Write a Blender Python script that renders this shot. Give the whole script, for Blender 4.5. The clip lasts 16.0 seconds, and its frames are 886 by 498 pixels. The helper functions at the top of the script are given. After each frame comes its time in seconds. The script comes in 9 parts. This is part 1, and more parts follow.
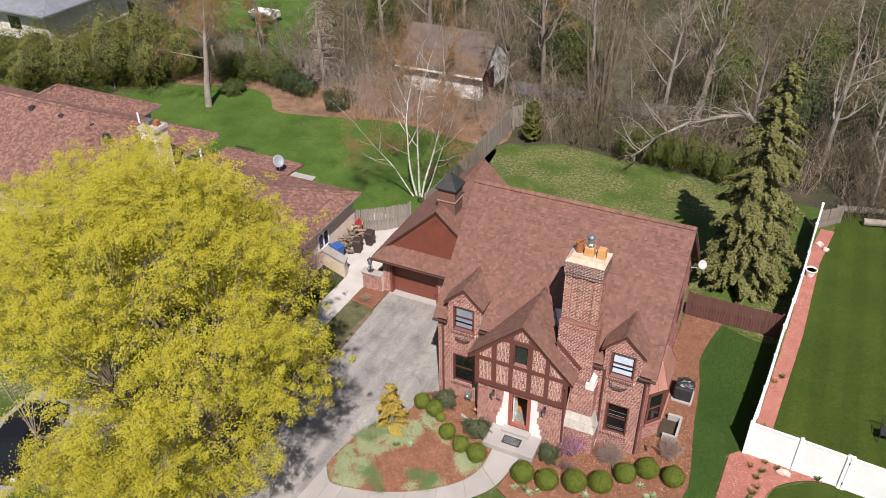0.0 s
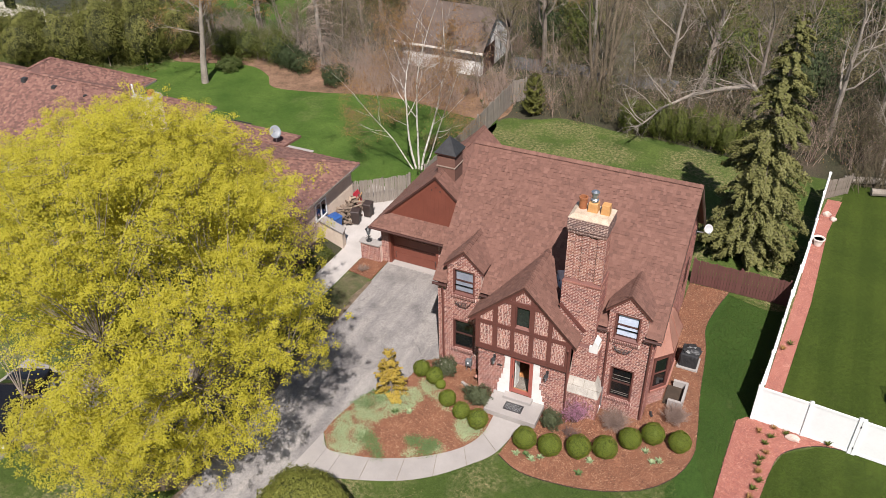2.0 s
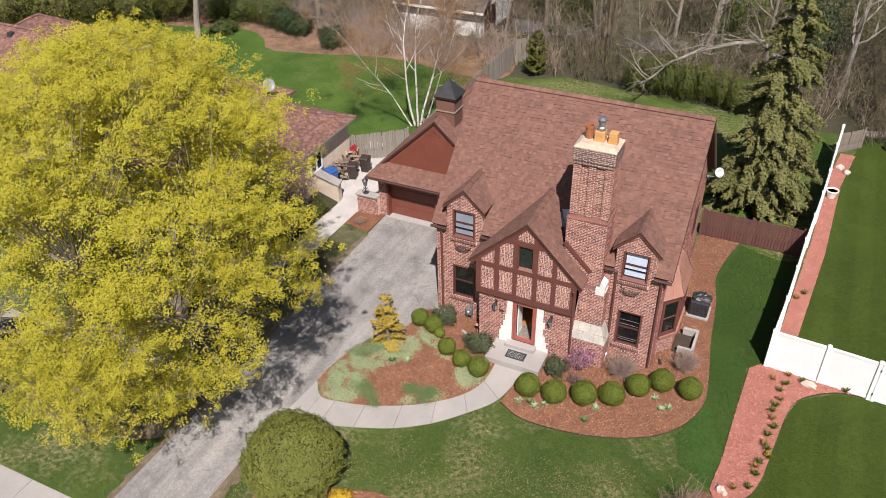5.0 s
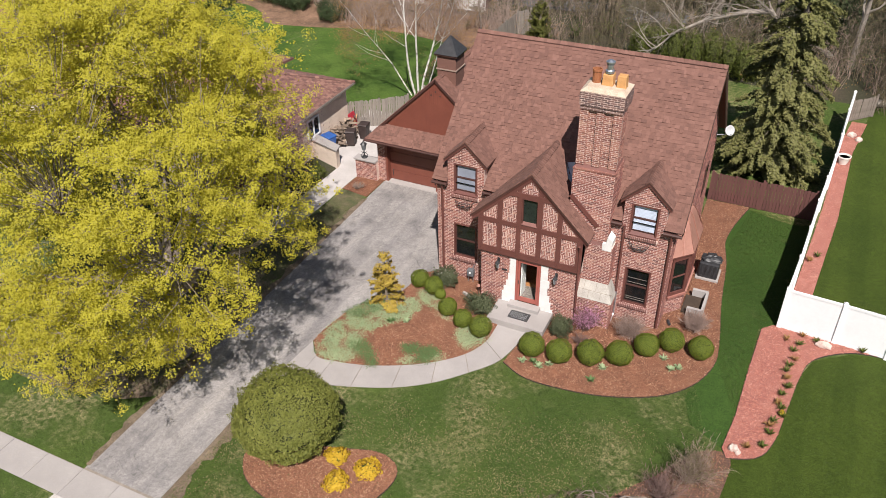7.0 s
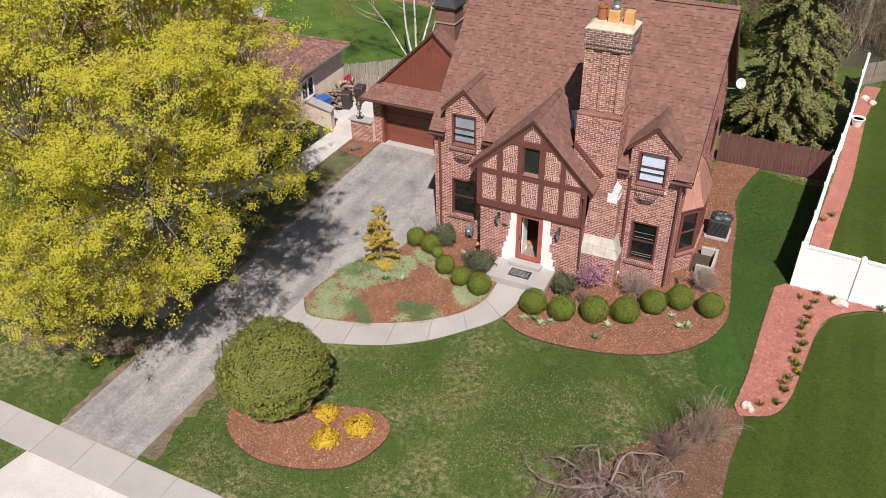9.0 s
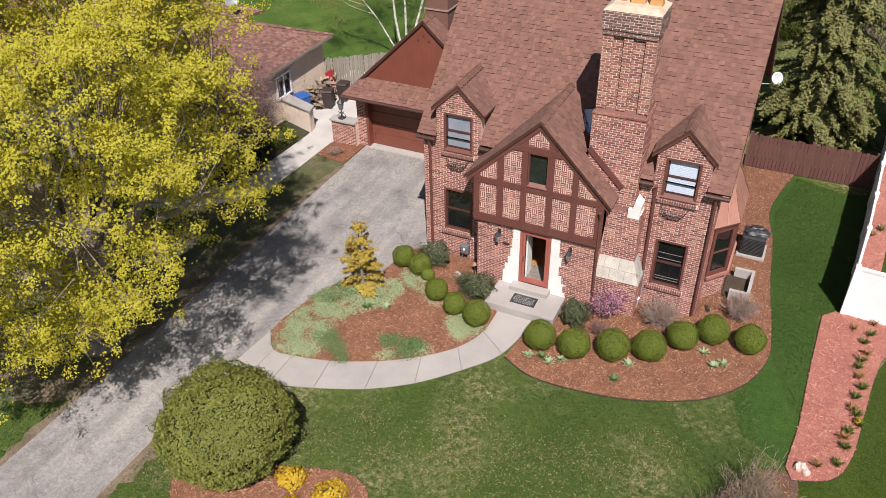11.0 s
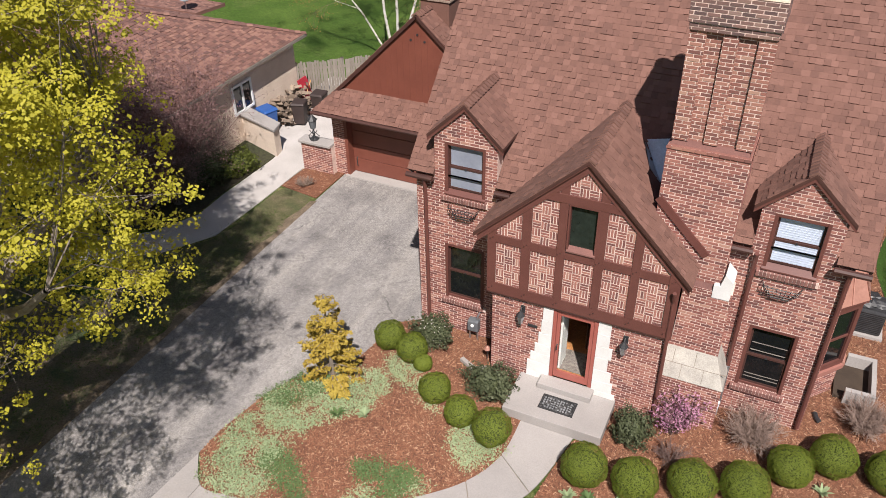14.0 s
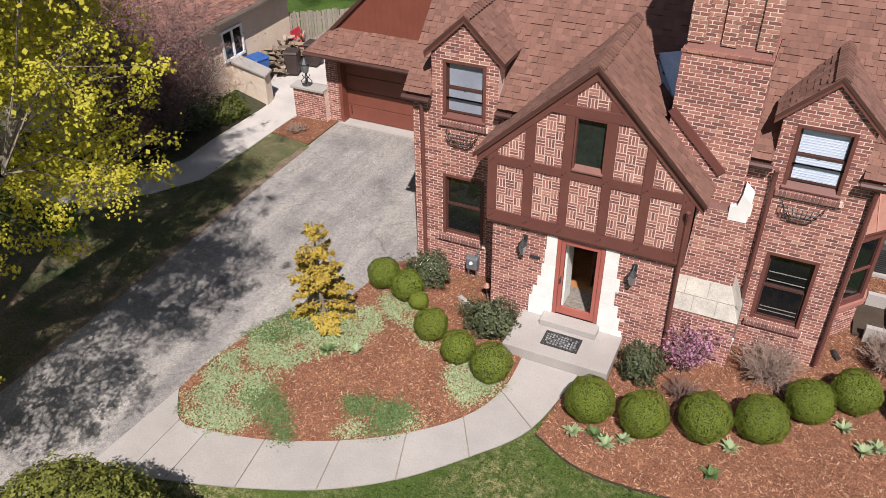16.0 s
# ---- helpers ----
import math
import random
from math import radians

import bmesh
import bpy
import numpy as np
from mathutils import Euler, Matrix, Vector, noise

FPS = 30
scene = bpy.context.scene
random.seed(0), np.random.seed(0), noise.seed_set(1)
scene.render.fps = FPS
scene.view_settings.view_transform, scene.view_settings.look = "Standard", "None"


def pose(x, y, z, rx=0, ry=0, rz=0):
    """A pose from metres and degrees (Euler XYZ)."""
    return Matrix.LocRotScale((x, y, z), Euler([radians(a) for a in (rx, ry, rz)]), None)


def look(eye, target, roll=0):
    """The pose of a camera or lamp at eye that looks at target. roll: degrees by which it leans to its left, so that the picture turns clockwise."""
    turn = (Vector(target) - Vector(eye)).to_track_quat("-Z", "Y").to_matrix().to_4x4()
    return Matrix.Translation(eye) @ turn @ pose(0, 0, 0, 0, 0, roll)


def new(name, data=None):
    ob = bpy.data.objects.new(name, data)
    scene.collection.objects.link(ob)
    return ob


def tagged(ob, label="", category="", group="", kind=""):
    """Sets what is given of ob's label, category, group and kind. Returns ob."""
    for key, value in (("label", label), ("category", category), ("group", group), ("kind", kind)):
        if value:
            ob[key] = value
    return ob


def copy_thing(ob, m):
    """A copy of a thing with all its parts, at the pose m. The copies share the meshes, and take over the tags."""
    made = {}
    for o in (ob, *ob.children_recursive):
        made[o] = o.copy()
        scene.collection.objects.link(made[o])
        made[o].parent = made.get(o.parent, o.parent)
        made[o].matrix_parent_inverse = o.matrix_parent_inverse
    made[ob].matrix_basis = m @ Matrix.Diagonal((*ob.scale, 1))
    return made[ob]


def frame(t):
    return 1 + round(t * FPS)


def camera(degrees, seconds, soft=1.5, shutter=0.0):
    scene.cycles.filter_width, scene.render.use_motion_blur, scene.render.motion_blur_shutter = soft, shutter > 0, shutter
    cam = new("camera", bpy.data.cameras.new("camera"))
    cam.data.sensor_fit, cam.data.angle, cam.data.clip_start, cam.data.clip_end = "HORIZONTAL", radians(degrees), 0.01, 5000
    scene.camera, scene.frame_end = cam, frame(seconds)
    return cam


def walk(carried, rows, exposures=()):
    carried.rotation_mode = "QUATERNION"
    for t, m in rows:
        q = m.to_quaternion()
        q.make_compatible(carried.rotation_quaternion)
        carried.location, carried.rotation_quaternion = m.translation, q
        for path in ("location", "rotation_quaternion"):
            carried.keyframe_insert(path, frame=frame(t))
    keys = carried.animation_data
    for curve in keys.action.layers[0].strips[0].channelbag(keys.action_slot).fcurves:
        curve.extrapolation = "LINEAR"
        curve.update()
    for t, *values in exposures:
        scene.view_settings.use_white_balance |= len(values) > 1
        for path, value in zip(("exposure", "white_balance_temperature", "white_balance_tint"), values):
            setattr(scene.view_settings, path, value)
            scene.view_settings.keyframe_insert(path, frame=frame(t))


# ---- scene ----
cam = camera(58.3, 16.0, soft=0.75)
PATH = [
    (0, (3.186, -23.593, 25.871), (2.47, -22.106, 24.741), -0.8),
    (0.5, (3.215, -23.589, 25.33), (2.498, -22.103, 24.2), -0.8),
    (1, (3.203, -23.596, 24.971), (2.486, -22.112, 23.838), -0.9),
    (1.5, (3.216, -23.66, 24.545), (2.499, -22.177, 23.41), -0.9),
    (2, (3.261, -23.667, 24.227), (2.545, -22.186, 23.089), -1.0),
    (2.5, (3.277, -23.681, 23.882), (2.563, -22.201, 22.743), -1.0),
    (3, (3.313, -23.635, 23.476), (2.597, -22.158, 22.334), -1.1),
    (3.5, (3.312, -23.671, 23.106), (2.598, -22.193, 21.962), -1.0),
    (4, (3.307, -23.636, 22.646), (2.593, -22.163, 21.498), -1.1),
    (6.5, (3.335, -23.674, 20.192), (2.618, -22.204, 19.041), -1.2),
    (7, (3.289, -23.69, 19.681), (2.572, -22.219, 18.531), -1.1),
    (7.5, (3.303, -23.685, 19.219), (2.585, -22.216, 18.067), -1.2),
    (8, (3.326, -23.718, 18.683), (2.607, -22.25, 17.531), -1.1),
    (8.5, (3.347, -23.709, 18.192), (2.628, -22.241, 17.039), -1.1),
    (9, (3.3, -23.407, 17.624), (2.581, -21.942, 16.468), -1.1),
    (11.5, (1.293, -18.693, 15.366), (0.581, -17.227, 14.207), -1.1),
    (12, (0.774, -17.514, 14.893), (0.057, -16.049, 13.735), -1.1),
    (12.5, (0.189, -16.46, 14.551), (-0.529, -14.998, 13.39), -1.3),
    (13, (-0.461, -15.251, 14.054), (-1.175, -13.786, 12.895), -1.2),
    (13.5, (-0.904, -14.29, 13.675), (-1.617, -12.822, 12.52), -1.2),
    (14, (-1.185, -13.732, 13.225), (-1.895, -12.264, 12.067), -1.1),
    (14.5, (-1.259, -13.593, 12.784), (-1.967, -12.127, 11.623), -1.0),
    (15, (-1.29, -13.622, 12.362), (-1.995, -12.155, 11.2), -0.9),
    (15.5, (-1.247, -13.664, 11.883), (-1.953, -12.201, 10.717), -0.9),
    (16, (-1.194, -13.75, 11.432), (-1.897, -12.283, 10.268), -0.7),
]
walk(cam, [(t, look(eye, target, roll)) for t, eye, target, roll in PATH])

# ---- world, sun ----
SUN_WAY = Vector((-0.67, 1.24, -1.80)).normalized()
world = bpy.data.worlds.new("sky")
scene.world = world
world.use_nodes = True
_wn = world.node_tree.nodes
_sky = _wn.new("ShaderNodeTexSky")
_sky.sky_type = "NISHITA"
_sky.sun_disc = False
_sky.sun_elevation = math.asin(-SUN_WAY.z)
_sky.sun_rotation = math.atan2(-SUN_WAY.x, -SUN_WAY.y)
_wn["Background"].inputs[1].default_value = 0.05
world.node_tree.links.new(_sky.outputs[0], _wn["Background"].inputs[0])
_sl = bpy.data.lights.new("sun", "SUN")
_sl.energy, _sl.angle, _sl.color = 4.9, radians(0.6), (1.0, 0.925, 0.88)
sun = new("sun", _sl)
sun.matrix_world = look((0, 0, 60), Vector((0, 0, 60)) + SUN_WAY)
scene.view_settings.exposure = 0.60

# ---- material kit ----


def mat(name, build):
    m = bpy.data.materials.new(name)
    m.use_nodes = True
    nt = m.node_tree
    build(nt, nt.nodes["Principled BSDF"])
    return m


def nd(nt, kind, **kw):
    n = nt.nodes.new(kind)
    for k, v in kw.items():
        n.inputs[k.replace("_", " ")].default_value = v
    return n


def noise_tex(nt, scale, detail=4.0, rough=0.6, coord="Object", stretch=None):
    tc = nt.nodes.new("ShaderNodeTexCoord")
    n = nd(nt, "ShaderNodeTexNoise", Scale=scale, Detail=detail, Roughness=rough)
    src = tc.outputs[coord]
    if stretch:
        mp = nt.nodes.new("ShaderNodeMapping")
        mp.inputs["Scale"].default_value = stretch
        nt.links.new(src, mp.inputs[0])
        src = mp.outputs[0]
    nt.links.new(src, n.inputs["Vector"])
    return n.outputs["Fac"]


def ramp(nt, fac, stops):
    r = nt.nodes.new("ShaderNodeValToRGB")
    e = r.color_ramp.elements
    while len(e) < len(stops):
        e.new(0.5)
    for el, (p, c) in zip(e, stops):
        el.position, el.color = p, (*c, 1)
    nt.links.new(fac, r.inputs[0])
    return r.outputs[0]


def mix(nt, fac, a, b, mode="MIX"):
    m = nt.nodes.new("ShaderNodeMix")
    m.data_type, m.blend_type = "RGBA", mode
    for sock, v in ((m.inputs[0], fac), (m.inputs[6], a), (m.inputs[7], b)):
        if isinstance(v, bpy.types.NodeSocket):
            nt.links.new(v, sock)
        elif isinstance(v, tuple):
            sock.default_value = (*v, 1)
        else:
            sock.default_value = v
    return m.outputs[2]


def bump(nt, bs, height, strength, dist=0.02):
    b = nd(nt, "ShaderNodeBump", Strength=strength, Distance=dist)
    nt.links.new(height, b.inputs["Height"])
    nt.links.new(b.outputs[0], bs.inputs["Normal"])


def rnd(nt, island=True):
    if island:
        return nt.nodes.new("ShaderNodeNewGeometry").outputs["Random Per Island"]
    return nt.nodes.new("ShaderNodeObjectInfo").outputs["Random"]


def both_random(nt):
    a, b = rnd(nt, True), rnd(nt, False)
    m = nt.nodes.new("ShaderNodeMath")
    m.operation = "ADD"
    nt.links.new(a, m.inputs[0])
    nt.links.new(b, m.inputs[1])
    f = nt.nodes.new("ShaderNodeMath")
    f.operation = "FRACT"
    nt.links.new(m.outputs[0], f.inputs[0])
    return f.outputs[0]


def surface(name, stops, scale=3.0, fine=40.0, rough=0.8, bump_s=0.3, bump_d=0.01, metal=0.0, spread=0.25, pieces=None):
    """A mottled material: a ramp over coarse noise, fine grain over it, and a change from piece to piece."""
    def build(nt, bs):
        col = ramp(nt, noise_tex(nt, scale, 5), stops)
        f = noise_tex(nt, fine, 3)
        grain = ramp(nt, f, [(0.3, (1 - spread,) * 3), (0.7, (1 + spread,) * 3)])
        col = mix(nt, 1.0, col, grain, "MULTIPLY")
        if pieces:
            col = mix(nt, pieces[0], col, ramp(nt, both_random(nt), pieces[1]), pieces[2] if len(pieces) > 2 else "MIX")
        nt.links.new(col, bs.inputs["Base Color"])
        bs.inputs["Roughness"].default_value = rough
        bs.inputs["Metallic"].default_value = metal
        if bump_s:
            bump(nt, bs, f, bump_s, bump_d)
    return mat(name, build)


def leaf_mat(name, stops, through_light=0.35, rough=0.6):
    def build(nt, bs):
        col = mix(nt, 0.38, ramp(nt, noise_tex(nt, 0.9, 3), stops), ramp(nt, rnd(nt), stops))
        nt.links.new(col, bs.inputs["Base Color"])
        bs.inputs["Roughness"].default_value = rough
        bs.inputs["Specular IOR Level"].default_value = 0.25
        if through_light:
            tr = nt.nodes.new("ShaderNodeBsdfTranslucent")
            nt.links.new(col, tr.inputs[0])
            ms = nt.nodes.new("ShaderNodeMixShader")
            ms.inputs[0].default_value = through_light
            nt.links.new(bs.outputs[0], ms.inputs[1])
            nt.links.new(tr.outputs[0], ms.inputs[2])
            nt.links.new(ms.outputs[0], nt.nodes["Material Output"].inputs[0])
    return mat(name, build)


def lawn_mat(name, greens, dry, dry_amount, stripes=False):
    def build(nt, bs):
        col = ramp(nt, noise_tex(nt, 0.35, 6, 0.65), greens)
        patch = noise_tex(nt, 0.30, 5, 0.62)
        blades = noise_tex(nt, 26.0, 4, 0.75)
        tuft = noise_tex(nt, 5.5, 5, 0.7)
        mask = ramp(nt, patch, [(0.56 - dry_amount, (0, 0, 0)), (0.70 - dry_amount, (1, 1, 1))])
        speck = ramp(nt, tuft, [(0.42, (0, 0, 0)), (0.62, (1, 1, 1))])
        both = mix(nt, 1.0, mask, speck, "MULTIPLY")
        col = mix(nt, both, col, ramp(nt, blades, [(0.3, tuple(0.7 * c for c in dry)), (0.7, dry)]))
        col = mix(nt, 1.0, col, ramp(nt, blades, [(0.32, (0.45, 0.45, 0.45)), (0.68, (1.55, 1.55, 1.55))]), "MULTIPLY")
        col = mix(nt, 1.0, col, ramp(nt, tuft, [(0.3, (0.8, 0.8, 0.8)), (0.7, (1.2, 1.2, 1.2))]), "MULTIPLY")
        if stripes:
            tc = nt.nodes.new("ShaderNodeTexCoord")
            w = nd(nt, "ShaderNodeTexWave", Scale=0.22, Distortion=0.6, Detail=1.0)
            w.wave_type, w.bands_direction = "BANDS", "X"
            nt.links.new(tc.outputs["Object"], w.inputs[0])
            col = mix(nt, 1.0, col, ramp(nt, w.outputs["Fac"], [(0.35, (0.92, 0.93, 0.92)), (0.65, (1.05, 1.04, 1.05))]), "MULTIPLY")
        nt.links.new(col, bs.inputs["Base Color"])
        bs.inputs["Roughness"].default_value = 0.9
        bs.inputs["Specular IOR Level"].default_value = 0.15
        bump(nt, bs, blades, 0.7, 0.03)
    return mat(name, build)


def glass_mat(name, tint, rough=0.03):
    def build(nt, bs):
        bs.inputs["Base Color"].default_value = (*tint, 1)
        bs.inputs["Roughness"].default_value = rough
        bs.inputs["Specular IOR Level"].default_value = 0.8
    return mat(name, build)


BRICK = surface("brick", [(0.3, (0.1926, 0.07704, 0.0642)), (0.7, (0.2996, 0.1231, 0.09844))], 6, 60, 0.85, 0.4, 0.004, spread=0.3,
                pieces=(0.7, [(0.0, (0.0856, 0.04066, 0.04066)), (0.25, (0.1766, 0.06848, 0.05885)), (0.6, (0.2675, 0.1091, 0.08774)), (0.88, (0.3638, 0.1658, 0.1263)), (1.0, (0.428, 0.2568, 0.1926))]))
CHIM_BRICK = surface("chimney_brick", [(0.3, (0.20, 0.080, 0.064)), (0.7, (0.30, 0.128, 0.098))], 6, 60, 0.85, 0.4, 0.004, spread=0.3,
                     pieces=(0.65, [(0.0, (0.095, 0.048, 0.044)), (0.25, (0.19, 0.078, 0.062)), (0.6, (0.28, 0.122, 0.092)), (0.9, (0.38, 0.20, 0.145)), (1.0, (0.42, 0.27, 0.20))]))
SILL_BRICK = surface("sill_brick", [(0.3, (0.14, 0.066, 0.056)), (0.7, (0.22, 0.10, 0.084))], 6, 60, 0.85, 0.4, 0.004, spread=0.3,
                     pieces=(0.5, [(0.0, (0.11, 0.052, 0.046)), (1.0, (0.25, 0.115, 0.095))]))
MORTAR = surface("mortar", [(0.3, (0.50, 0.365, 0.315)), (0.7, (0.70, 0.545, 0.475))], 4, 50, 0.95, 0.4, 0.004)
SHINGLE = surface("shingle", [(0.3, (0.1366, 0.06674, 0.05056)), (0.7, (0.1739, 0.08696, 0.06674))], 1.2, 90, 0.92, 0.5, 0.004, spread=0.4,
                  pieces=(0.4, [(0.0, (0.07584, 0.03741, 0.03033)), (0.3, (0.1366, 0.06674, 0.05056)), (0.75, (0.1739, 0.08696, 0.06674)), (1.0, (0.2326, 0.1213, 0.09507))]))
NB_SHINGLE = surface("neighbour_shingle", [(0.3, (0.13, 0.064, 0.053)), (0.7, (0.185, 0.092, 0.073))], 0.5, 60, 0.92, 0.5, 0.004, spread=0.35,
                     pieces=(0.6, [(0.0, (0.075, 0.042, 0.038)), (0.5, (0.175, 0.086, 0.068)), (1.0, (0.30, 0.165, 0.125))]))
TRIM = surface("brown_paint", [(0.3, (0.105, 0.037, 0.030)), (0.7, (0.130, 0.048, 0.038))], 2, 50, 0.55, 0.15, 0.003, spread=0.12)
SIDING = surface("brown_siding", [(0.3, (0.150, 0.045, 0.030)), (0.7, (0.185, 0.058, 0.038))], 1.5, 40, 0.55, 0.15, 0.003, spread=0.1)
DARK_TRIM = surface("dark_brown_paint", [(0.3, (0.05, 0.022, 0.018)), (0.7, (0.075, 0.032, 0.026))], 2, 50, 0.5, 0.1, 0.003, spread=0.12)
RED_DOOR = surface("coral_red_paint", [(0.3, (0.29, 0.082, 0.064)), (0.7, (0.34, 0.105, 0.082))], 2, 40, 0.45, 0.1, 0.003, spread=0.06)
LIMESTONE = surface("limestone", [(0.3, (0.27, 0.25, 0.225)), (0.7, (0.46, 0.43, 0.38))], 2.5, 40, 0.85, 0.3, 0.004, spread=0.15)
CHIMNEY_CAP = surface("weathered_cap", [(0.3, (0.40, 0.31, 0.23)), (0.7, (0.54, 0.44, 0.34))], 3, 40, 0.9, 0.4, spread=0.25)
WHITE_STONE = surface("white_painted_stone", [(0.3, (0.60, 0.59, 0.57)), (0.7, (0.70, 0.69, 0.675))], 2.5, 30, 0.7, 0.15, 0.003, spread=0.05)
CONCRETE = surface("concrete", [(0.3, (0.27, 0.25, 0.238)), (0.7, (0.37, 0.345, 0.328))], 0.9, 35, 0.9, 0.3, 0.004, spread=0.14,
                   pieces=(0.35, [(0.0, (0.26, 0.24, 0.228)), (1.0, (0.37, 0.345, 0.328))]))
PALE_CONCRETE = surface("pale_concrete", [(0.3, (0.38, 0.355, 0.335)), (0.7, (0.48, 0.45, 0.43))], 0.9, 35, 0.9, 0.3, 0.004, spread=0.14)
JOINT = surface("joint_dirt", [(0.3, (0.19, 0.16, 0.13)), (0.7, (0.27, 0.235, 0.20))], 3, 40, 0.95)
EDGING = surface("black_edging", [(0.3, (0.036, 0.024, 0.016)), (0.7, (0.058, 0.040, 0.027))], 3, 40, 0.9, 0.1)
VINYL = surface("white_vinyl", [(0.3, (0.70, 0.71, 0.715)), (0.7, (0.76, 0.77, 0.775))], 0.8, 8, 0.4, 0.05, 0.002, spread=0.02)
BROWN_FENCE = surface("brown_fence_stain", [(0.3, (0.085, 0.034, 0.030)), (0.7, (0.125, 0.052, 0.045))], 2, 30, 0.75, 0.3, spread=0.2,
                      pieces=(0.4, [(0.0, (0.075, 0.03, 0.027)), (1.0, (0.135, 0.056, 0.048))]))
GREY_WOOD = surface("weathered_wood", [(0.3, (0.16, 0.138, 0.118)), (0.7, (0.26, 0.23, 0.20))], 2, 30, 0.9, 0.4, spread=0.25,
                    pieces=(0.4, [(0.0, (0.14, 0.12, 0.10)), (1.0, (0.30, 0.265, 0.23))]))
CREAM_BRICK = surface("cream_brick", [(0.3, (0.576, 0.4698, 0.3864)), (0.7, (0.72, 0.609, 0.5096))], 2, 30, 0.9, 0.4, spread=0.2,
                      pieces=(0.4, [(0.0, (0.552, 0.4524, 0.3696)), (1.0, (0.744, 0.638, 0.5376))]))
TERRACOTTA = surface("terracotta", [(0.3, (0.24, 0.085, 0.035)), (0.7, (0.33, 0.125, 0.05))], 4, 40, 0.8, 0.2)
BUFF_CLAY = surface("buff_clay", [(0.3, (0.44, 0.22, 0.075)), (0.7, (0.56, 0.31, 0.125))], 4, 40, 0.8, 0.2, spread=0.1)
STEEL = surface("galvanised_steel", [(0.3, (0.45, 0.48, 0.52)), (0.7, (0.6, 0.63, 0.67))], 4, 30, 0.35, 0.1, metal=0.9, spread=0.1)
COPPER = surface("dull_copper_sheet", [(0.3, (0.34, 0.165, 0.125)), (0.7, (0.42, 0.215, 0.165))], 1.5, 20, 0.5, 0.1, metal=0.25, spread=0.08)
BLACK_METAL = surface("black_metal", [(0.3, (0.02, 0.02, 0.022)), (0.7, (0.04, 0.04, 0.042))], 6, 50, 0.45, 0.1)
GREY_PLASTIC = surface("grey_plastic", [(0.3, (0.10, 0.11, 0.12)), (0.7, (0.14, 0.15, 0.16))], 3, 40, 0.5, 0.1, spread=0.1)
BROWN_PLASTIC = surface("dark_brown_plastic", [(0.3, (0.032, 0.021, 0.019)), (0.7, (0.046, 0.031, 0.028))], 3, 40, 0.6, 0.1, spread=0.1)
BLUE_PLASTIC = surface("blue_plastic", [(0.3, (0.02, 0.075, 0.26)), (0.7, (0.03, 0.10, 0.32))], 3, 40, 0.45, 0.1, spread=0.1)
DISH_GREY = surface("dish_enamel", [(0.3, (0.55, 0.55, 0.55)), (0.7, (0.65, 0.65, 0.64))], 3, 30, 0.45, 0.05, spread=0.05)
GLASS = glass_mat("dark_window_glass", (0.008, 0.009, 0.010), 0.06)
# white blind with the blue sky reflection of its pane mixed into the colour
BLIND = surface("sky_tinted_blind", [(0.3, (0.46, 0.52, 0.64)), (0.7, (0.53, 0.59, 0.70))], 2, 20, 0.6, 0.05, spread=0.05)
MAT_RUBBER = surface("black_rubber_mat", [(0.45, (0.015, 0.015, 0.016)), (0.6, (0.10, 0.10, 0.10))], 22, 60, 0.6, 0.4)
WOOD_FLOOR = surface("warm_wood_floor", [(0.3, (0.30, 0.13, 0.05)), (0.7, (0.42, 0.19, 0.075))], 3, 20, 0.4, 0.1)
PLASTER = surface("pale_plaster", [(0.3, (0.62, 0.58, 0.52)), (0.7, (0.70, 0.66, 0.60))], 2, 20, 0.8, 0.1, spread=0.05)
WEATHER_WHITE = surface("peeling_white_paint", [(0.35, (0.30, 0.28, 0.26)), (0.55, (0.70, 0.69, 0.67))], 1.6, 20, 0.8, 0.3)
GREY_ROOF = surface("grey_shingle", [(0.3, (0.07, 0.068, 0.066)), (0.7, (0.12, 0.115, 0.11))], 1.0, 40, 0.9, 0.4, spread=0.3)
ROCK = surface("pink_grey_fieldstone", [(0.3, (0.40, 0.30, 0.26)), (0.7, (0.58, 0.47, 0.41))], 5, 40, 0.85, 0.5)
LOG = surface("split_firewood", [(0.3, (0.13, 0.095, 0.070)), (0.7, (0.27, 0.205, 0.155))], 5, 40, 0.9, 0.5, pieces=(0.6, [(0, (0.075, 0.055, 0.045)), (0.7, (0.24, 0.185, 0.14)), (1, (0.42, 0.33, 0.25))]))
CAR_PAINT = surface("black_car_paint", [(0.3, (0.008, 0.008, 0.010)), (0.7, (0.012, 0.012, 0.014))], 2, 30, 0.12, 0.0, spread=0.05)
BARK = surface("grey_bark", [(0.3, (0.13, 0.105, 0.085)), (0.7, (0.25, 0.21, 0.175))], 3, 30, 0.95, 0.6, spread=0.3)
PALE_BARK = surface("pale_bark", [(0.3, (0.17, 0.145, 0.12)), (0.7, (0.30, 0.265, 0.225))], 2, 30, 0.95, 0.5, spread=0.25)
LIMB_BARK = surface("dark_limb_bark", [(0.3, (0.075, 0.062, 0.050)), (0.7, (0.15, 0.125, 0.105))], 3, 30, 0.95, 0.6, spread=0.3)
WOOD_STEM = surface("olive_brown_stem", [(0.3, (0.066, 0.053, 0.032)), (0.7, (0.138, 0.112, 0.068))], 0.5, 20, 0.95, 0.3, spread=0.35)
BIRCH_BARK = surface("white_birch_bark", [(0.36, (0.17, 0.15, 0.13)), (0.50, (0.56, 0.54, 0.50))], 5, 30, 0.8, 0.3, spread=0.15)
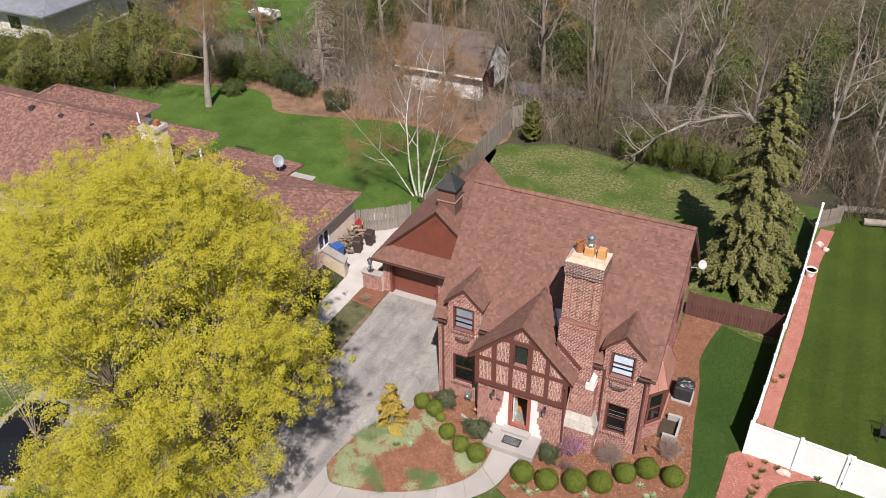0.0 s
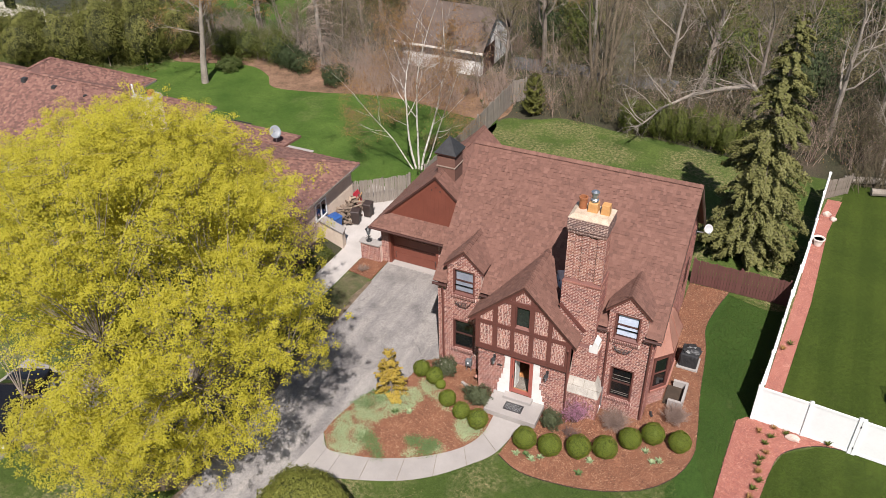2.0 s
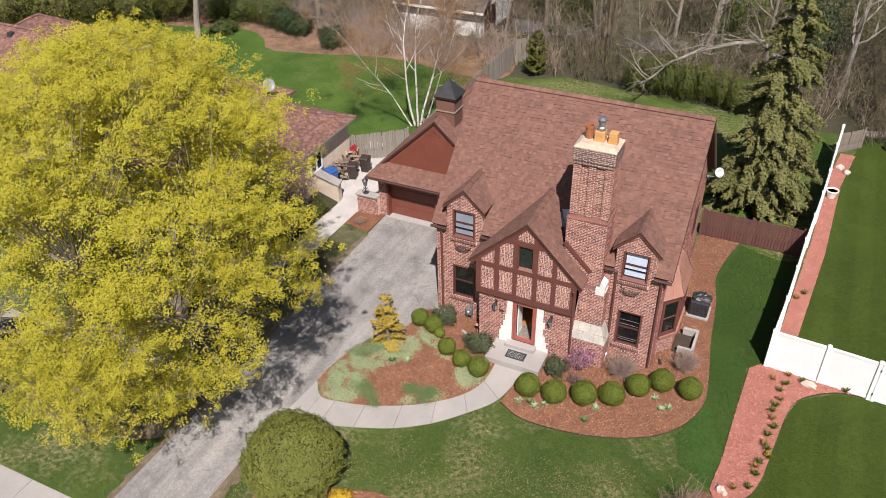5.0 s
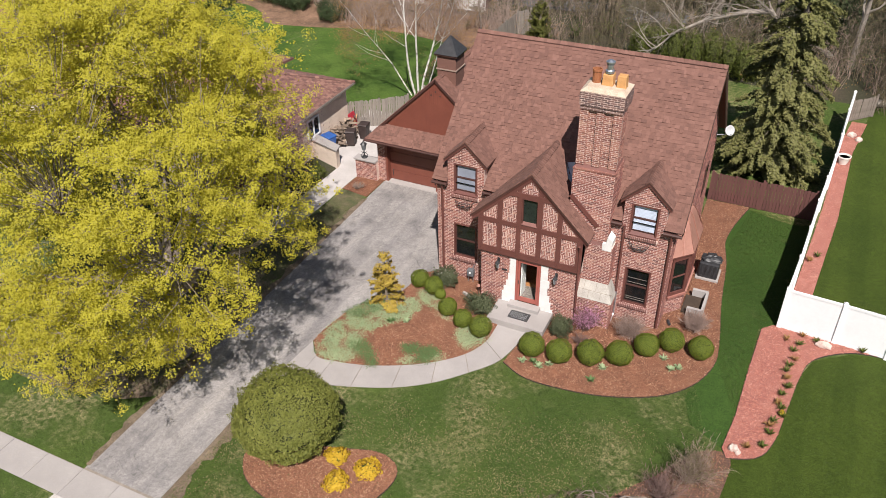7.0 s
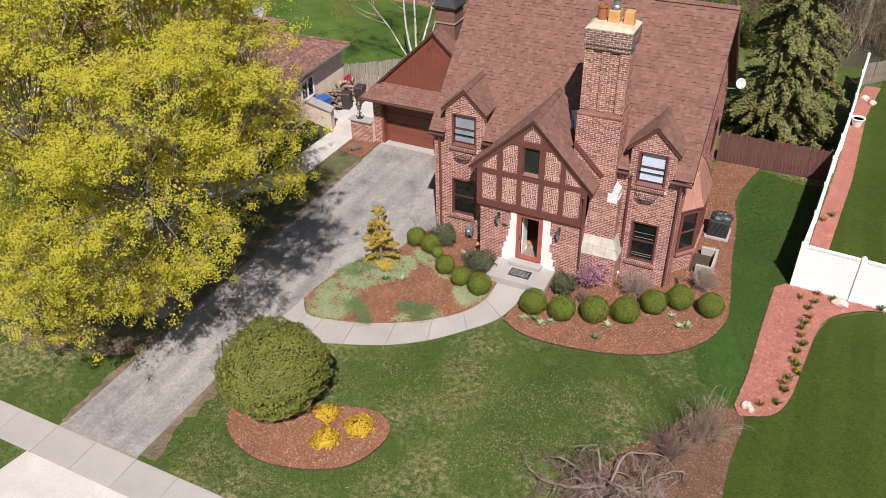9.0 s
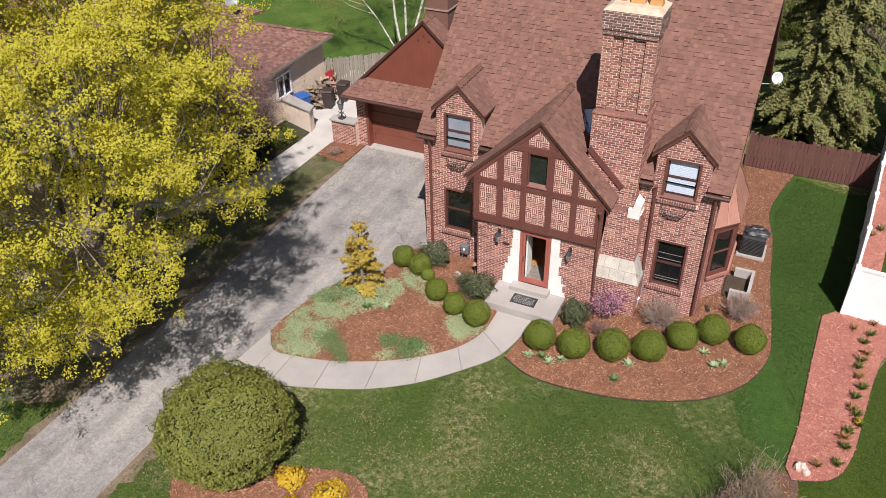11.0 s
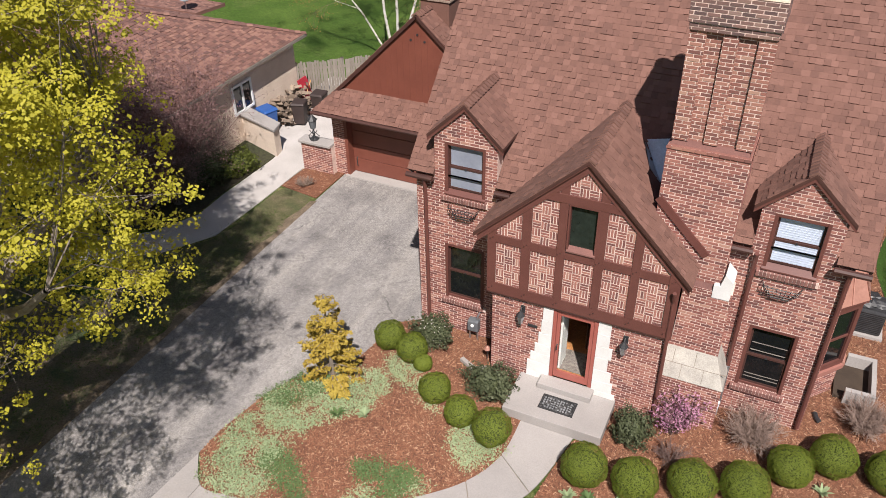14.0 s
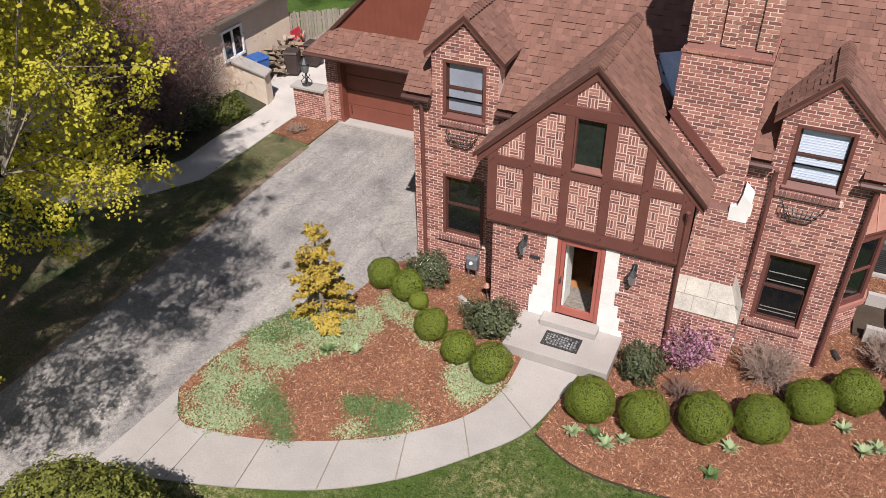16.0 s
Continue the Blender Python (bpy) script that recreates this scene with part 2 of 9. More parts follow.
BUFF_TWIG = surface("buff_twig", [(0.3, (0.21, 0.145, 0.118)), (0.7, (0.33, 0.24, 0.198))], 3, 30, 0.95, 0.3)
DARK_TWIG = surface("red_brown_twig", [(0.3, (0.12, 0.075, 0.065)), (0.7, (0.20, 0.13, 0.11))], 3, 30, 0.95, 0.3)
DRY_TWIG = surface("dry_grey_twig", [(0.3, (0.20, 0.145, 0.115)), (0.7, (0.31, 0.235, 0.19))], 3, 30, 0.95, 0.3)
CHIP = surface("wood_chip", [(0.3, (0.20, 0.088, 0.050)), (0.7, (0.30, 0.14, 0.080))], 3, 40, 0.95, 0.2,
               pieces=(0.75, [(0.0, (0.085, 0.036, 0.022)), (0.4, (0.20, 0.088, 0.05)), (0.8, (0.33, 0.165, 0.095)), (1.0, (0.52, 0.34, 0.22))]))
MULCH = surface("brown_mulch", [(0.3, (0.13, 0.05, 0.028)), (0.7, (0.22, 0.092, 0.05))], 1.5, 45, 0.95, 0.9, 0.03, spread=0.6)
RED_CHIP = surface("red_wood_chip", [(0.3, (0.31, 0.12, 0.092)), (0.7, (0.39, 0.165, 0.125))], 3, 40, 0.95, 0.2,
                   pieces=(0.7, [(0.0, (0.23, 0.07, 0.05)), (0.5, (0.40, 0.14, 0.10)), (1.0, (0.56, 0.29, 0.22))]))
RED_MULCH = surface("red_mulch", [(0.3, (0.27, 0.10, 0.077)), (0.7, (0.37, 0.152, 0.118))], 1.0, 45, 0.95, 0.8, 0.03, spread=0.4)


def _asphalt(nt, bs):
    big = ramp(nt, noise_tex(nt, 0.45, 5, 0.6), [(0.3, (0.216, 0.202, 0.192)), (0.7, (0.288, 0.271, 0.258))])
    f = noise_tex(nt, 42, 5, 0.8)
    col = mix(nt, 1.0, big, ramp(nt, f, [(0.34, (0.52,) * 3), (0.5, (1.0,) * 3), (0.66, (1.5,) * 3)]), "MULTIPLY")
    grit = noise_tex(nt, 9, 4, 0.7)
    col = mix(nt, 1.0, col, ramp(nt, grit, [(0.35, (0.86,) * 3), (0.65, (1.12,) * 3)]), "MULTIPLY")
    streak = noise_tex(nt, 1.1, 4, 0.6, stretch=(1.6, 0.16, 1.0))
    col = mix(nt, 1.0, col, ramp(nt, streak, [(0.38, (0.80, 0.80, 0.82)), (0.55, (1.0,) * 3), (0.7, (1.12, 1.11, 1.09))]), "MULTIPLY")
    # wandering cracks: the edges of large uneven cells
    tc = nt.nodes.new("ShaderNodeTexCoord")
    wob = nd(nt, "ShaderNodeTexNoise", Scale=1.3, Detail=5.0, Roughness=0.65)
    nt.links.new(tc.outputs["Object"], wob.inputs["Vector"])
    at = mix(nt, 0.5, tc.outputs["Object"], wob.outputs["Color"], "ADD")
    vor = nd(nt, "ShaderNodeTexVoronoi", Scale=0.55)
    vor.feature = "DISTANCE_TO_EDGE"
    nt.links.new(at, vor.inputs["Vector"])
    crack = ramp(nt, vor.outputs["Distance"], [(0.0, (0.60, 0.60, 0.61)), (0.004, (0.78, 0.78, 0.78)), (0.009, (1, 1, 1))])
    fade = ramp(nt, noise_tex(nt, 0.5, 3, 0.6), [(0.42, (0, 0, 0)), (0.58, (1, 1, 1))])
    col = mix(nt, fade, col, mix(nt, 1.0, col, crack, "MULTIPLY"))
    oil = ramp(nt, noise_tex(nt, 0.8, 4, 0.7), [(0.50, (1.04, 1.04, 1.04)), (0.75, (0.64, 0.64, 0.66))])
    col = mix(nt, 1.0, col, oil, "MULTIPLY")
    nt.links.new(col, bs.inputs["Base Color"])
    bs.inputs["Roughness"].default_value = 0.95
    bs.inputs["Specular IOR Level"].default_value = 0.2
    bump(nt, bs, f, 0.5, 0.006)


ASPHALT = mat("worn_asphalt", _asphalt)
LAWN = lawn_mat("front_lawn", [(0.3, (0.036, 0.064, 0.013)), (0.7, (0.068, 0.097, 0.022))], (0.25, 0.215, 0.115), 0.10)
GREEN_LAWN = lawn_mat("lush_lawn", [(0.3, (0.025, 0.055, 0.010)), (0.7, (0.044, 0.084, 0.016))], (0.12, 0.12, 0.05), -0.02)
SIDE_LAWN = lawn_mat("striped_lawn", [(0.3, (0.031, 0.050, 0.007)), (0.7, (0.047, 0.069, 0.010))], (0.10, 0.105, 0.035), -0.08, stripes=True)
BACK_LAWN = lawn_mat("back_lawn", [(0.3, (0.046, 0.075, 0.016)), (0.7, (0.080, 0.112, 0.026))], (0.21, 0.18, 0.09), 0.13)
NEXT_LAWN = lawn_mat("bright_lawn", [(0.3, (0.034, 0.072, 0.011)), (0.7, (0.080, 0.128, 0.025))], (0.12, 0.13, 0.05), -0.02)
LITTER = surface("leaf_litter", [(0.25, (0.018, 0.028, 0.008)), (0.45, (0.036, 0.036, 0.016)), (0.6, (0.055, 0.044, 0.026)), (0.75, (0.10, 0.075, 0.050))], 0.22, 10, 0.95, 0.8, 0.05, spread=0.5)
ORANGE_LITTER = surface("orange_leaf_litter", [(0.25, (0.060, 0.042, 0.024)), (0.45, (0.15, 0.088, 0.052)), (0.75, (0.25, 0.150, 0.096))], 0.7, 9, 0.95, 0.8, 0.04, spread=0.5)

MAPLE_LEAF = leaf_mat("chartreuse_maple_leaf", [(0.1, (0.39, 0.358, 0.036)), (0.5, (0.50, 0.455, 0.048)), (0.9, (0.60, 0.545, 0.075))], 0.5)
# the maple leaf again, darkened to paint in shade within the crown
SHADED_LEAF = leaf_mat("shaded_maple_leaf", [(0.1, (0.33, 0.305, 0.030)), (0.5, (0.43, 0.395, 0.040)), (0.9, (0.51, 0.465, 0.058))], 0.5)
BOX_LEAF = leaf_mat("boxwood_leaf", [(0.1, (0.098, 0.138, 0.017)), (0.5, (0.155, 0.194, 0.026)), (0.9, (0.222, 0.254, 0.046))], 0.3)
YEW_LEAF = leaf_mat("yew_needles", [(0.1, (0.086, 0.102, 0.020)), (0.5, (0.150, 0.162, 0.033)), (0.9, (0.240, 0.242, 0.058))], 0.2)
DARK_LEAF = leaf_mat("dark_evergreen_leaf", [(0.1, (0.022, 0.034, 0.014)), (0.5, (0.042, 0.062, 0.024)), (0.9, (0.075, 0.105, 0.038))], 0.15)
HEDGE_LEAF = leaf_mat("hedge_leaf", [(0.1, (0.054, 0.0684, 0.01296)), (0.5, (0.0936, 0.1125, 0.0216)), (0.9, (0.144, 0.1596, 0.036))], 0.2)
OLIVE_LEAF = leaf_mat("olive_cedar_leaf", [(0.1, (0.0792, 0.08512, 0.0182)), (0.5, (0.1296, 0.133, 0.0308)), (0.9, (0.1872, 0.1862, 0.049))], 0.15)
SPRUCE_LEAF = leaf_mat("spruce_needles", [(0.1, (0.0924, 0.1, 0.03024)), (0.5, (0.1554, 0.1558, 0.05184)), (0.9, (0.2268, 0.2173, 0.0828))], 0.15)
GOLD_LEAF = leaf_mat("golden_conifer_leaf", [(0.1, (0.22, 0.145, 0.025)), (0.5, (0.40, 0.29, 0.050)), (0.9, (0.56, 0.45, 0.10))], 0.3)
SAGE_LEAF = leaf_mat("pale_groundcover_leaf", [(0.1, (0.18, 0.23, 0.12)), (0.5, (0.28, 0.35, 0.19)), (0.9, (0.40, 0.46, 0.28))], 0.2)
MID_LEAF = leaf_mat("green_groundcover_leaf", [(0.1, (0.065, 0.11, 0.04)), (0.5, (0.105, 0.165, 0.06)), (0.9, (0.15, 0.22, 0.085))], 0.2)
PINK_PETAL = leaf_mat("pink_blossom", [(0.1, (0.30, 0.12, 0.20)), (0.5, (0.50, 0.24, 0.36)), (0.9, (0.66, 0.42, 0.50))], 0.3)
YELLOW_PETAL = leaf_mat("yellow_blossom", [(0.1, (0.40, 0.25, 0.02)), (0.5, (0.54, 0.36, 0.03)), (0.9, (0.66, 0.47, 0.05))], 0.3)
HOLLY_LEAF = leaf_mat("grey_green_leaf", [(0.1, (0.040, 0.052, 0.026)), (0.5, (0.085, 0.10, 0.05)), (0.9, (0.17, 0.18, 0.105))], 0.15)
MAUVE_BUD = leaf_mat("mauve_bud", [(0.1, (0.12, 0.062, 0.062)), (0.5, (0.21, 0.12, 0.118)), (0.9, (0.34, 0.22, 0.21))], 0.2)
RUST_LEAF = leaf_mat("rusty_bud", [(0.1, (0.19, 0.105, 0.04)), (0.5, (0.30, 0.17, 0.065)), (0.9, (0.40, 0.24, 0.10))], 0.25)
BRUSH_LEAF = leaf_mat("budding_brush", [(0.1, (0.10, 0.086, 0.040)), (0.5, (0.155, 0.132, 0.064)), (0.9, (0.215, 0.185, 0.096))], 0.25)
FRESH_LEAF = leaf_mat("fresh_understory_leaf", [(0.1, (0.045, 0.066, 0.016)), (0.5, (0.075, 0.10, 0.026)), (0.9, (0.12, 0.148, 0.044))], 0.25)
# core colours: the shade between the leaves is painted in as a darker tone
BOX_CORE = surface("shaded_green_core", [(0.3, (0.040, 0.056, 0.010)), (0.7, (0.070, 0.090, 0.016))], 6, 30, 1.0, 0.4, 0.03, spread=0.4)
OLIVE_CORE = surface("shaded_olive_core", [(0.3, (0.034, 0.038, 0.011)), (0.7, (0.062, 0.064, 0.019))], 3, 14, 1.0, 0.6, 0.08, spread=0.4)
CORE = surface("shaded_foliage_core", [(0.3, (0.030, 0.038, 0.013)), (0.7, (0.052, 0.063, 0.022))], 4, 20, 1.0, 0.2)

# ---- geometry kit ----
class B:
    """Collects vertices and faces of one mesh."""

    def __init__(self):
        self.v, self.f = [], []

    def add(self, verts, faces):
        n = len(self.v)
        self.v += [tuple(p) for p in verts]
        self.f += [tuple(i + n for i in f) for f in faces]
        return self

    def box(self, x0, x1, y0, y1, z0, z1):
        return self.add([(x0, y0, z0), (x1, y0, z0), (x1, y1, z0), (x0, y1, z0), (x0, y0, z1), (x1, y0, z1), (x1, y1, z1), (x0, y1, z1)],
                        [(0, 3, 2, 1), (4, 5, 6, 7), (0, 1, 5, 4), (1, 2, 6, 5), (2, 3, 7, 6), (3, 0, 4, 7)])

    def frustum(self, a, b, z0, z1):
        """Between the rectangle a = (x0, x1, y0, y1) at z0 and b at z1."""
        return self.add([(a[0], a[2], z0), (a[1], a[2], z0), (a[1], a[3], z0), (a[0], a[3], z0), (b[0], b[2], z1), (b[1], b[2], z1), (b[1], b[3], z1), (b[0], b[3], z1)],
                        [(0, 3, 2, 1), (4, 5, 6, 7), (0, 1, 5, 4), (1, 2, 6, 5), (2, 3, 7, 6), (3, 0, 4, 7)])

    def slab(self, poly, shift):
        """A plane polygon of 3D points, thickened by the vector shift."""
        s, n = Vector(shift), len(poly)
        lo = [Vector(p) for p in poly]
        return self.add(lo + [p + s for p in lo], [tuple(range(n))[::-1], tuple(range(n, 2 * n))] + [(i, (i + 1) % n, (i + 1) % n + n, i + n) for i in range(n)])

    def sheet(self, poly, z0, z1):
        return self.slab([(x, y, z0) for x, y in poly], (0, 0, z1 - z0))

    def beam(self, a, b, w, h, up=(0, 0, 1)):
        """A bar of section w x h from a to b."""
        a, b = Vector(a), Vector(b)
        d = (b - a).normalized()
        s = d.cross(Vector(up))
        s = s.normalized() if s.length > 1e-4 else Vector((1, 0, 0))
        t = s.cross(d)
        c = [s * (i * w / 2) + t * (j * h / 2) for i, j in ((-1, -1), (1, -1), (1, 1), (-1, 1))]
        return self.add([a + k for k in c] + [b + k for k in c], [(0, 1, 2, 3), (7, 6, 5, 4), (0, 4, 5, 1), (1, 5, 6, 2), (2, 6, 7, 3), (3, 7, 4, 0)])

    def tube(self, pts, radii, n=6, caps=True):
        rings, start = [], len(self.v)
        pts = [Vector(p) for p in pts]
        for i, p in enumerate(pts):
            d = (pts[min(i + 1, len(pts) - 1)] - pts[max(i - 1, 0)])
            d = d.normalized() if d.length > 1e-6 else Vector((0, 0, 1))
            s = d.cross(Vector((0.31, 0.17, 0.94)))
            s = s.normalized() if s.length > 1e-3 else d.cross(Vector((1, 0, 0))).normalized()
            t = d.cross(s)
            for k in range(n):
                a = 2 * math.pi * k / n
                self.v.append(tuple(p + (s * math.cos(a) + t * math.sin(a)) * radii[i]))
        for i in range(len(pts) - 1):
            for k in range(n):
                a, b = start + i * n + k, start + i * n + (k + 1) % n
                self.f.append((a, b, b + n, a + n))
        if caps:
            self.f.append(tuple(start + k for k in range(n))[::-1])
            e = start + (len(pts) - 1) * n
            self.f.append(tuple(e + k for k in range(n)))
        return self

    def lathe(self, c, prof, n=16):
        """prof: (radius, height) from below to above, round the upright line through c."""
        start = len(self.v)
        for r, z in prof:
            for k in range(n):
                a = 2 * math.pi * k / n
                self.v.append((c[0] + r * math.cos(a), c[1] + r * math.sin(a), c[2] + z))
        for i in range(len(prof) - 1):
            for k in range(n):
                a, b = start + i * n + k, start + i * n + (k + 1) % n
                self.f.append((a, b, b + n, a + n))
        self.f.append(tuple(start + k for k in range(n))[::-1])
        e = start + (len(prof) - 1) * n
        self.f.append(tuple(e + k for k in range(n)))
        return self

    def mesh(self, name, material, smooth=False):
        m = bpy.data.meshes.new(name)
        m.from_pydata(self.v, [], self.f)
        m.materials.append(material)
        if smooth:
            m.polygons.foreach_set("use_smooth", [True] * len(m.polygons))
        m.update()
        return m


def part(name, b, material, parent=None, label="", bevel=0.0, smooth=False, kind=""):
    ob = new(name, b if isinstance(b, bpy.types.Mesh) else b.mesh(name, material, smooth))
    if parent is not None:
        ob.parent = parent
    if bevel:
        md = ob.modifiers.new("bevel", "BEVEL")
        md.width, md.segments, md.limit_method = bevel, 2, "ANGLE"
    return tagged(ob, label, kind=kind)


def thing(name, label, category, group="", at=(0, 0, 0), kind=""):
    ob = new(name)
    ob.location = at
    ob.empty_display_size = 0.2
    return tagged(ob, label, category, group, kind)


def solid(name, b, material, label, category, group="", kind="", bevel=0.0, smooth=False):
    return tagged(part(name, b, material, None, bevel=bevel, smooth=smooth), label, category, group, kind)


def area2(p):
    return 0.5 * sum(p[i][0] * p[(i + 1) % len(p)][1] - p[(i + 1) % len(p)][0] * p[i][1] for i in range(len(p)))


def clip(poly, cutter):
    """The part of a convex polygon that lies inside another, counter-clockwise."""
    out = list(poly)
    for i in range(len(cutter)):
        (ax, ay), (bx, by) = cutter[i], cutter[(i + 1) % len(cutter)]
        src, out = out, []
        for j in range(len(src)):
            p, q = src[j], src[(j + 1) % len(src)]
            sp = (bx - ax) * (p[1] - ay) - (by - ay) * (p[0] - ax)
            sq = (bx - ax) * (q[1] - ay) - (by - ay) * (q[0] - ax)
            if sp >= 0:
                out.append(p)
            if (sp >= 0) != (sq >= 0):
                k = sp / (sp - sq)
                out.append((p[0] + k * (q[0] - p[0]), p[1] + k * (q[1] - p[1])))
        if len(out) < 3:
            return []
    return out


def ccw(p):
    return list(p) if area2(p) > 0 else list(p)[::-1]


def raised(b, poly, origin, u, v, lift):
    """A piece over the plane origin + u, v: lift is its height, or a function of v."""
    o, u, v = Vector(origin), Vector(u), Vector(v)
    n = u.cross(v).normalized()
    k = len(poly)
    h = lift if callable(lift) else (lambda y: lift)
    lo = [o + u * x + v * y for x, y in poly]
    hi = [q + n * h(y) for q, (x, y) in zip(lo, poly)]
    b.add(lo + hi, [tuple(range(k, 2 * k))] + [(i, (i + 1) % k, (i + 1) % k + k, i + k) for i in range(k)])


RNG = random.Random(7)
COURSE, BRICK_W, BRICK_H = 0.0685, 0.213, 0.0515


def shingle_pieces(regions, origin, u, v, rng=RNG, expose=0.135, wmin=0.09, wmax=0.20, thick=0.013, lone=None, limit=0):
    """Laminated shingles in rows over convex regions of a roof plane, v going up the slope."""
    b = B()
    for reg in regions:
        reg = ccw(reg)
        xs, ys = [p[0] for p in reg], [p[1] for p in reg]
        y, r = math.floor(min(ys) / expose) * expose, 0
        while y < max(ys):
            x = min(xs) - rng.uniform(0.0, 0.3)
            while x < max(xs):
                w = rng.uniform(wmin, wmax)
                p = clip([(x, y - 0.006), (x + w - 0.004, y - 0.006), (x + w - 0.004, y + expose), (x, y + expose)], reg)
                if len(p) > 2 and area2(p) > 4e-4:
                    t = thick * rng.choice((0.4, 0.4, 1.0, 2.0))
                    one = b
                    if lone is not None and len(lone) < limit:
                        one = B()
                        lone.append(one)
                    raised(one, p, origin, u, v, lambda yy, y=y, t=t: 0.003 + t * (1.0 - 0.75 * (yy - y) / expose))
                x += w
            y += expose
    return b


def ridge_caps(b, p, q, rng=RNG, half=0.14, step=0.135, drop=0.7):
    """Folded cap shingles from p to q along a ridge."""
    p, q = Vector(p), Vector(q)
    d = (q - p).normalized()
    s = d.cross(Vector((0, 0, 1))).normalized()
    k, n = 0.0, (q - p).length
    while k < n - 0.02:
        a, e = p + d * k, p + d * min(k + step - 0.012, n)
        t0, t1 = 0.045 + rng.uniform(0, 0.008), 0.022
        up = Vector((0, 0, 1))
        sid = [s * half - up * half * drop, -s * half - up * half * drop]
        b.add([a + sid[0] + up * t0, a + up * t0, a + sid[1] + up * t0, e + sid[0] + up * t1, e + up * t1, e + sid[1] + up * t1,
               a + sid[0], a, a + sid[1]],
              [(0, 1, 4, 3), (1, 2, 5, 4), (0, 6, 7, 1), (1, 7, 8, 2)])
        k += step


def smooth_line(pts, closed=False, per=6):
    """A Catmull-Rom line through 2D points."""
    out, n = [], len(pts)
    for i in range(n if closed else n - 1):
        p = [pts[(i + k) % n] if closed else pts[max(0, min(n - 1, i + k))] for k in (-1, 0, 1, 2)]
        for j in range(per):
            t = j / per
            out.append(tuple(0.5 * (2 * p[1][a] + (p[2][a] - p[0][a]) * t + (2 * p[0][a] - 5 * p[1][a] + 4 * p[2][a] - p[3][a]) * t * t
                                    + (3 * p[1][a] - p[0][a] - 3 * p[2][a] + p[3][a]) * t ** 3) for a in (0, 1)))
    return out if closed else out + [tuple(pts[-1])]


def inside(poly, x, y):
    hit, j = False, len(poly) - 1
    for i in range(len(poly)):
        (xi, yi), (xj, yj) = poly[i], poly[j]
        if (yi > y) != (yj > y) and x < (xj - xi) * (y - yi) / (yj - yi) + xi:
            hit = not hit
        j = i
    return hit


def fill_sheet(poly, z0, z1):
    """A thick sheet over any simple 2D polygon."""
    bm = bmesh.new()
    f = bm.faces.new([bm.verts.new((x, y, z1)) for x, y in ccw(poly)])
    r = bmesh.ops.extrude_face_region(bm, geom=[f])
    for e in r["geom"]:
        if isinstance(e, bmesh.types.BMVert):
            e.co.z = z0
    bmesh.ops.recalc_face_normals(bm, faces=bm.faces)
    bmesh.ops.triangulate(bm, faces=[k for k in bm.faces if len(k.verts) > 4])
    m = bpy.data.meshes.new("sheet")
    bm.to_mesh(m)
    bm.free()
    return m


def sheet_ob(name, poly, z0, z1, material, label, category, kind="structure"):
    m = fill_sheet(poly, z0, z1)
    m.materials.append(material)
    return tagged(new(name, m), label, category, kind=kind)


def strip(poly, width, z0, z1, closed=False):
    """A narrow upright band along a 2D line."""
    b = B()
    n = len(poly)
    for i in range(n if closed else n - 1):
        p, q = poly[i], poly[(i + 1) % n]
        b.beam((p[0], p[1], (z0 + z1) / 2), (q[0], q[1], (z0 + z1) / 2), width, z1 - z0)
    return b


def scatter(poly, count, rng, z, size, flat=0.25, shape=(1.0, 0.3)):
    """Small flakes that lie about inside a polygon."""
    xs, ys = [p[0] for p in poly], [p[1] for p in poly]
    b, made, tries = B(), 0, 0
    while made < count and tries < count * 6:
        tries += 1
        x, y = rng.uniform(min(xs), max(xs)), rng.uniform(min(ys), max(ys))
        if not inside(poly, x, y):
            continue
        made += 1
        s, a = size * rng.uniform(0.5, 1.4), rng.uniform(0, 6.283)
        tx, ty = rng.uniform(-flat, flat), rng.uniform(-flat, flat)
        ca, sa = math.cos(a), math.sin(a)
        h = z + rng.uniform(0.004, 0.03)
        pts = []
        for i, j in ((-1, -1), (1, -1), (1, 1), (-1, 1)):
            px, py = i * s * shape[0] / 2, j * s * shape[1] / 2
            qx, qy = px * ca - py * sa, px * sa + py * ca
            pts.append((x + qx, y + qy, h + qx * tx + qy * ty))
        b.add(pts, [(0, 1, 2, 3)])
    return b


# ---- plants kit ----
def leaf_mesh(name, centres, normals, sizes, material, rs, aspect=0.6, jitter=0.6):
    """Many small leaf quads: centres N x 3, the way that they face, and their sizes."""
    n = len(centres)
    d = normals + rs.normal(0, jitter, (n, 3))
    d /= np.linalg.norm(d, axis=1)[:, None] + 1e-9
    r = rs.normal(0, 1, (n, 3))
    s = np.cross(d, r)
    s /= np.linalg.norm(s, axis=1)[:, None] + 1e-9
    t = np.cross(d, s)
    a, c = s * (sizes * 0.5)[:, None], t * (sizes * 0.5 * aspect)[:, None]
    bend = d * (sizes * 0.12)[:, None]
    v = np.stack([centres - a - bend, centres - c, centres + a - bend, centres + c], axis=1).reshape(-1, 3)
    m = bpy.data.meshes.new(name)
    m.vertices.add(4 * n)
    m.vertices.foreach_set("co", v.astype(np.float32).ravel())
    m.loops.add(4 * n)
    m.loops.foreach_set("vertex_index", np.arange(4 * n, dtype=np.int32))
    m.polygons.add(n)
    m.polygons.foreach_set("loop_start", np.arange(0, 4 * n, 4, dtype=np.int32))
    m.materials.append(material)
    m.update(calc_edges=True)
    m.validate()
    return m


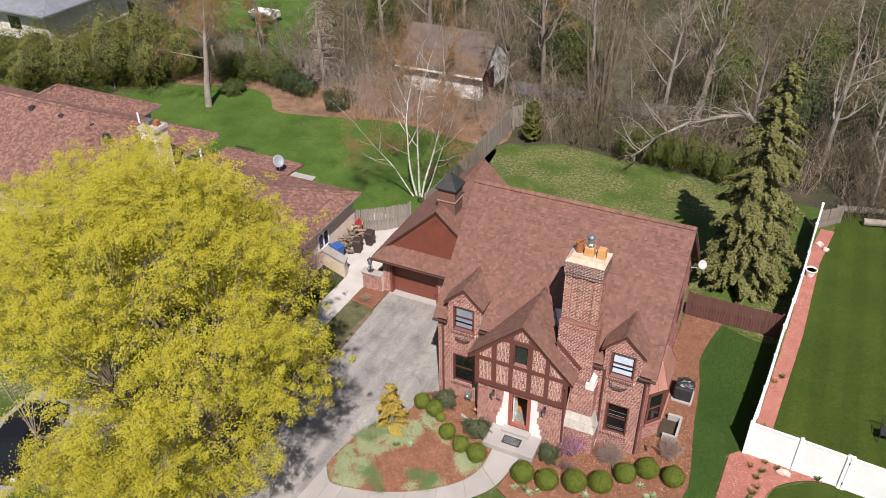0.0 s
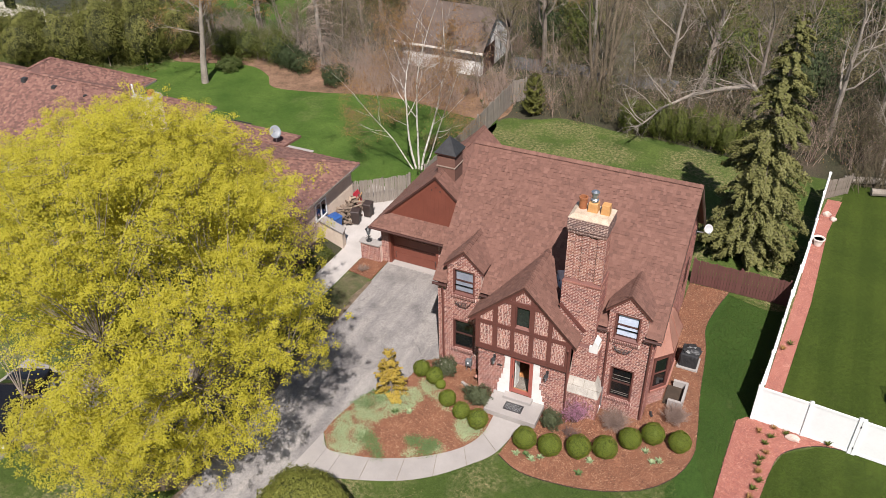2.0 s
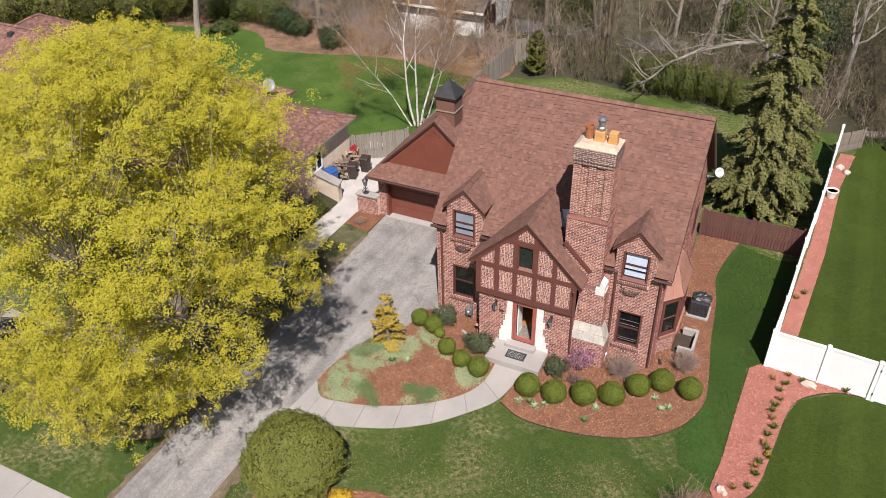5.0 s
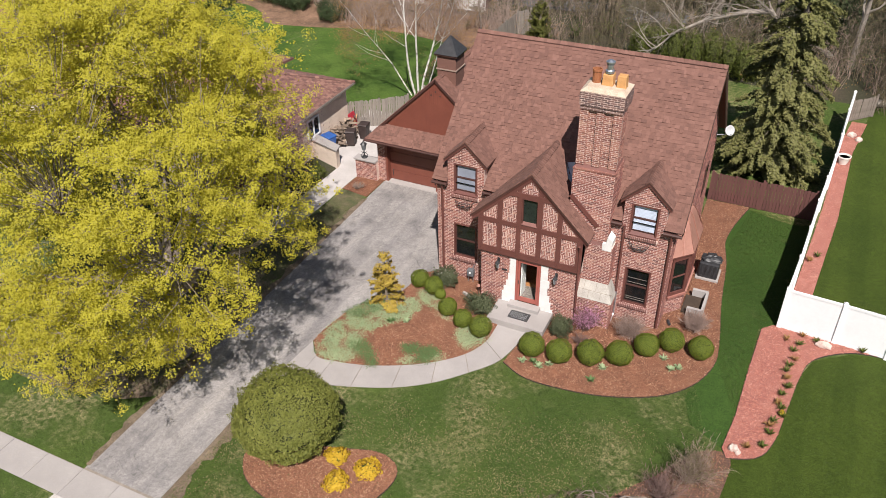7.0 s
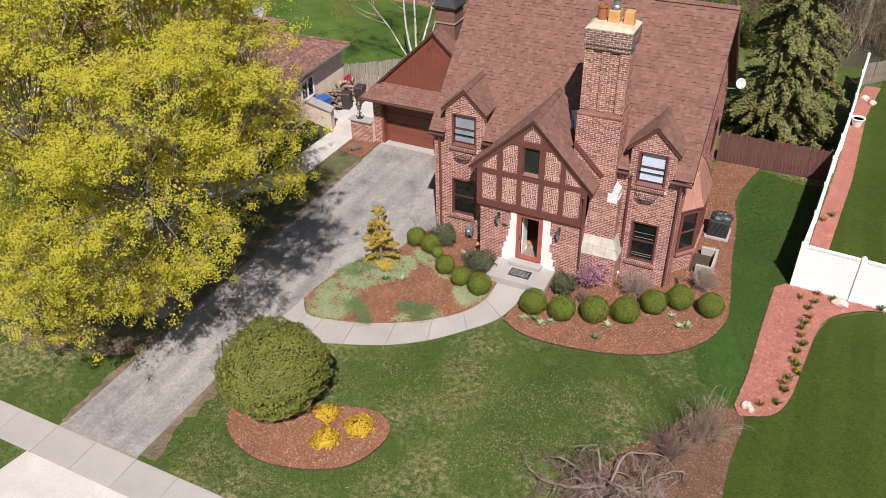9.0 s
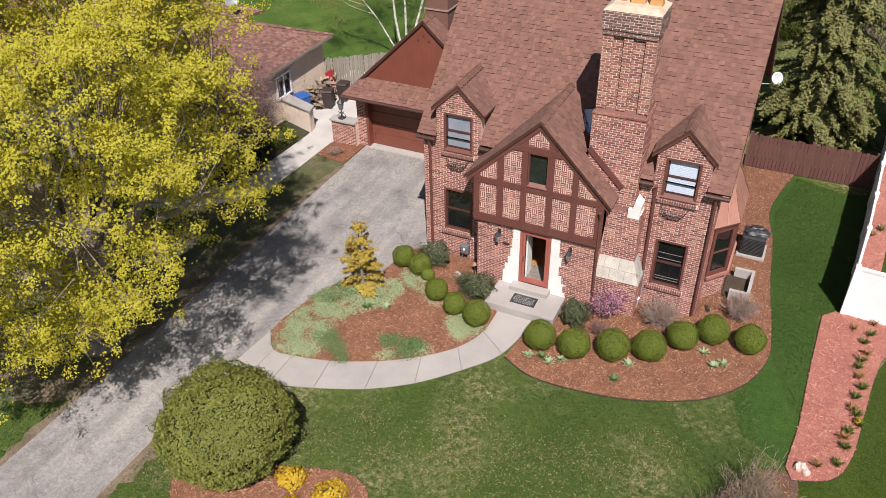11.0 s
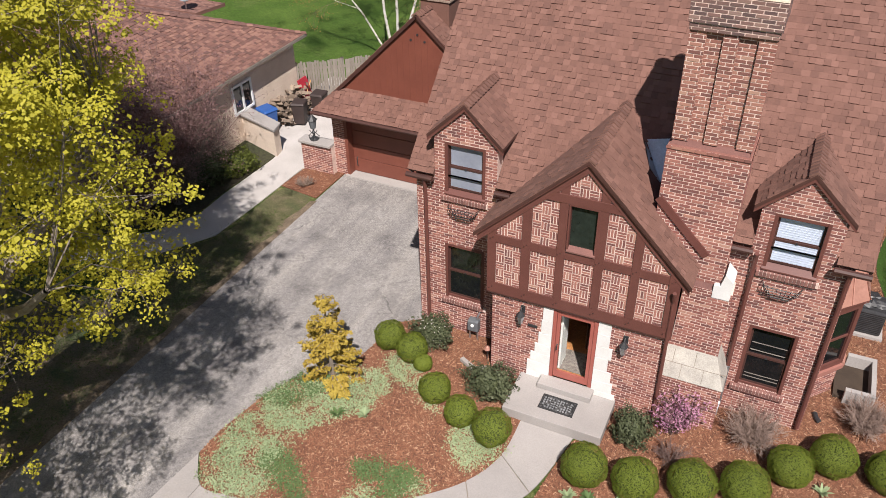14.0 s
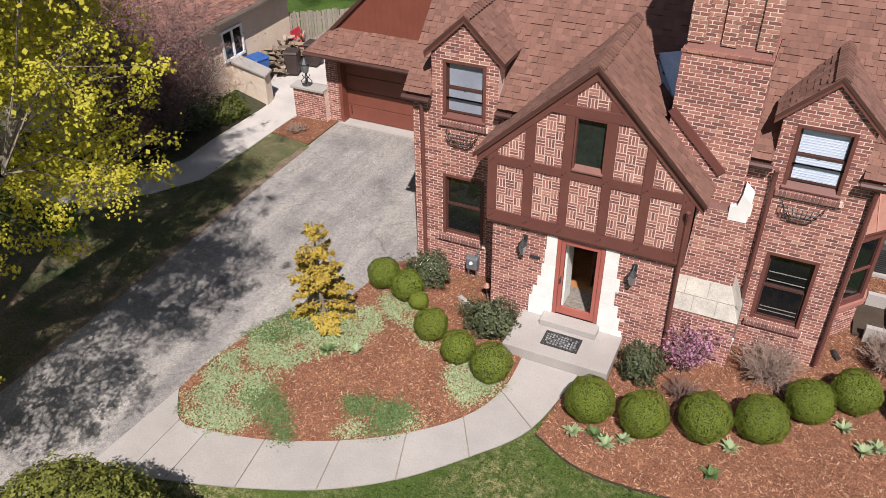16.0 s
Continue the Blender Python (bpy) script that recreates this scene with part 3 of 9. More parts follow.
def bumpy_ball(c, r, rs, rough=0.12, n=14, m=10):
    """A closed, uneven ball, as for the dark core that gives a bush its inner shade."""
    b = B()
    ph = rs.uniform(0, 6.28, 6)
    rings = []
    for i in range(1, m):
        th = math.pi * i / m
        for k in range(n):
            a = 2 * math.pi * k / n
            w = 1 + rough * (math.sin(3 * a + ph[0]) * math.sin(2 * th + ph[1]) + 0.6 * math.sin(5 * a + ph[2]) * math.sin(4 * th + ph[3]))
            rings.append((c[0] + r[0] * w * math.sin(th) * math.cos(a), c[1] + r[1] * w * math.sin(th) * math.sin(a), c[2] + r[2] * w * math.cos(th)))
    top, low = (c[0], c[1], c[2] + r[2]), (c[0], c[1], c[2] - r[2])
    f = [(i * n + k, (i + 1) * n + k, (i + 1) * n + (k + 1) % n, i * n + (k + 1) % n) for i in range(m - 2) for k in range(n)]
    f += [(len(rings), k, (k + 1) % n) for k in range(n)]
    f += [(len(rings) + 1, (m - 2) * n + (k + 1) % n, (m - 2) * n + k) for k in range(n)]
    return b.add(rings + [top, low], f)


def shell_points(count, rs, r, rough, thick, low=-0.9):
    """Points close under the surface of an uneven ball of radii r, and the ways outwards."""
    d = rs.normal(0, 1, (count, 3))
    d /= np.linalg.norm(d, axis=1)[:, None]
    d = d[d[:, 2] > low]
    ph = rs.uniform(0, 6.28, 8)
    a, t = np.arctan2(d[:, 1], d[:, 0]), np.arccos(d[:, 2])
    w = 1 + rough * (np.sin(3 * a + ph[0]) * np.sin(2 * t + ph[1]) + 0.7 * np.sin(7 * a + ph[2]) * np.sin(5 * t + ph[3]) + 0.5 * np.sin(11 * a + ph[4]) * np.sin(9 * t + ph[5]))
    w *= 1 - thick * rs.random(len(d)) ** 2
    return d * w[:, None] * np.array(r), d


def bush(name, label, category, at, r, leaves, size, material, seed, rough=0.08, thick=0.22, group="", aspect=0.6, core=CORE, jitter=0.6, lift=0.85):
    """A dense shrub: leaves over a dark core coloured as inner shade, on a short stem."""
    rs = np.random.RandomState(seed)
    t = thing(name, label, category, group, at=at)
    p, d = shell_points(leaves, rs, r, rough, thick)
    p = p + np.array((0, 0, r[2] * lift))
    keep = p[:, 2] > 0.01
    part("foliage", leaf_mesh("foliage", p[keep], d[keep], size * rs.uniform(0.6, 1.4, keep.sum()), material, rs, aspect, jitter), material, t)
    # solid dark ball, its colour stands for shade inside the bush
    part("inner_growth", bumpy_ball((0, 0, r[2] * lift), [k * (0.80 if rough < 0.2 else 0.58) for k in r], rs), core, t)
    part("stem", B().tube([(0, 0, 0.0), (0, 0, r[2] * 0.5)], [0.05, 0.03], 5), BARK, t)
    return t


def grow(rng, b, p, d, length, rad, level, tips, spec):
    """One limb and all that it bears. spec: dicts by level with n (side limbs), spread, ratio, bend, up, segs, sides."""
    s = spec[level]
    p, d = Vector(p), Vector(d).normalized()
    pts, radii = [p.copy()], [rad]
    segs = s.get("segs", 4)
    for i in range(segs):
        j = Vector((rng.gauss(0, 1), rng.gauss(0, 1), rng.gauss(0, 1))) * s.get("bend", 0.15)
        d = (d + j + Vector((0, 0, s.get("up", 0.0)))).normalized()
        p = p + d * (length / segs)
        pts.append(p.copy())
        radii.append(rad * (1 - (1 - s.get("taper", 0.3)) * (i + 1) / segs))
    s.get("into", b).tube(pts, radii, s.get("sides", 5), caps=level == 0)
    if level + 1 >= len(spec):
        tips.append((p.copy(), d.copy()))
        return
    lo = s.get("first", 0.3)
    for k in range(s["n"]):
        f = lo + (1 - lo) * (k + rng.random()) / s["n"]
        x = min(f * segs, segs - 1e-3)
        i = int(x)
        q = pts[i].lerp(pts[i + 1], x - i)
        ax = (pts[i + 1] - pts[i]).normalized()
        side = ax.cross(Vector((rng.gauss(0, 1), rng.gauss(0, 1), rng.gauss(0, 1)))).normalized()
        a = radians(s["spread"] * rng.uniform(0.7, 1.25))
        nd2 = ax * math.cos(a) + side * math.sin(a)
        grow(rng, b, q, nd2, length * s["ratio"] * rng.uniform(0.65, 1.2) * (1.15 - 0.5 * f), max(radii[i] * s.get("thin", 0.5), 0.006), level + 1, tips, spec)
    if s.get("lead", True):
        grow(rng, b, p, d, length * s["ratio"] * rng.uniform(0.7, 1.0), max(radii[-1], 0.006), level + 1, tips, spec)


def cloud(tips, rs, per, radius, flat=0.8):
    """Leaf places in small clusters about limb ends."""
    c = np.array([tuple(p) for p, d in tips])
    n = len(c)
    r = rs.normal(0, 1, (n, per, 3))
    r /= np.linalg.norm(r, axis=2)[:, :, None] + 1e-9
    out = r * (radius * rs.random((n, per, 1)) ** 0.5)
    out[:, :, 2] *= flat
    return (c[:, None, :] + out).reshape(-1, 3), r.reshape(-1, 3)

# ---- ground, lawns, paving ----
solid("ground", B().sheet([(-900, -900), (900, -900), (900, 1500), (-900, 1500)], -0.5, 0.0), LAWN, "spring lawn with dry straw-coloured patches", "ground", kind="structure")

DRIVE = [(-14.1, 5.75), (-14.1, -13.8), (-11.15, -13.8), (-11.05, -8.0), (-10.85, -5.8), (-10.8, -5.1), (-10.6, -4.1), (-10.2, -3.1), (-9.3, -2.3), (-9.1, -1.4), (-8.9, -0.3), (-8.45, 0.0), (-8.45, 5.75)]
sheet_ob("driveway", DRIVE, -0.2, 0.012, ASPHALT, "worn grey asphalt driveway with cracks leading to garage", "driveway")
sheet_ob("driveway_apron", [(-14.2, -14.95), (-15.0, -19.5), (-9.4, -19.5), (-10.35, -14.95)], -0.2, 0.012, PALE_CONCRETE, "pale concrete driveway apron towards the street", "driveway")
part("joint", B().box(-14.1, -11.12, -13.88, -13.80, -0.2, 0.016), JOINT, bpy.data.objects["driveway"])

pavement = thing("pavement", "pale concrete pavement slabs with dark joints", "pavement", kind="structure")
part("joint_bed", B().box(-60, 40, -14.95, -13.86, -0.2, 0.006), JOINT, pavement)
_slab = B().box(0.006, 1.494, 0.0, 1.07, -0.1, 0.022).mesh("slab", CONCRETE)
for i in range(-30, 20):
    ob = part("slab", _slab, CONCRETE, pavement)
    ob.location = (-14.1 + i * 1.5, -14.95, RNG.uniform(-0.004, 0.004))

SOIL = surface("edge_soil", [(0.3, (0.085, 0.062, 0.040)), (0.7, (0.19, 0.145, 0.100))], 1.6, 30, 0.95, 0.7, 0.02, spread=0.45)
_er = random.Random(23)


def ragged(x, y0, y1, side, wide):
    """A ragged strip of bare soil along a straight edge at x."""
    out, y = [], y0
    while y < y1:
        out.append((x + side * wide * _er.uniform(0.25, 1.0), y))
        y += _er.uniform(0.18, 0.4)
    return [(x - side * 0.05, y0)] + out + [(x - side * 0.05, y1)]


sheet_ob("drive_edge_soil", ragged(-11.08, -13.7, -8.2, 1, 0.55), -0.05, 0.017, SOIL, "ragged strip of bare soil beside the drive", "soil")
sheet_ob("verge_soil", ragged(-14.08, -13.7, 3.8, -1, 0.32), -0.05, 0.017, SOIL, "ragged strip of bare soil beside the drive", "soil")
# the curved front walk, slab by slab
IN = [(-10.84, -5.86), (-10.28, -6.50), (-9.62, -6.49), (-8.5, -6.23), (-7.24, -5.68), (-6.19, -4.99), (-5.39, -4.19), (-4.98, -3.26), (-4.95, -2.2)]
OUT = [(-11.05, -8.0), (-10.3, -7.9), (-9.6, -7.73), (-8.35, -7.33), (-7.03, -6.78), (-5.88, -6.01), (-4.91, -5.01), (-4.12, -3.92), (-3.75, -2.2)]
front_walk = thing("front_walk", "curved pale concrete front walk of wedge-shaped slabs", "walk", kind="structure")
IN_S, OUT_S = smooth_line(IN), smooth_line(OUT)
part("joint_bed", fill_sheet(IN_S + OUT_S[::-1], -0.1, 0.012), JOINT, front_walk).data.materials.append(JOINT)
for i in range(8):
    a, c = IN_S[i * 6:i * 6 + 7], OUT_S[i * 6:i * 6 + 7]
    cut = lambda p, q: tuple(p[m] + (q[m] - p[m]) * 0.06 for m in (0, 1))
    a = [cut(a[0], a[1])] + a[1:-1] + [cut(a[-1], a[-2])]
    c = [cut(c[0], c[1])] + c[1:-1] + [cut(c[-1], c[-2])]
    part("slab", B().sheet(c[::-1] + a, -0.05, 0.034), CONCRETE, front_walk)

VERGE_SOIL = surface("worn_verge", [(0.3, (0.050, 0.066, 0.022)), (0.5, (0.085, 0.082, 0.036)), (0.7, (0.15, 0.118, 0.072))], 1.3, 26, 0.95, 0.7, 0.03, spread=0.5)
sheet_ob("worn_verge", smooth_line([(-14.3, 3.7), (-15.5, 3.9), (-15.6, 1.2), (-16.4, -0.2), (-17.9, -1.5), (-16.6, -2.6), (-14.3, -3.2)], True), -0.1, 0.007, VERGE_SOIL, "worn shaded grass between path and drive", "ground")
# planting beds
ISLAND = [(-8.45, -0.02), (-8.9, -0.35), (-9.1, -1.4), (-9.3, -2.3), (-10.2, -3.1), (-10.6, -4.1), (-10.8, -5.1), (-10.83, -5.84)] + IN_S[6:] + [(-5.42, -2.2), (-5.42, -0.95), (-6.1, -0.95), (-6.1, -0.02)]
sheet_ob("island_bed", ISLAND, -0.1, 0.035, MULCH, "island bed of brown wood mulch between drive and walk", "flower bed")
RBED = smooth_line([(-4.0, -4.02), (-2.99, -4.46), (-1.56, -4.42), (-0.06, -4.1), (1.48, -3.35), (2.42, -2.3), (2.86, -1.0), (2.78, 0.43), (2.5, 2.47), (2.25, 5.21), (1.95, 6.86), (2.1, 8.4), (2.5, 10.15)])
RIGHT_BED = RBED + [(0.6, 10.15), (0.6, -0.02), (-2.4, -0.02), (-2.4, -0.95), (-3.18, -0.95), (-3.18, -2.2), (-3.72, -2.25), (-3.9, -3.2)]
sheet_ob("foundation_bed", RIGHT_BED, -0.1, 0.035, MULCH, "brown wood-chip bed along the brick house", "flower bed")
solid("bed_edging", strip(RBED, 0.012, -0.02, 0.05), EDGING, "thin black plastic edging round the bed", "edging", kind="structure")
OVAL = smooth_line([(-9.85, -11.0), (-9.6, -11.75), (-8.9, -12.25), (-7.8, -12.45), (-6.5, -12.15), (-5.5, -11.5), (-5.08, -10.4), (-5.3, -9.7), (-6.15, -9.5), (-7.6, -9.95), (-8.9, -10.1)], True)
sheet_ob("oval_bed", OVAL, -0.1, 0.035, MULCH, "oval brown mulch bed in the front lawn", "flower bed")
solid("oval_edging", strip(OVAL, 0.012, -0.02, 0.05, True), EDGING, "thin black edging round the oval bed", "edging", kind="structure")
REDFRONT = smooth_line([(8.6, 1.75), (7.2, 1.55), (6.0, 0.62), (5.64, -0.52), (5.43, -2.07), (5.2, -3.8), (4.8, -4.75), (3.9, -5.2)]) + [(3.72, -4.8), (3.89, -3.3), (3.98, -0.7), (4.1, 1.6), (4.45, 2.0), (8.6, 1.85)]
sheet_ob("red_bed", REDFRONT, -0.1, 0.04, RED_MULCH, "bed of bright red dyed mulch before the white fence", "flower bed")
solid("red_bed_edging", strip(REDFRONT[:-6] + [(3.72, -4.8), (3.89, -3.3), (3.98, -0.7), (4.1, 1.6)], 0.012, -0.02, 0.05), EDGING, "thin dark edging round the red bed", "edging", kind="structure")
REDBACK = [(4.75, 2.1), (5.55, 2.0), (5.6, 4.0), (6.2, 10.8), (6.5, 17.7), (7.05, 21.5), (6.3, 21.5), (5.93, 18.9), (5.5, 11.2), (5.12, 6.6)]
sheet_ob("red_fence_bed", REDBACK, -0.1, 0.04, RED_MULCH, "narrow red mulch bed along the white fence", "flower bed")
SCRUB = smooth_line([(4.05, -5.2), (3.95, -7.2), (4.0, -8.8), (4.3, -11.8), (1.0, -12.0), (0.2, -10.0), (1.0, -8.2), (2.2, -6.6), (3.2, -5.2)], True)
# darker mulch tone, with the weeping shrubs' shade put into the colour
sheet_ob("shrub_bed", SCRUB, -0.1, 0.03, surface("shaded_mulch", [(0.3, (0.075, 0.040, 0.028)), (0.7, (0.15, 0.080, 0.055))], 1.5, 30, 0.95, 0.9, 0.03, spread=0.6), "rough mulch bed coloured darker for shade under bare weeping shrubs", "flower bed")
sheet_ob("side_lawn", [(3.7, -5.25), (3.85, -9.0), (4.0, -13.8), (60, -13.8), (60, 24), (7.3, 24), (6.5, 17.7), (6.2, 10.8), (5.6, 4.0), (5.55, 2.0), (8.6, 1.8), (7.2, 1.5), (6.0, 0.6), (5.6, -0.5), (5.4, -2.1), (5.2, -3.8), (4.8, -4.75)], -0.1, 0.008, SIDE_LAWN, "smooth green neighbouring lawn with mowing stripes", "lawn")
sheet_ob("strip_lawn", RBED[30:] + [(2.6, 10.1), (5.35, 10.1), (4.6, 2.0), (4.0, 1.6), (3.9, -3.3), (3.7, -4.8), (2.6, -4.2), (2.2, -3.0)], -0.1, 0.006, GREEN_LAWN, "green grass strip between bed and white fence", "lawn")
sheet_ob("back_lawn", smooth_line([(-15.2, 12.0), (-15.2, 23.2), (-13.0, 24.6), (-10.8, 25.8), (-6.2, 25.0), (-2.5, 24.0), (1.0, 24.0), (5.4, 22.0), (5.5, 10.3), (0.6, 10.3), (-8, 9.0)], True), -0.1, 0.01, BACK_LAWN, "sunlit back lawn with thin grass", "lawn")
sheet_ob("neighbour_lawn", smooth_line([(-18.0, 12.3), (-15.5, 13.0), (-15.4, 24.0), (-23.7, 24.4), (-26, 24.0), (-29.8, 22.8), (-33.2, 22.4), (-35.0, 24.2), (-38, 25.2), (-43, 23.6), (-46, 21), (-44, 15), (-30, 10)], True), -0.1, 0.01, NEXT_LAWN, "lush bright green back lawn of the next house", "lawn")
sheet_ob("orange_bed", smooth_line([(-15.6, 23.5), (-23.7, 24.2), (-29.8, 22.7), (-33.2, 22.3), (-35.0, 24.1), (-38, 25.1), (-44, 23.6), (-46, 27), (-38, 29), (-30, 29), (-22, 29.5), (-16, 28)], True), -0.1, 0.02, ORANGE_LITTER, "bed of orange-brown fallen leaves behind the lawn", "flower bed")
sheet_ob("wood_floor", [(-140, 20), (-60, 25), (-46, 26.5), (-38, 28.8), (-16, 28), (-15.2, 23.6), (-12.8, 25), (-6, 25.4), (5, 24), (60, 24), (200, 60), (200, 300), (-240, 300), (-240, 40)], -0.1, 0.005, LITTER, "woodland floor of brown leaf litter and moss", "ground")
sheet_ob("far_lawn", smooth_line([(-52, 33), (-44, 31), (-38, 33), (-41, 39), (-45, 47), (-56, 60), (-66, 60), (-60, 45)], True), -0.1, 0.02, NEXT_LAWN, "distant bright green lawn beyond the trees", "lawn")
# side path and patio by the garage
SIDE_PATH = [(-16.9, 5.4), (-17.0, 2.9), (-16.95, 1.6), (-17.6, 0.3), (-18.6, -0.5), (-20.0, -1.0), (-20.0, -2.1), (-18.2, -1.6), (-16.6, -0.4), (-15.75, 0.9), (-15.65, 3.0), (-15.6, 5.2), (-15.5, 5.6), (-15.5, 12.4), (-18.8, 12.4), (-18.85, 6.6), (-16.95, 6.0)]
sheet_ob("side_path", SIDE_PATH, -0.1, 0.03, PALE_CONCRETE, "pale concrete side path with tree shadows", "walk")
CORNER = [(-15.55, 5.3), (-15.6, 4.1), (-14.15, 3.9), (-14.12, 5.6), (-14.4, 5.6)]
sheet_ob("corner_bed", CORNER, -0.1, 0.03, MULCH, "small brown mulch patch beside the garage", "flower bed")
# mulch given the dark litter colour to paint the shade below the shrubs
sheet_ob("shrub_border", smooth_line([(-18.8, 6.2), (-17.05, 6.0), (-17.1, 2.8), (-17.1, 1.6), (-17.8, 0.4), (-19.0, -0.4), (-21, -0.8), (-23, 2), (-22, 6)], True), -0.1, 0.025, LITTER, "mulch border coloured dark as shade under a budding shrub", "flower bed")
sheet_ob("bare_soil", smooth_line([(-21.5, -11.5), (-14.25, -10.5), (-14.2, -4.0), (-17.0, -2.8), (-21.5, -4.5), (-23.5, -8)], True), -0.1, 0.004, surface("bare_soil", [(0.35, (0.05, 0.075, 0.025)), (0.6, (0.17, 0.125, 0.085))], 0.9, 25, 0.95, 0.6, 0.03, spread=0.4), "thin worn grass and bare soil under the maple", "ground")
_rs = random.Random(3)
for nm, poly, n in (("island_chips", ISLAND, 15000), ("foundation_chips", RIGHT_BED, 22000), ("oval_chips", OVAL, 6500), ("shrub_chips", SCRUB, 1500), ("corner_chips", CORNER, 500)):
    solid(nm, scatter(poly, n, _rs, 0.034, 0.055), CHIP, "loose brown wood chips", "mulch", kind="stuff")
for nm, poly, n in (("red_chips", REDFRONT, 3500), ("fence_bed_chips", REDBACK, 2500)):
    solid(nm, scatter(poly, n, _rs, 0.04, 0.075), RED_CHIP, "loose red-dyed wood chips", "mulch", kind="stuff")

# ---- the brick house ----
house = thing("house", "Tudor-style red brick house with brown shingle roof", "house")
X0, X1, YB = -8.45, 0.58, 8.6
RK = 0.993
RIDGE_Y, RIDGE_Z, EAVE_Y = 4.29, 8.81, -0.11
EAVE_Z = RIDGE_Z - (RIDGE_Y - EAVE_Y) * RK
CS = 1 / math.hypot(1, RK)
SN = RK * CS


def roof_y(z):
    return RIDGE_Y - (RIDGE_Z - z) / RK


def wall_grid(x0, x1, z0, z1, holes):
    """The rectangle less its holes, as rectangles."""
    xs = sorted({x0, x1, *[h[0] for h in holes], *[h[1] for h in holes]})
    out = []
    for a, c in zip(xs, xs[1:]):
        zs = [z0]
        for h in sorted([h for h in holes if h[0] < (a + c) / 2 < h[1]], key=lambda h: h[2]):
            zs += [h[2], h[3]]
        zs.append(z1)
        out += [(a, c, zs[i], zs[i + 1]) for i in range(0, len(zs), 2)]
    return out


def brick_face(name, parent, regions, holes, origin, u, v, material, singles=None, seed=1, label=""):
    """Bricks over convex regions less rectangular holes, joined, plus single bricks."""
    rng = random.Random(seed)
    b, lone = B(), []
    for reg in regions:
        reg = ccw(reg)
        xs, ys = [p[0] for p in reg], [p[1] for p in reg]
        for r in range(int(min(ys) // COURSE), int(max(ys) // COURSE) + 1):
            off = (r % 2) * BRICK_W / 2
            for c in range(int((min(xs) - off) // BRICK_W), int((max(xs) - off) // BRICK_W) + 1):
                xa, ya = c * BRICK_W + off, r * COURSE
                xb, yb = xa + BRICK_W - 0.018, ya + BRICK_H
                skip = False
                for h in holes:
                    if xa < h[1] and xb > h[0] and ya < h[3] and yb > h[2]:
                        if (yb + ya) / 2 > h[3] - 0.01 or (yb + ya) / 2 < h[2] + 0.01:
                            if (yb + ya) / 2 > h[3] - 0.01:
                                ya = max(ya, h[3])
                            else:
                                yb = min(yb, h[2])
                            continue
                        if xa < h[0] - 0.03:
                            xb = h[0]
                        elif xb > h[1] + 0.03:
                            xa = h[1]
                        else:
                            skip = True
                if skip or xb - xa < 0.02 or yb - ya < 0.015:
                    continue
                p = clip([(xa, ya), (xb, ya), (xb, yb), (xa, yb)], reg)
                if len(p) > 2 and area2(p) > 3e-4:
                    if singles and abs(area2(p) - (BRICK_W - 0.018) * BRICK_H) < 1e-6 and singles(xa, ya):
                        lone.append((xa, ya))
                    else:
                        raised(b, p, origin, u, v, 0.006 + rng.uniform(-0.003, 0.003))
    ob = part(name, b, material, parent, label, kind="stuff")
    if lone:
        one = B()
        raised(one, [(0, 0), (BRICK_W - 0.018, 0), (BRICK_W - 0.018, BRICK_H), (0, BRICK_H)], (0, 0, 0), u, v, 0.007)
        m = one.mesh("brick", material)
        for x, y in lone[:300]:
            k = part("brick", m, material, parent)
            k.location = Vector(origin) + Vector(u) * x + Vector(v) * y
    return ob


def rect(a, c, z0, z1):
    return [(a, z0), (c, z0), (c, z1), (a, z1)]


UX, UZ = (1, 0, 0), (0, 0, 1)
WINS = dict(ur=(-0.98, 0.0, 3.92, 5.18), ul=(-7.74, -6.78, 3.96, 5.25), lr=(-0.91, 0.04, 0.87, 2.51), ll=(-7.77, -6.77, 1.02, 2.6))
DOR = [(-7.25, 6.22), (-0.49, 6.14)]

HALL = (-5.4, -2.9, 0.0, 2.8)
# front wall with its two gabled wall dormers
front = part("front_wall", B(), MORTAR, house)
b = B()
for a, c, z0, z1 in wall_grid(X0, X1, 0, 4.42, list(WINS.values())[2:] + [HALL] + [(w[0], w[1], w[2], 4.42) for w in (WINS["ul"], WINS["ur"])]):
    b.box(a, c, 0.0, 0.3, z0, z1)
for (cx, top), w in zip(DOR, (WINS["ul"], WINS["ur"])):
    for a, c, z0, z1 in wall_grid(cx - 0.74, cx + 0.74, 4.42, top - 0.84, [(w[0], w[1], 4.42, w[3])]):
        b.box(a, c, 0.0, 0.3, z0, z1)
    b.slab([(cx - 0.74, 0.0, top - 0.84), (cx + 0.74, 0.0, top - 0.84), (cx, 0.0, top - 0.1)], (0, 0.3, 0))
front.data = b.mesh("front_wall", MORTAR)
brick_face("bricks", front, [rect(X0, X1, 0, 4.42)] + [[(cx - 0.74, 4.42), (cx + 0.74, 4.42), (cx + 0.74, t - 0.84), (cx, t - 0.1), (cx - 0.74, t - 0.84)] for cx, t in DOR],
           list(WINS.values()) + [HALL], (0, 0, 0), UX, UZ, BRICK, seed=2)
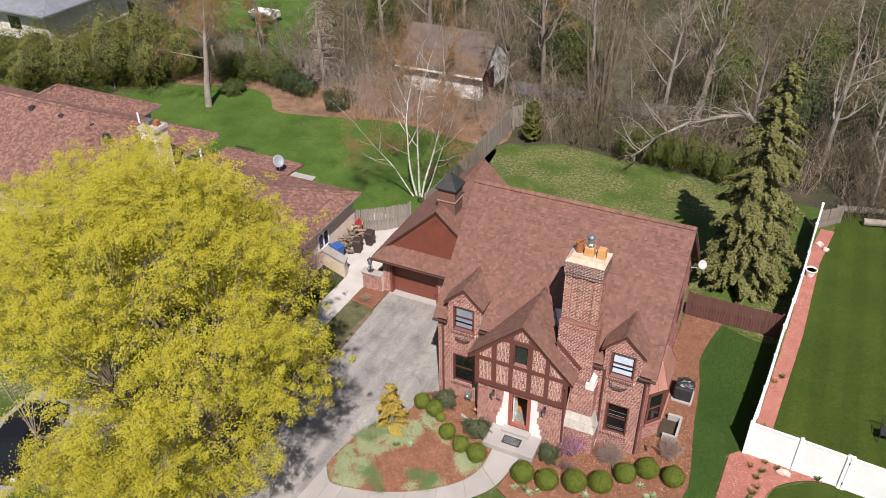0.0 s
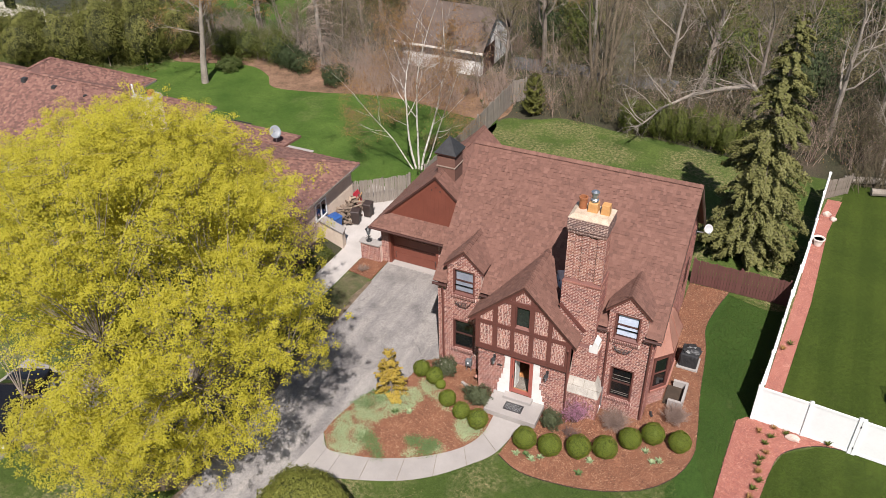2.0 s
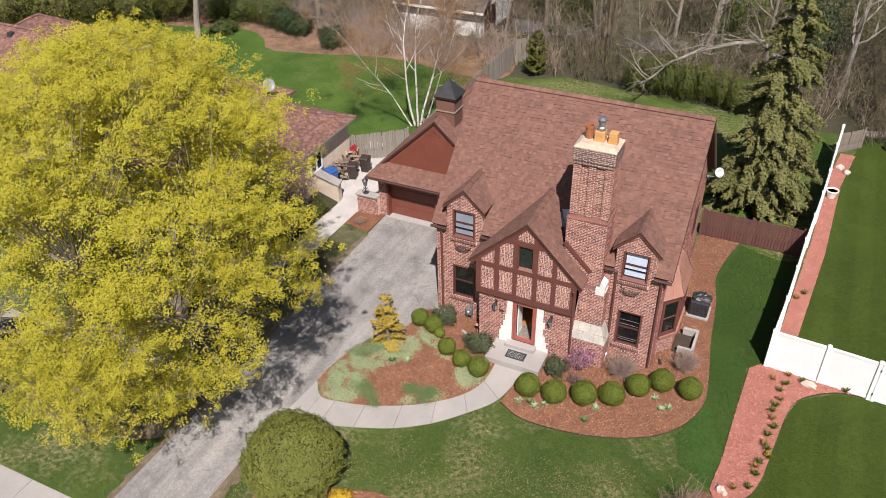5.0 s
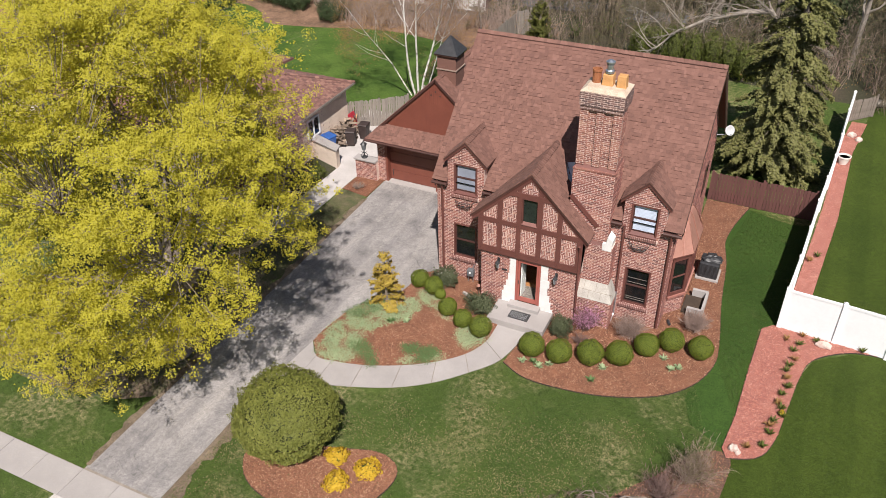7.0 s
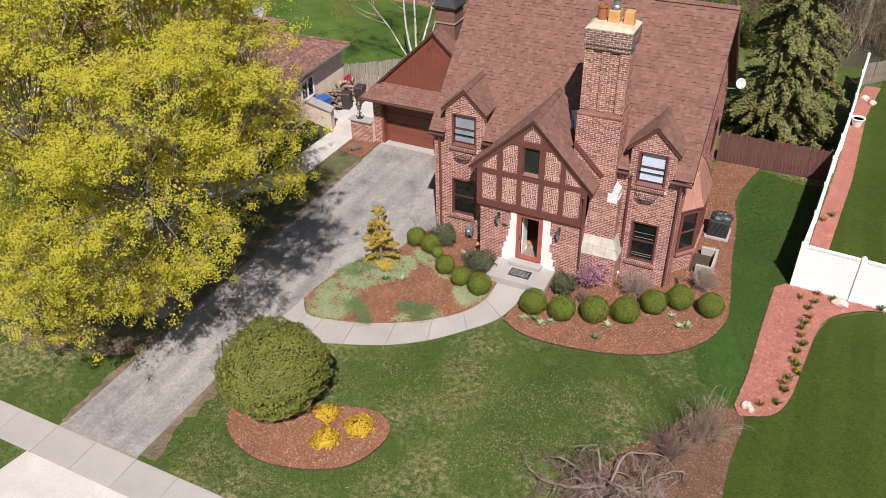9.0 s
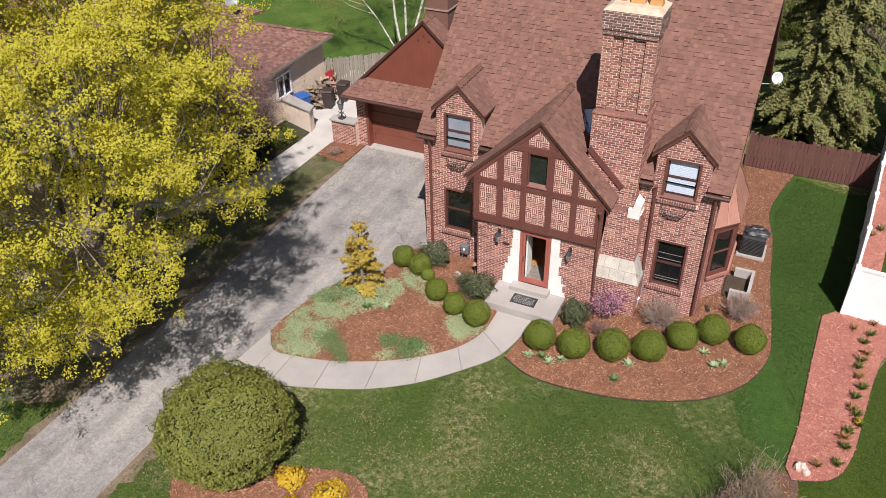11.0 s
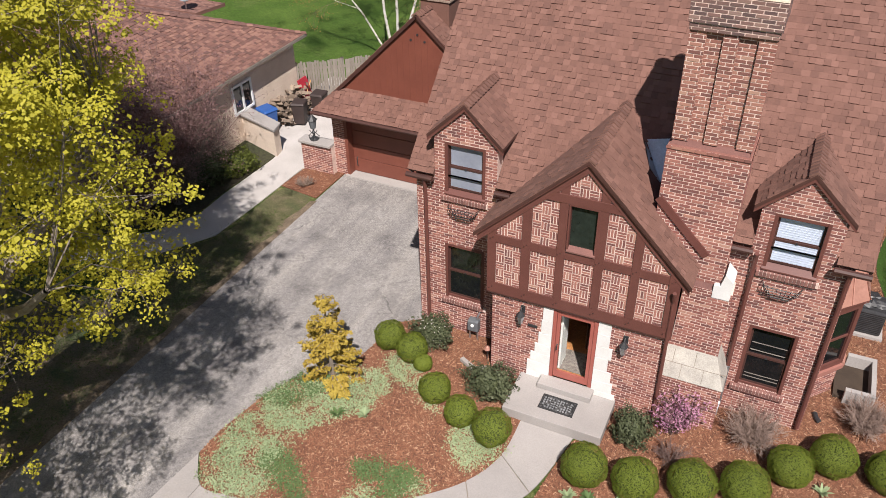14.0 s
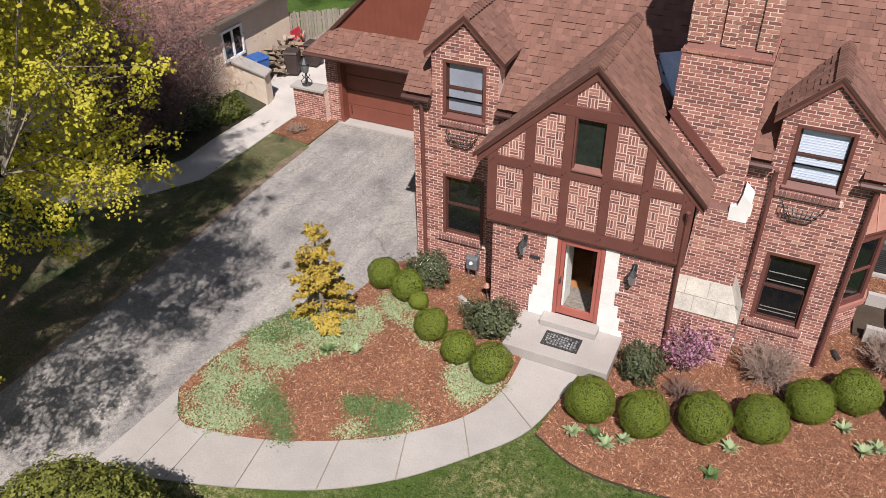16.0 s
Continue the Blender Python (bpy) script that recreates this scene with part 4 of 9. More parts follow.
# side and back walls
right = part("side_wall", B().slab([(X1, 0.3, 0), (X1, YB, 0), (X1, YB, 4.4), (X1, RIDGE_Y, RIDGE_Z - 0.15), (X1, 0.3, 4.4)], (-0.3, 0, 0)), MORTAR, house)
brick_face("bricks", right, [[(0, 0), (YB, 0), (YB, 4.4), (RIDGE_Y, RIDGE_Z - 0.18), (0, 4.4)]], [(1.0, 3.6, 0.0, 2.8)], (X1, 0, 0), (0, 1, 0), UZ, BRICK, seed=3)
left = part("side_wall", B().slab([(X0, 0.3, 0), (X0, YB, 0), (X0, YB, 4.4), (X0, RIDGE_Y, RIDGE_Z - 0.15), (X0, 0.3, 4.4)], (0.3, 0, 0)), MORTAR, house)
brick_face("bricks", left, [[(-YB, 0), (0, 0), (0, 4.4), (-RIDGE_Y, RIDGE_Z - 0.18), (-YB, 4.4)]], [], (X0, 0, 0), (0, -1, 0), UZ, BRICK, seed=4)
part("back_wall", B().box(X0 + 0.3, X1 - 0.3, YB - 0.3, YB, 0, 4.4), BRICK, house)

# main roof
main_roof = part("main_roof", B(), SHINGLE, house)
XR0, XR1 = -8.62, 0.87
UP = (0, CS, SN)
SL = (RIDGE_Y - EAVE_Y) / CS
S0 = -EAVE_Y / CS


def front_at(x, s, down=0.0):
    return (x, EAVE_Y + s * CS + down * SN, EAVE_Z + s * SN - down * CS)


b = B()
nrm = Vector((0, -SN, CS)) * 0.10
S1 = (0.42 - EAVE_Y) / CS
STRIPS = [(XR0, -7.98, 0, S0), (-6.5, -5.9, 0, S0), (-1.6, -1.23, 0, S0), (0.25, XR1, 0, S0), (XR0, -7.98, S0, S1), (-6.5, -1.23, S0, S1), (0.25, XR1, S0, S1)]
regs = [rect(XR0, XR1, S1, SL)] + [rect(*q) for q in STRIPS]
for reg in regs:
    b.slab([front_at(x, s, 0.10) for x, s in reg], nrm)
b.slab([(XR0, RIDGE_Y, RIDGE_Z - 0.14), (XR1, RIDGE_Y, RIDGE_Z - 0.14), (XR1, 8.93, EAVE_Z - 0.14), (XR0, 8.93, EAVE_Z - 0.14)], (0, 0, 0.14))
main_roof.data = b.mesh("main_roof", SHINGLE)
part("shingles", shingle_pieces(regs, front_at(0, 0), UX, UP, random.Random(11)), SHINGLE, main_roof, kind="stuff")
b = B()
ridge_caps(b, (XR0 + 0.02, RIDGE_Y, RIDGE_Z + 0.01), (XR1, RIDGE_Y, RIDGE_Z + 0.01), random.Random(5))
part("ridge_capping", b, SHINGLE, main_roof, kind="stuff")
for x in (XR0 + 0.02, XR1 - 0.02):
    part("verge_board", B().beam(front_at(x, 0, 0.2), front_at(x, SL, 0.2), 0.04, 0.2, (0, 0, 1)), DARK_TRIM, main_roof)
    part("verge_board", B().beam((x, RIDGE_Y, RIDGE_Z - 0.25), (x, 8.93, EAVE_Z - 0.22), 0.04, 0.2), DARK_TRIM, main_roof)
for a, c in ((XR0, -7.98), (-6.5, -6.15), (-1.6, -1.2), (0.23, XR1)):
    part("gutter", B().tube([(a, EAVE_Y - 0.05, EAVE_Z - 0.10), (c, EAVE_Y - 0.05, EAVE_Z - 0.10)], [0.065, 0.065], 8), DARK_TRIM, house, "dark brown gutter")
    part("soffit", B().box(a + 0.02, c - 0.02, EAVE_Y + 0.02, 0.0, EAVE_Z - 0.22, EAVE_Z - 0.16), DARK_TRIM, house)


def gable_roof(name, cx, top, half_l, z_l, half_r, z_r, y_front, parent, seed, board=0.16, single=0):
    """A small gabled roof that runs back into the main roof."""
    rf = part(name, B(), SHINGLE, parent)
    deck, caps = B(), B()
    for sgn, half, ze in ((-1, half_l, z_l), (1, half_r, z_r)):
        drop = top - ze
        ln = math.hypot(half, drop)
        yb_top, yb_low = roof_y(top) + 0.12, max(roof_y(ze), 0.0) + 0.12
        low, high = Vector((cx + sgn * half, y_front, ze)), Vector((cx, y_front, top))
        v = (high - low).normalized()
        if sgn < 0:
            o, u = (cx - half, 0, ze), Vector((0, -1, 0))
            reg = [(-yb_low, 0), (-y_front, 0), (-y_front, ln), (-yb_top, ln)]
        else:
            o, u = (cx + half, 0, ze), Vector((0, 1, 0))
            reg = [(y_front, 0), (yb_low, 0), (yb_top, ln), (y_front, ln)]
        n = u.cross(v).normalized()
        deck.slab([Vector(o) + u * x + v * s - Vector((0, 0, 0.08)) for x, s in reg], (0, 0, 0.08))
        lone = []
        part("shingles", shingle_pieces([reg], o, u, v, random.Random(seed + sgn), lone=lone, limit=single), SHINGLE, rf, kind="stuff")
        for one in lone:
            part("shingle", one, SHINGLE, rf)
        dn = [Vector((0, 0.012, -0.05)), Vector((0, 0.012, -0.05 - board * 1.3))]
        part("bargeboard", B().slab([low + dn[0], high + dn[0], high + dn[1], low + dn[1]][::sgn], (0, 0.05, 0)), TRIM, rf)
    rf.data = deck.mesh(name, DARK_TRIM)
    ridge_caps(caps, (cx, y_front, top + 0.01), (cx, roof_y(top) + 0.1, top + 0.01), random.Random(seed), half=0.13)
    part("ridge_capping", caps, SHINGLE, rf, kind="stuff")
    return rf


for (cx, t), sd in zip(DOR, (21, 31)):
    gable_roof("dormer_roof", cx, t, 0.88, t - 0.84, 0.88, t - 0.84, -0.08, house, sd, board=0.085)
    for x in (cx - 0.74, cx + 0.6):
        part("dormer_cheek", B().box(x, x + 0.14, 0.3, 1.2, 4.4, t - 0.86), SHINGLE, house)


def window(x0, x1, z0, z1, y, glass_top, glass_low, frame_mat=TRIM, sill=True, depth=0.16, rail=True, parent=house, f=0.07, apron=0.0):
    """A sash window set back in a wall that faces the street; apron is the height of its sloping wooden sill."""
    w = part("window", B().box(x0 + 0.05, x1 - 0.05, y + depth - 0.01, y + depth + 0.02, z0 + 0.05, z1 - 0.05), DARK_TRIM, parent)
    fr = B()
    fr.box(x0, x0 + f, y - 0.012, y + depth, z0, z1).box(x1 - f, x1, y - 0.012, y + depth, z0, z1)
    fr.box(x0 + f, x1 - f, y - 0.009, y + depth, z1 - f, z1).box(x0 + f, x1 - f, y + 0.03, y + depth, z0, z0 + f)
    part("frame", fr, frame_mat, w, bevel=0.006)
    if apron:
        part("wooden_sill", B().slab([(x0 - 0.01, y - 0.05, z0 - 0.005), (x0 - 0.01, y - 0.05, z0 + 0.03), (x0 - 0.01, y + depth - 0.06, z0 + apron), (x0 - 0.01, y + depth - 0.06, z0 - 0.005)], (x1 - x0 + 0.02, 0, 0)), frame_mat, w, bevel=0.004)
    zb = z0 + (apron - f if apron else 0.0)
    zm = (zb + z1) / 2
    if rail:
        dark = DARK_TRIM if frame_mat is TRIM else frame_mat
        for za, ze, ya in ((zm - 0.01, z1 - f, y + 0.085), (zb + f, zm + 0.02, y + 0.05)):
            sash = B().box(x0 + f, x0 + f + 0.04, ya, ya + 0.032, za, ze).box(x1 - f - 0.04, x1 - f, ya, ya + 0.032, za, ze)
            sash.box(x0 + f + 0.04, x1 - f - 0.04, ya, ya + 0.032, za, za + 0.045).box(x0 + f + 0.04, x1 - f - 0.04, ya, ya + 0.032, ze - 0.045, ze)
            part("sash", sash, dark, w)
        part("sash_lock", B().box((x0 + x1) / 2 - 0.02, (x0 + x1) / 2 + 0.02, y + 0.035, y + 0.05, zm - 0.02, zm + 0.015), BLACK_METAL, w)
        part("pane", B().box(x0 + f + 0.04, x1 - f - 0.04, y + 0.098, y + 0.106, zm + 0.035, z1 - f - 0.045), glass_top, w)
        part("pane", B().box(x0 + f + 0.04, x1 - f - 0.04, y + 0.063, y + 0.071, zb + f + 0.045, zm - 0.025), glass_low, w)
        if glass_top is BLIND:
            fold = B()
            k = zb + f + 0.06
            while k < z1 - f - 0.06:
                if abs(k - zm) > 0.06:
                    yy = y + (0.094 if k > zm else 0.059)
                    fold.box(x0 + f + 0.05, x1 - f - 0.05, yy, yy + 0.004, k, k + 0.010)
                k += 0.05
            part("blind_slats", fold, BLIND, w)
    else:
        part("pane", B().box(x0 + f, x1 - f, y + 0.09, y + 0.10, z0 + f, z1 - f), glass_top, w)
    if sill:
        s = B()
        n = int((x1 - x0 + 0.16) / 0.0685)
        for i in range(n):
            a = x0 - 0.08 + i * 0.0685
            s.add([(a, y - 0.07, z0 - 0.16), (a + 0.056, y - 0.07, z0 - 0.16), (a + 0.056, y + 0.02, z0 - 0.16), (a, y + 0.02, z0 - 0.16),
                   (a, y - 0.07, z0 - 0.05), (a + 0.056, y - 0.07, z0 - 0.05), (a + 0.056, y + 0.02, z0 + 0.01), (a, y + 0.02, z0 + 0.01)],
                  [(4, 5, 6, 7), (0, 1, 5, 4), (1, 2, 6, 5), (3, 0, 4, 7), (0, 3, 2, 1)])
        part("brick_sill", s, SILL_BRICK, w, "sloping sill of upright bricks")
        part("sill_mortar", B().box(x0 - 0.075, x1 + 0.075, y - 0.055, y + 0.01, z0 - 0.155, z0 - 0.045), MORTAR, w)
    return w


# blind behind glass: the grey-blue sky reflection is painted as base colour
SKY_TINT_BLIND = surface("sky_tinted_window", [(0.3, (0.19, 0.21, 0.26)), (0.7, (0.29, 0.315, 0.38))], 1.2, 12, 0.45, 0.0, spread=0.05)
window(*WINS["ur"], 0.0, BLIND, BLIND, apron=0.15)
window(*WINS["ul"], 0.0, SKY_TINT_BLIND, SKY_TINT_BLIND, apron=0.13)
window(*WINS["lr"], 0.0, GLASS, GLASS)
window(*WINS["ll"], 0.0, GLASS, GLASS)
for w in (WINS["lr"],):
    for z, yy in ((2.0, 0.09), (1.83, 0.055), (1.17, 0.055), (1.08, 0.055)):
        part("blind_bar", B().box(w[0] + 0.13, w[1] - 0.13, yy, yy + 0.007, z, z + 0.018), GREY_WOOD, house, "pale bar behind window glass")


def window_basket(x, z, y=-0.02):
    t = thing("window_basket", "black iron wire flower basket below a window", "flower basket", "window baskets", at=(x, y, z))
    for zz, w, d in ((0.0, 0.74, 0.2), (-0.09, 0.66, 0.18), (-0.18, 0.56, 0.15), (-0.26, 0.44, 0.11)):
        part("hoop", B().tube([(-w / 2, 0, zz), (-w / 2 + 0.05, -d, zz), (w / 2 - 0.05, -d, zz), (w / 2, 0, zz)], [0.009] * 4, 5), BLACK_METAL, t)
    for i in range(9):
        k = i / 8 - 0.5
        part("wire", B().tube([(k * 0.70, -0.2 + abs(k) * 0.14, 0.0), (k * 0.60, -0.17 + abs(k) * 0.1, -0.14), (k * 0.42, -0.11 + abs(k) * 0.1, -0.26)], [0.007] * 3, 4), BLACK_METAL, t)
    return t


window_basket(-7.27, 3.72)
window_basket(-0.53, 3.66)

# entrance bay with half-timbered gable
VY = -1.0
bay_wall = part("entrance_wall", B(), MORTAR, house)
b = B()
DOORHOLE = (-4.74, -3.76, 0.0, 2.43)
for a, c, z0, z1 in wall_grid(-6.15, -2.4, 0, 2.45, [DOORHOLE]):
    if z1 > z0:
        b.box(a, c, VY, VY + 0.25, z0, z1)
b.box(-6.15, -5.9, VY + 0.25, 0, 0, 3.9).box(-2.65, -2.4, VY + 0.25, 0, 0, 3.8)
bay_wall.data = b.mesh("entrance_wall", MORTAR)
QUOIN_L = [(0.14, 0.42, -5.27), (0.42, 0.74, -5.27), (0.74, 1.02, -5.2), (1.02, 1.30, -5.11), (1.30, 1.62, -5.04), (1.62, 2.0, -4.99), (2.0, 2.43, -4.97)]
QUOIN_R = [(0.14, 0.42, -3.22), (0.42, 0.72, -3.3), (0.72, 1.04, -3.36), (1.04, 1.40, -3.46), (1.40, 1.72, -3.4), (1.72, 2.06, -3.48), (2.06, 2.43, -3.48)]
holes = [(e, -4.74, z0, z1) for z0, z1, e in QUOIN_L] + [(-3.76, e, z0, z1) for z0, z1, e in QUOIN_R] + [DOORHOLE]
brick_face("bricks", bay_wall, [rect(-6.15, -2.4, 0, 2.45)], holes, (0, VY, 0), UX, UZ, BRICK, singles=lambda x, z: z > 0.5 and (x < -5.3 or x > -3.3), seed=6)
brick_face("bricks", bay_wall, [rect(0, 1.0, 0, 3.85)], [], (-6.15, 0, 0), (0, -1, 0), UZ, BRICK, seed=7)
brick_face("bricks", bay_wall, [rect(-1.0, 0, 0, 3.75)], [], (-2.4, 0, 0), (0, 1, 0), UZ, BRICK, seed=8)
for z0, z1, e in QUOIN_L:
    part("quoin", B().box(e, -4.745, VY - 0.03, VY + 0.05, z0, z1 - 0.002), WHITE_STONE, house, "white painted stone quoin", bevel=0.006)
for z0, z1, e in QUOIN_R:
    part("quoin", B().box(-3.755, e, VY - 0.03, VY + 0.05, z0, z1 - 0.002), WHITE_STONE, house, "white painted stone quoin", bevel=0.006)

GX, GTOP = -4.27, 6.13
GABLE = ccw([(-6.27, 2.45), (-2.28, 2.45), (-2.28, 3.98), (GX, 6.05), (-6.27, 4.15)])
GWIN = (-4.59, -3.98, 4.0, 5.09)
gb = []
for r in (rect(-7, GWIN[0], 2, 7), rect(GWIN[1], -2, 2, 7), rect(GWIN[0], GWIN[1], 2, GWIN[2]), rect(GWIN[0], GWIN[1], GWIN[3], 7)):
    gb.append(B().slab([(x, -1.06, z) for x, z in clip(r, GABLE)], (0, 0.3, 0)))
gable = part("timber_gable", gb[0], MORTAR, house)
for one in gb[1:]:
    part("gable_wall", one, MORTAR, gable)
bars = [(-6.27, -2.28, 2.45, 2.72), (-6.27, -2.28, 3.775, 3.975), (-6.27, -6.075, 2.72, 4.2), (-5.525, -5.32, 2.72, 4.8), (-4.775, -4.60, 2.72, 5.6), (-3.985, -3.805, 2.72, 5.7),
        (-3.25, -3.07, 2.72, 4.8), (-2.505, -2.28, 2.72, 4.2), (-5.2, -3.4, 5.085, 5.285)]
for i, (a, c, z0, z1) in enumerate(bars):
    p = clip(rect(a, c, z0, z1), GABLE)
    if len(p) > 2:
        d = 0.0016 * i
        part("timber", B().slab([(x, -1.085 - d, z) for x, z in p], (0, 0.08, 0)), TRIM, gable, bevel=0.006)
RAKE_L, RAKE_R = (-6.50, 4.015), (-2.11, 3.95)
for a, c in ((RAKE_L, (GX, 6.14)), ((GX, 6.14), RAKE_R)):
    part("rake_board", B().slab([(a[0], -1.102, a[1] - 0.03), (c[0], -1.102, c[1] - 0.03), (c[0], -1.102, c[1] - 0.31), (a[0], -1.102, a[1] - 0.31)], (0, 0.05, 0)), TRIM, gable)
pegs = B()
for x in (-6.17, -5.43, -4.72, -3.92, -3.18, -2.42):
    for z in (2.56, 3.85):
        pegs.tube([(x - 0.03, -1.08, z), (x - 0.03, -1.105, z)], [0.013, 0.013], 6)
        pegs.tube([(x + 0.03, -1.08, z + 0.05), (x + 0.03, -1.105, z + 0.05)], [0.013, 0.013], 6)
part("peg_heads", pegs, DARK_TRIM, gable, kind="stuff")
PANELS = [rect(-6.075, -5.525, 2.72, 3.775), rect(-5.32, -4.775, 2.72, 3.775), rect(-4.60, -3.985, 2.72, 3.775), rect(-3.805, -3.25, 2.72, 3.775), rect(-3.07, -2.505, 2.72, 3.775),
          [(-6.21, 3.975), (-5.525, 3.975), (-5.525, 4.66)], [(-5.32, 3.975), (-4.775, 3.975), (-4.775, 5.085), (-5.08, 5.085), (-5.32, 4.86)],
          [(-3.805, 3.975), (-3.25, 3.975), (-3.25, 4.84), (-3.49, 5.085), (-3.805, 5.085)], [(-3.07, 3.975), (-2.44, 3.975), (-3.07, 4.64)],
          [(-4.60, 5.285), (-3.985, 5.285), (-3.985, 5.58), (GX, 5.85), (-4.60, 5.52)]]
rb = random.Random(12)
for reg in PANELS:
    reg = ccw(reg)
    b = B()
    cell = 0.185
    x_lo, z_lo = min(p[0] for p in reg), min(p[1] for p in reg)
    for i in range(5):
        for j in range(8):
            for k in range(3):
                a0, c0 = x_lo + i * cell + 0.008, z_lo + j * cell + 0.008
                if (i + j) % 2:
                    r = rect(a0 + k * 0.0617, a0 + k * 0.0617 + 0.042, c0, c0 + cell - 0.016)
                else:
                    r = rect(a0, a0 + cell - 0.016, c0 + k * 0.0617, c0 + k * 0.0617 + 0.042)
                p = clip(r, reg)
                if len(p) > 2 and area2(p) > 4e-4:
                    raised(b, p, (0, -1.06, 0), UX, UZ, 0.005 + rb.uniform(-0.002, 0.002))
    part("basketweave_bricks", b, BRICK, gable, kind="stuff")
window(*GWIN, -1.085, surface("green_black_glass", [(0.3, (0.010, 0.014, 0.012)), (0.7, (0.022, 0.030, 0.025))], 3, 9, 0.2, 0.0), GLASS, sill=False, rail=False, f=0.04)
part("window_ledge", B().slab([(-4.58, -1.12, 3.985), (-4.58, -1.12, 4.02), (-4.58, -0.99, 4.09), (-4.58, -0.99, 3.985)], (0.59, 0, 0)), SILL_BRICK, house, "worn grey-brown wooden sill", bevel=0.004)
for x, s in ((-6.27, -1), (-2.28, 1)):
    part("bracket", B().slab([(x, -1.058, 2.45), (x, -1.058, 3.95), (x, 0.0, 3.95), (x, -0.6, 3.4), (x, -0.9, 2.8)], (s * -0.12, 0, 0)), TRIM, house)
part("jetty_soffit", B().box(-6.25, -2.3, -1.08, -0.75, 2.415, 2.448), DARK_TRIM, house)
gable_roof("gable_roof", GX, GTOP, 2.29, 3.95, 2.2, 3.89, -1.17, house, 41, board=0.05, single=148)
part("valley_flashing", B().slab([(-3.72, 1.05, 5.57), (-3.46, 0.50, 5.30), (-3.20, 0.44, 5.02), (-3.30, 0.95, 5.20)], (0, 0, 0.035)).slab([(-3.70, 1.06, 5.60), (-3.21, 0.46, 5.05), (-3.075, 0.46, 5.10), (-3.075, 1.0, 5.78)], (0, 0, 0.03)), STEEL, house, "grey metal flashing beside the chimney")
part("chimney_trim", B().beam((-3.06, -0.425, 5.24), (-2.0, -0.425, 4.18), 0.045, 0.15), TRIM, house, "brown board against the chimney")

# front door
door = part("front_door", B().box(-4.74, -4.66, VY - 0.02, VY + 0.1, 0.43, 2.41).box(-3.84, -3.76, VY - 0.02, VY + 0.1, 0.43, 2.41).box(-4.66, -3.84, VY - 0.02, VY + 0.1, 2.32, 2.41), RED_DOOR, house, "coral red storm door with full glass", bevel=0.006)
fr = B().box(-4.655, -4.575, VY + 0.0, VY + 0.05, 0.45, 2.31).box(-3.925, -3.845, VY + 0.0, VY + 0.05, 0.45, 2.31).box(-4.575, -3.925, VY + 0.0, VY + 0.05, 2.23, 2.31).box(-4.575, -3.925, VY + 0.0, VY + 0.05, 0.45, 0.64)
part("door_leaf", fr, RED_DOOR, door, bevel=0.006)


def _clear(nt, bs):
    bs.inputs["Base Color"].default_value = (0.95, 0.98, 0.96, 1)
    bs.inputs["Transmission Weight"].default_value = 1.0
    bs.inputs["Roughness"].default_value = 0.0
    bs.inputs["IOR"].default_value = 1.02


CLEAR = mat("clear_glass", _clear)
pane = part("pane", B().box(-4.575, -3.925, VY + 0.02, VY + 0.026, 0.64, 2.23), CLEAR, door)
pane.visible_shadow = False
part("door_handle", B().tube([(-4.60, VY - 0.02, 1.28), (-4.60, VY - 0.06, 1.30), (-4.60, VY - 0.06, 1.42), (-4.60, VY - 0.02, 1.44)], [0.012] * 4, 6), BLACK_METAL, door)
hall = part("hall", B().box(-5.3, -3.0, VY + 0.25, 3.2, 0.25, 0.42), WOOD_FLOOR, house, "warm wooden hall floor")
part("hall_wall", B().box(-5.4, -5.3, VY + 0.25, 3.2, 0.34, 2.7).box(-3.0, -2.9, VY + 0.25, 3.2, 0.34, 2.7).box(-5.3, -3.0, 3.2, 3.3, 0.34, 2.7), PLASTER, hall)
part("hall_ceiling", B().box(-5.4, -2.9, VY + 0.25, 3.3, 2.7, 2.8), PLASTER, hall)
part("inner_door", B().beam((-4.25, 0.2, 1.4), (-3.4, 1.0, 1.4), 0.05, 2.1), DARK_TRIM, hall)
part("open_door", B().box(-4.63, -4.585, -0.72, -0.25, 0.44, 2.38), WHITE_STONE, hall, "white painted inner door standing open")
part("hall_rug", B().box(-4.7, -3.85, -0.7, 0.0, 0.42, 0.432), surface("grey_rug", [(0.4, (0.12, 0.10, 0.09)), (0.6, (0.22, 0.19, 0.17))], 14, 50, 0.95, 0.3), hall)
part("hall_skirting", B().box(-5.3, -5.28, VY + 0.25, 3.2, 0.42, 0.56), WHITE_STONE, hall)


def wall_lantern(x, z):
    t = thing("wall_lantern", "black iron wall lantern with glass beside the door", "lantern", "door lanterns", at=(x, VY - 0.0, z))
    part("back_plate", B().box(-0.05, 0.05, -0.03, 0.0, -0.02, 0.16), BLACK_METAL, t)
    part("arm", B().tube([(0, -0.02, 0.1), (0, -0.12, 0.18), (0, -0.16, 0.12)], [0.014] * 3, 6), BLACK_METAL, t)
    part("glass", B().lathe((0, -0.16, -0.22), [(0.05, 0), (0.085, 0.2), (0.08, 0.22)], 6), STEEL, t)
    part("cap", B().lathe((0, -0.16, 0.0), [(0.105, 0), (0.06, 0.06), (0.015, 0.12)], 6), BLACK_METAL, t)
    part("finial", B().lathe((0, -0.16, -0.28), [(0.012, 0), (0.03, 0.04), (0.05, 0.06)], 6), BLACK_METAL, t)
    return t


wall_lantern(-5.43, 2.08)
wall_lantern(-3.16, 2.02)
solid("name_plate", B().box(-5.3, -5.08, VY - 0.03, VY - 0.009, 1.72, 1.78), BLACK_METAL, "small dark metal sign plate on brick", "sign")

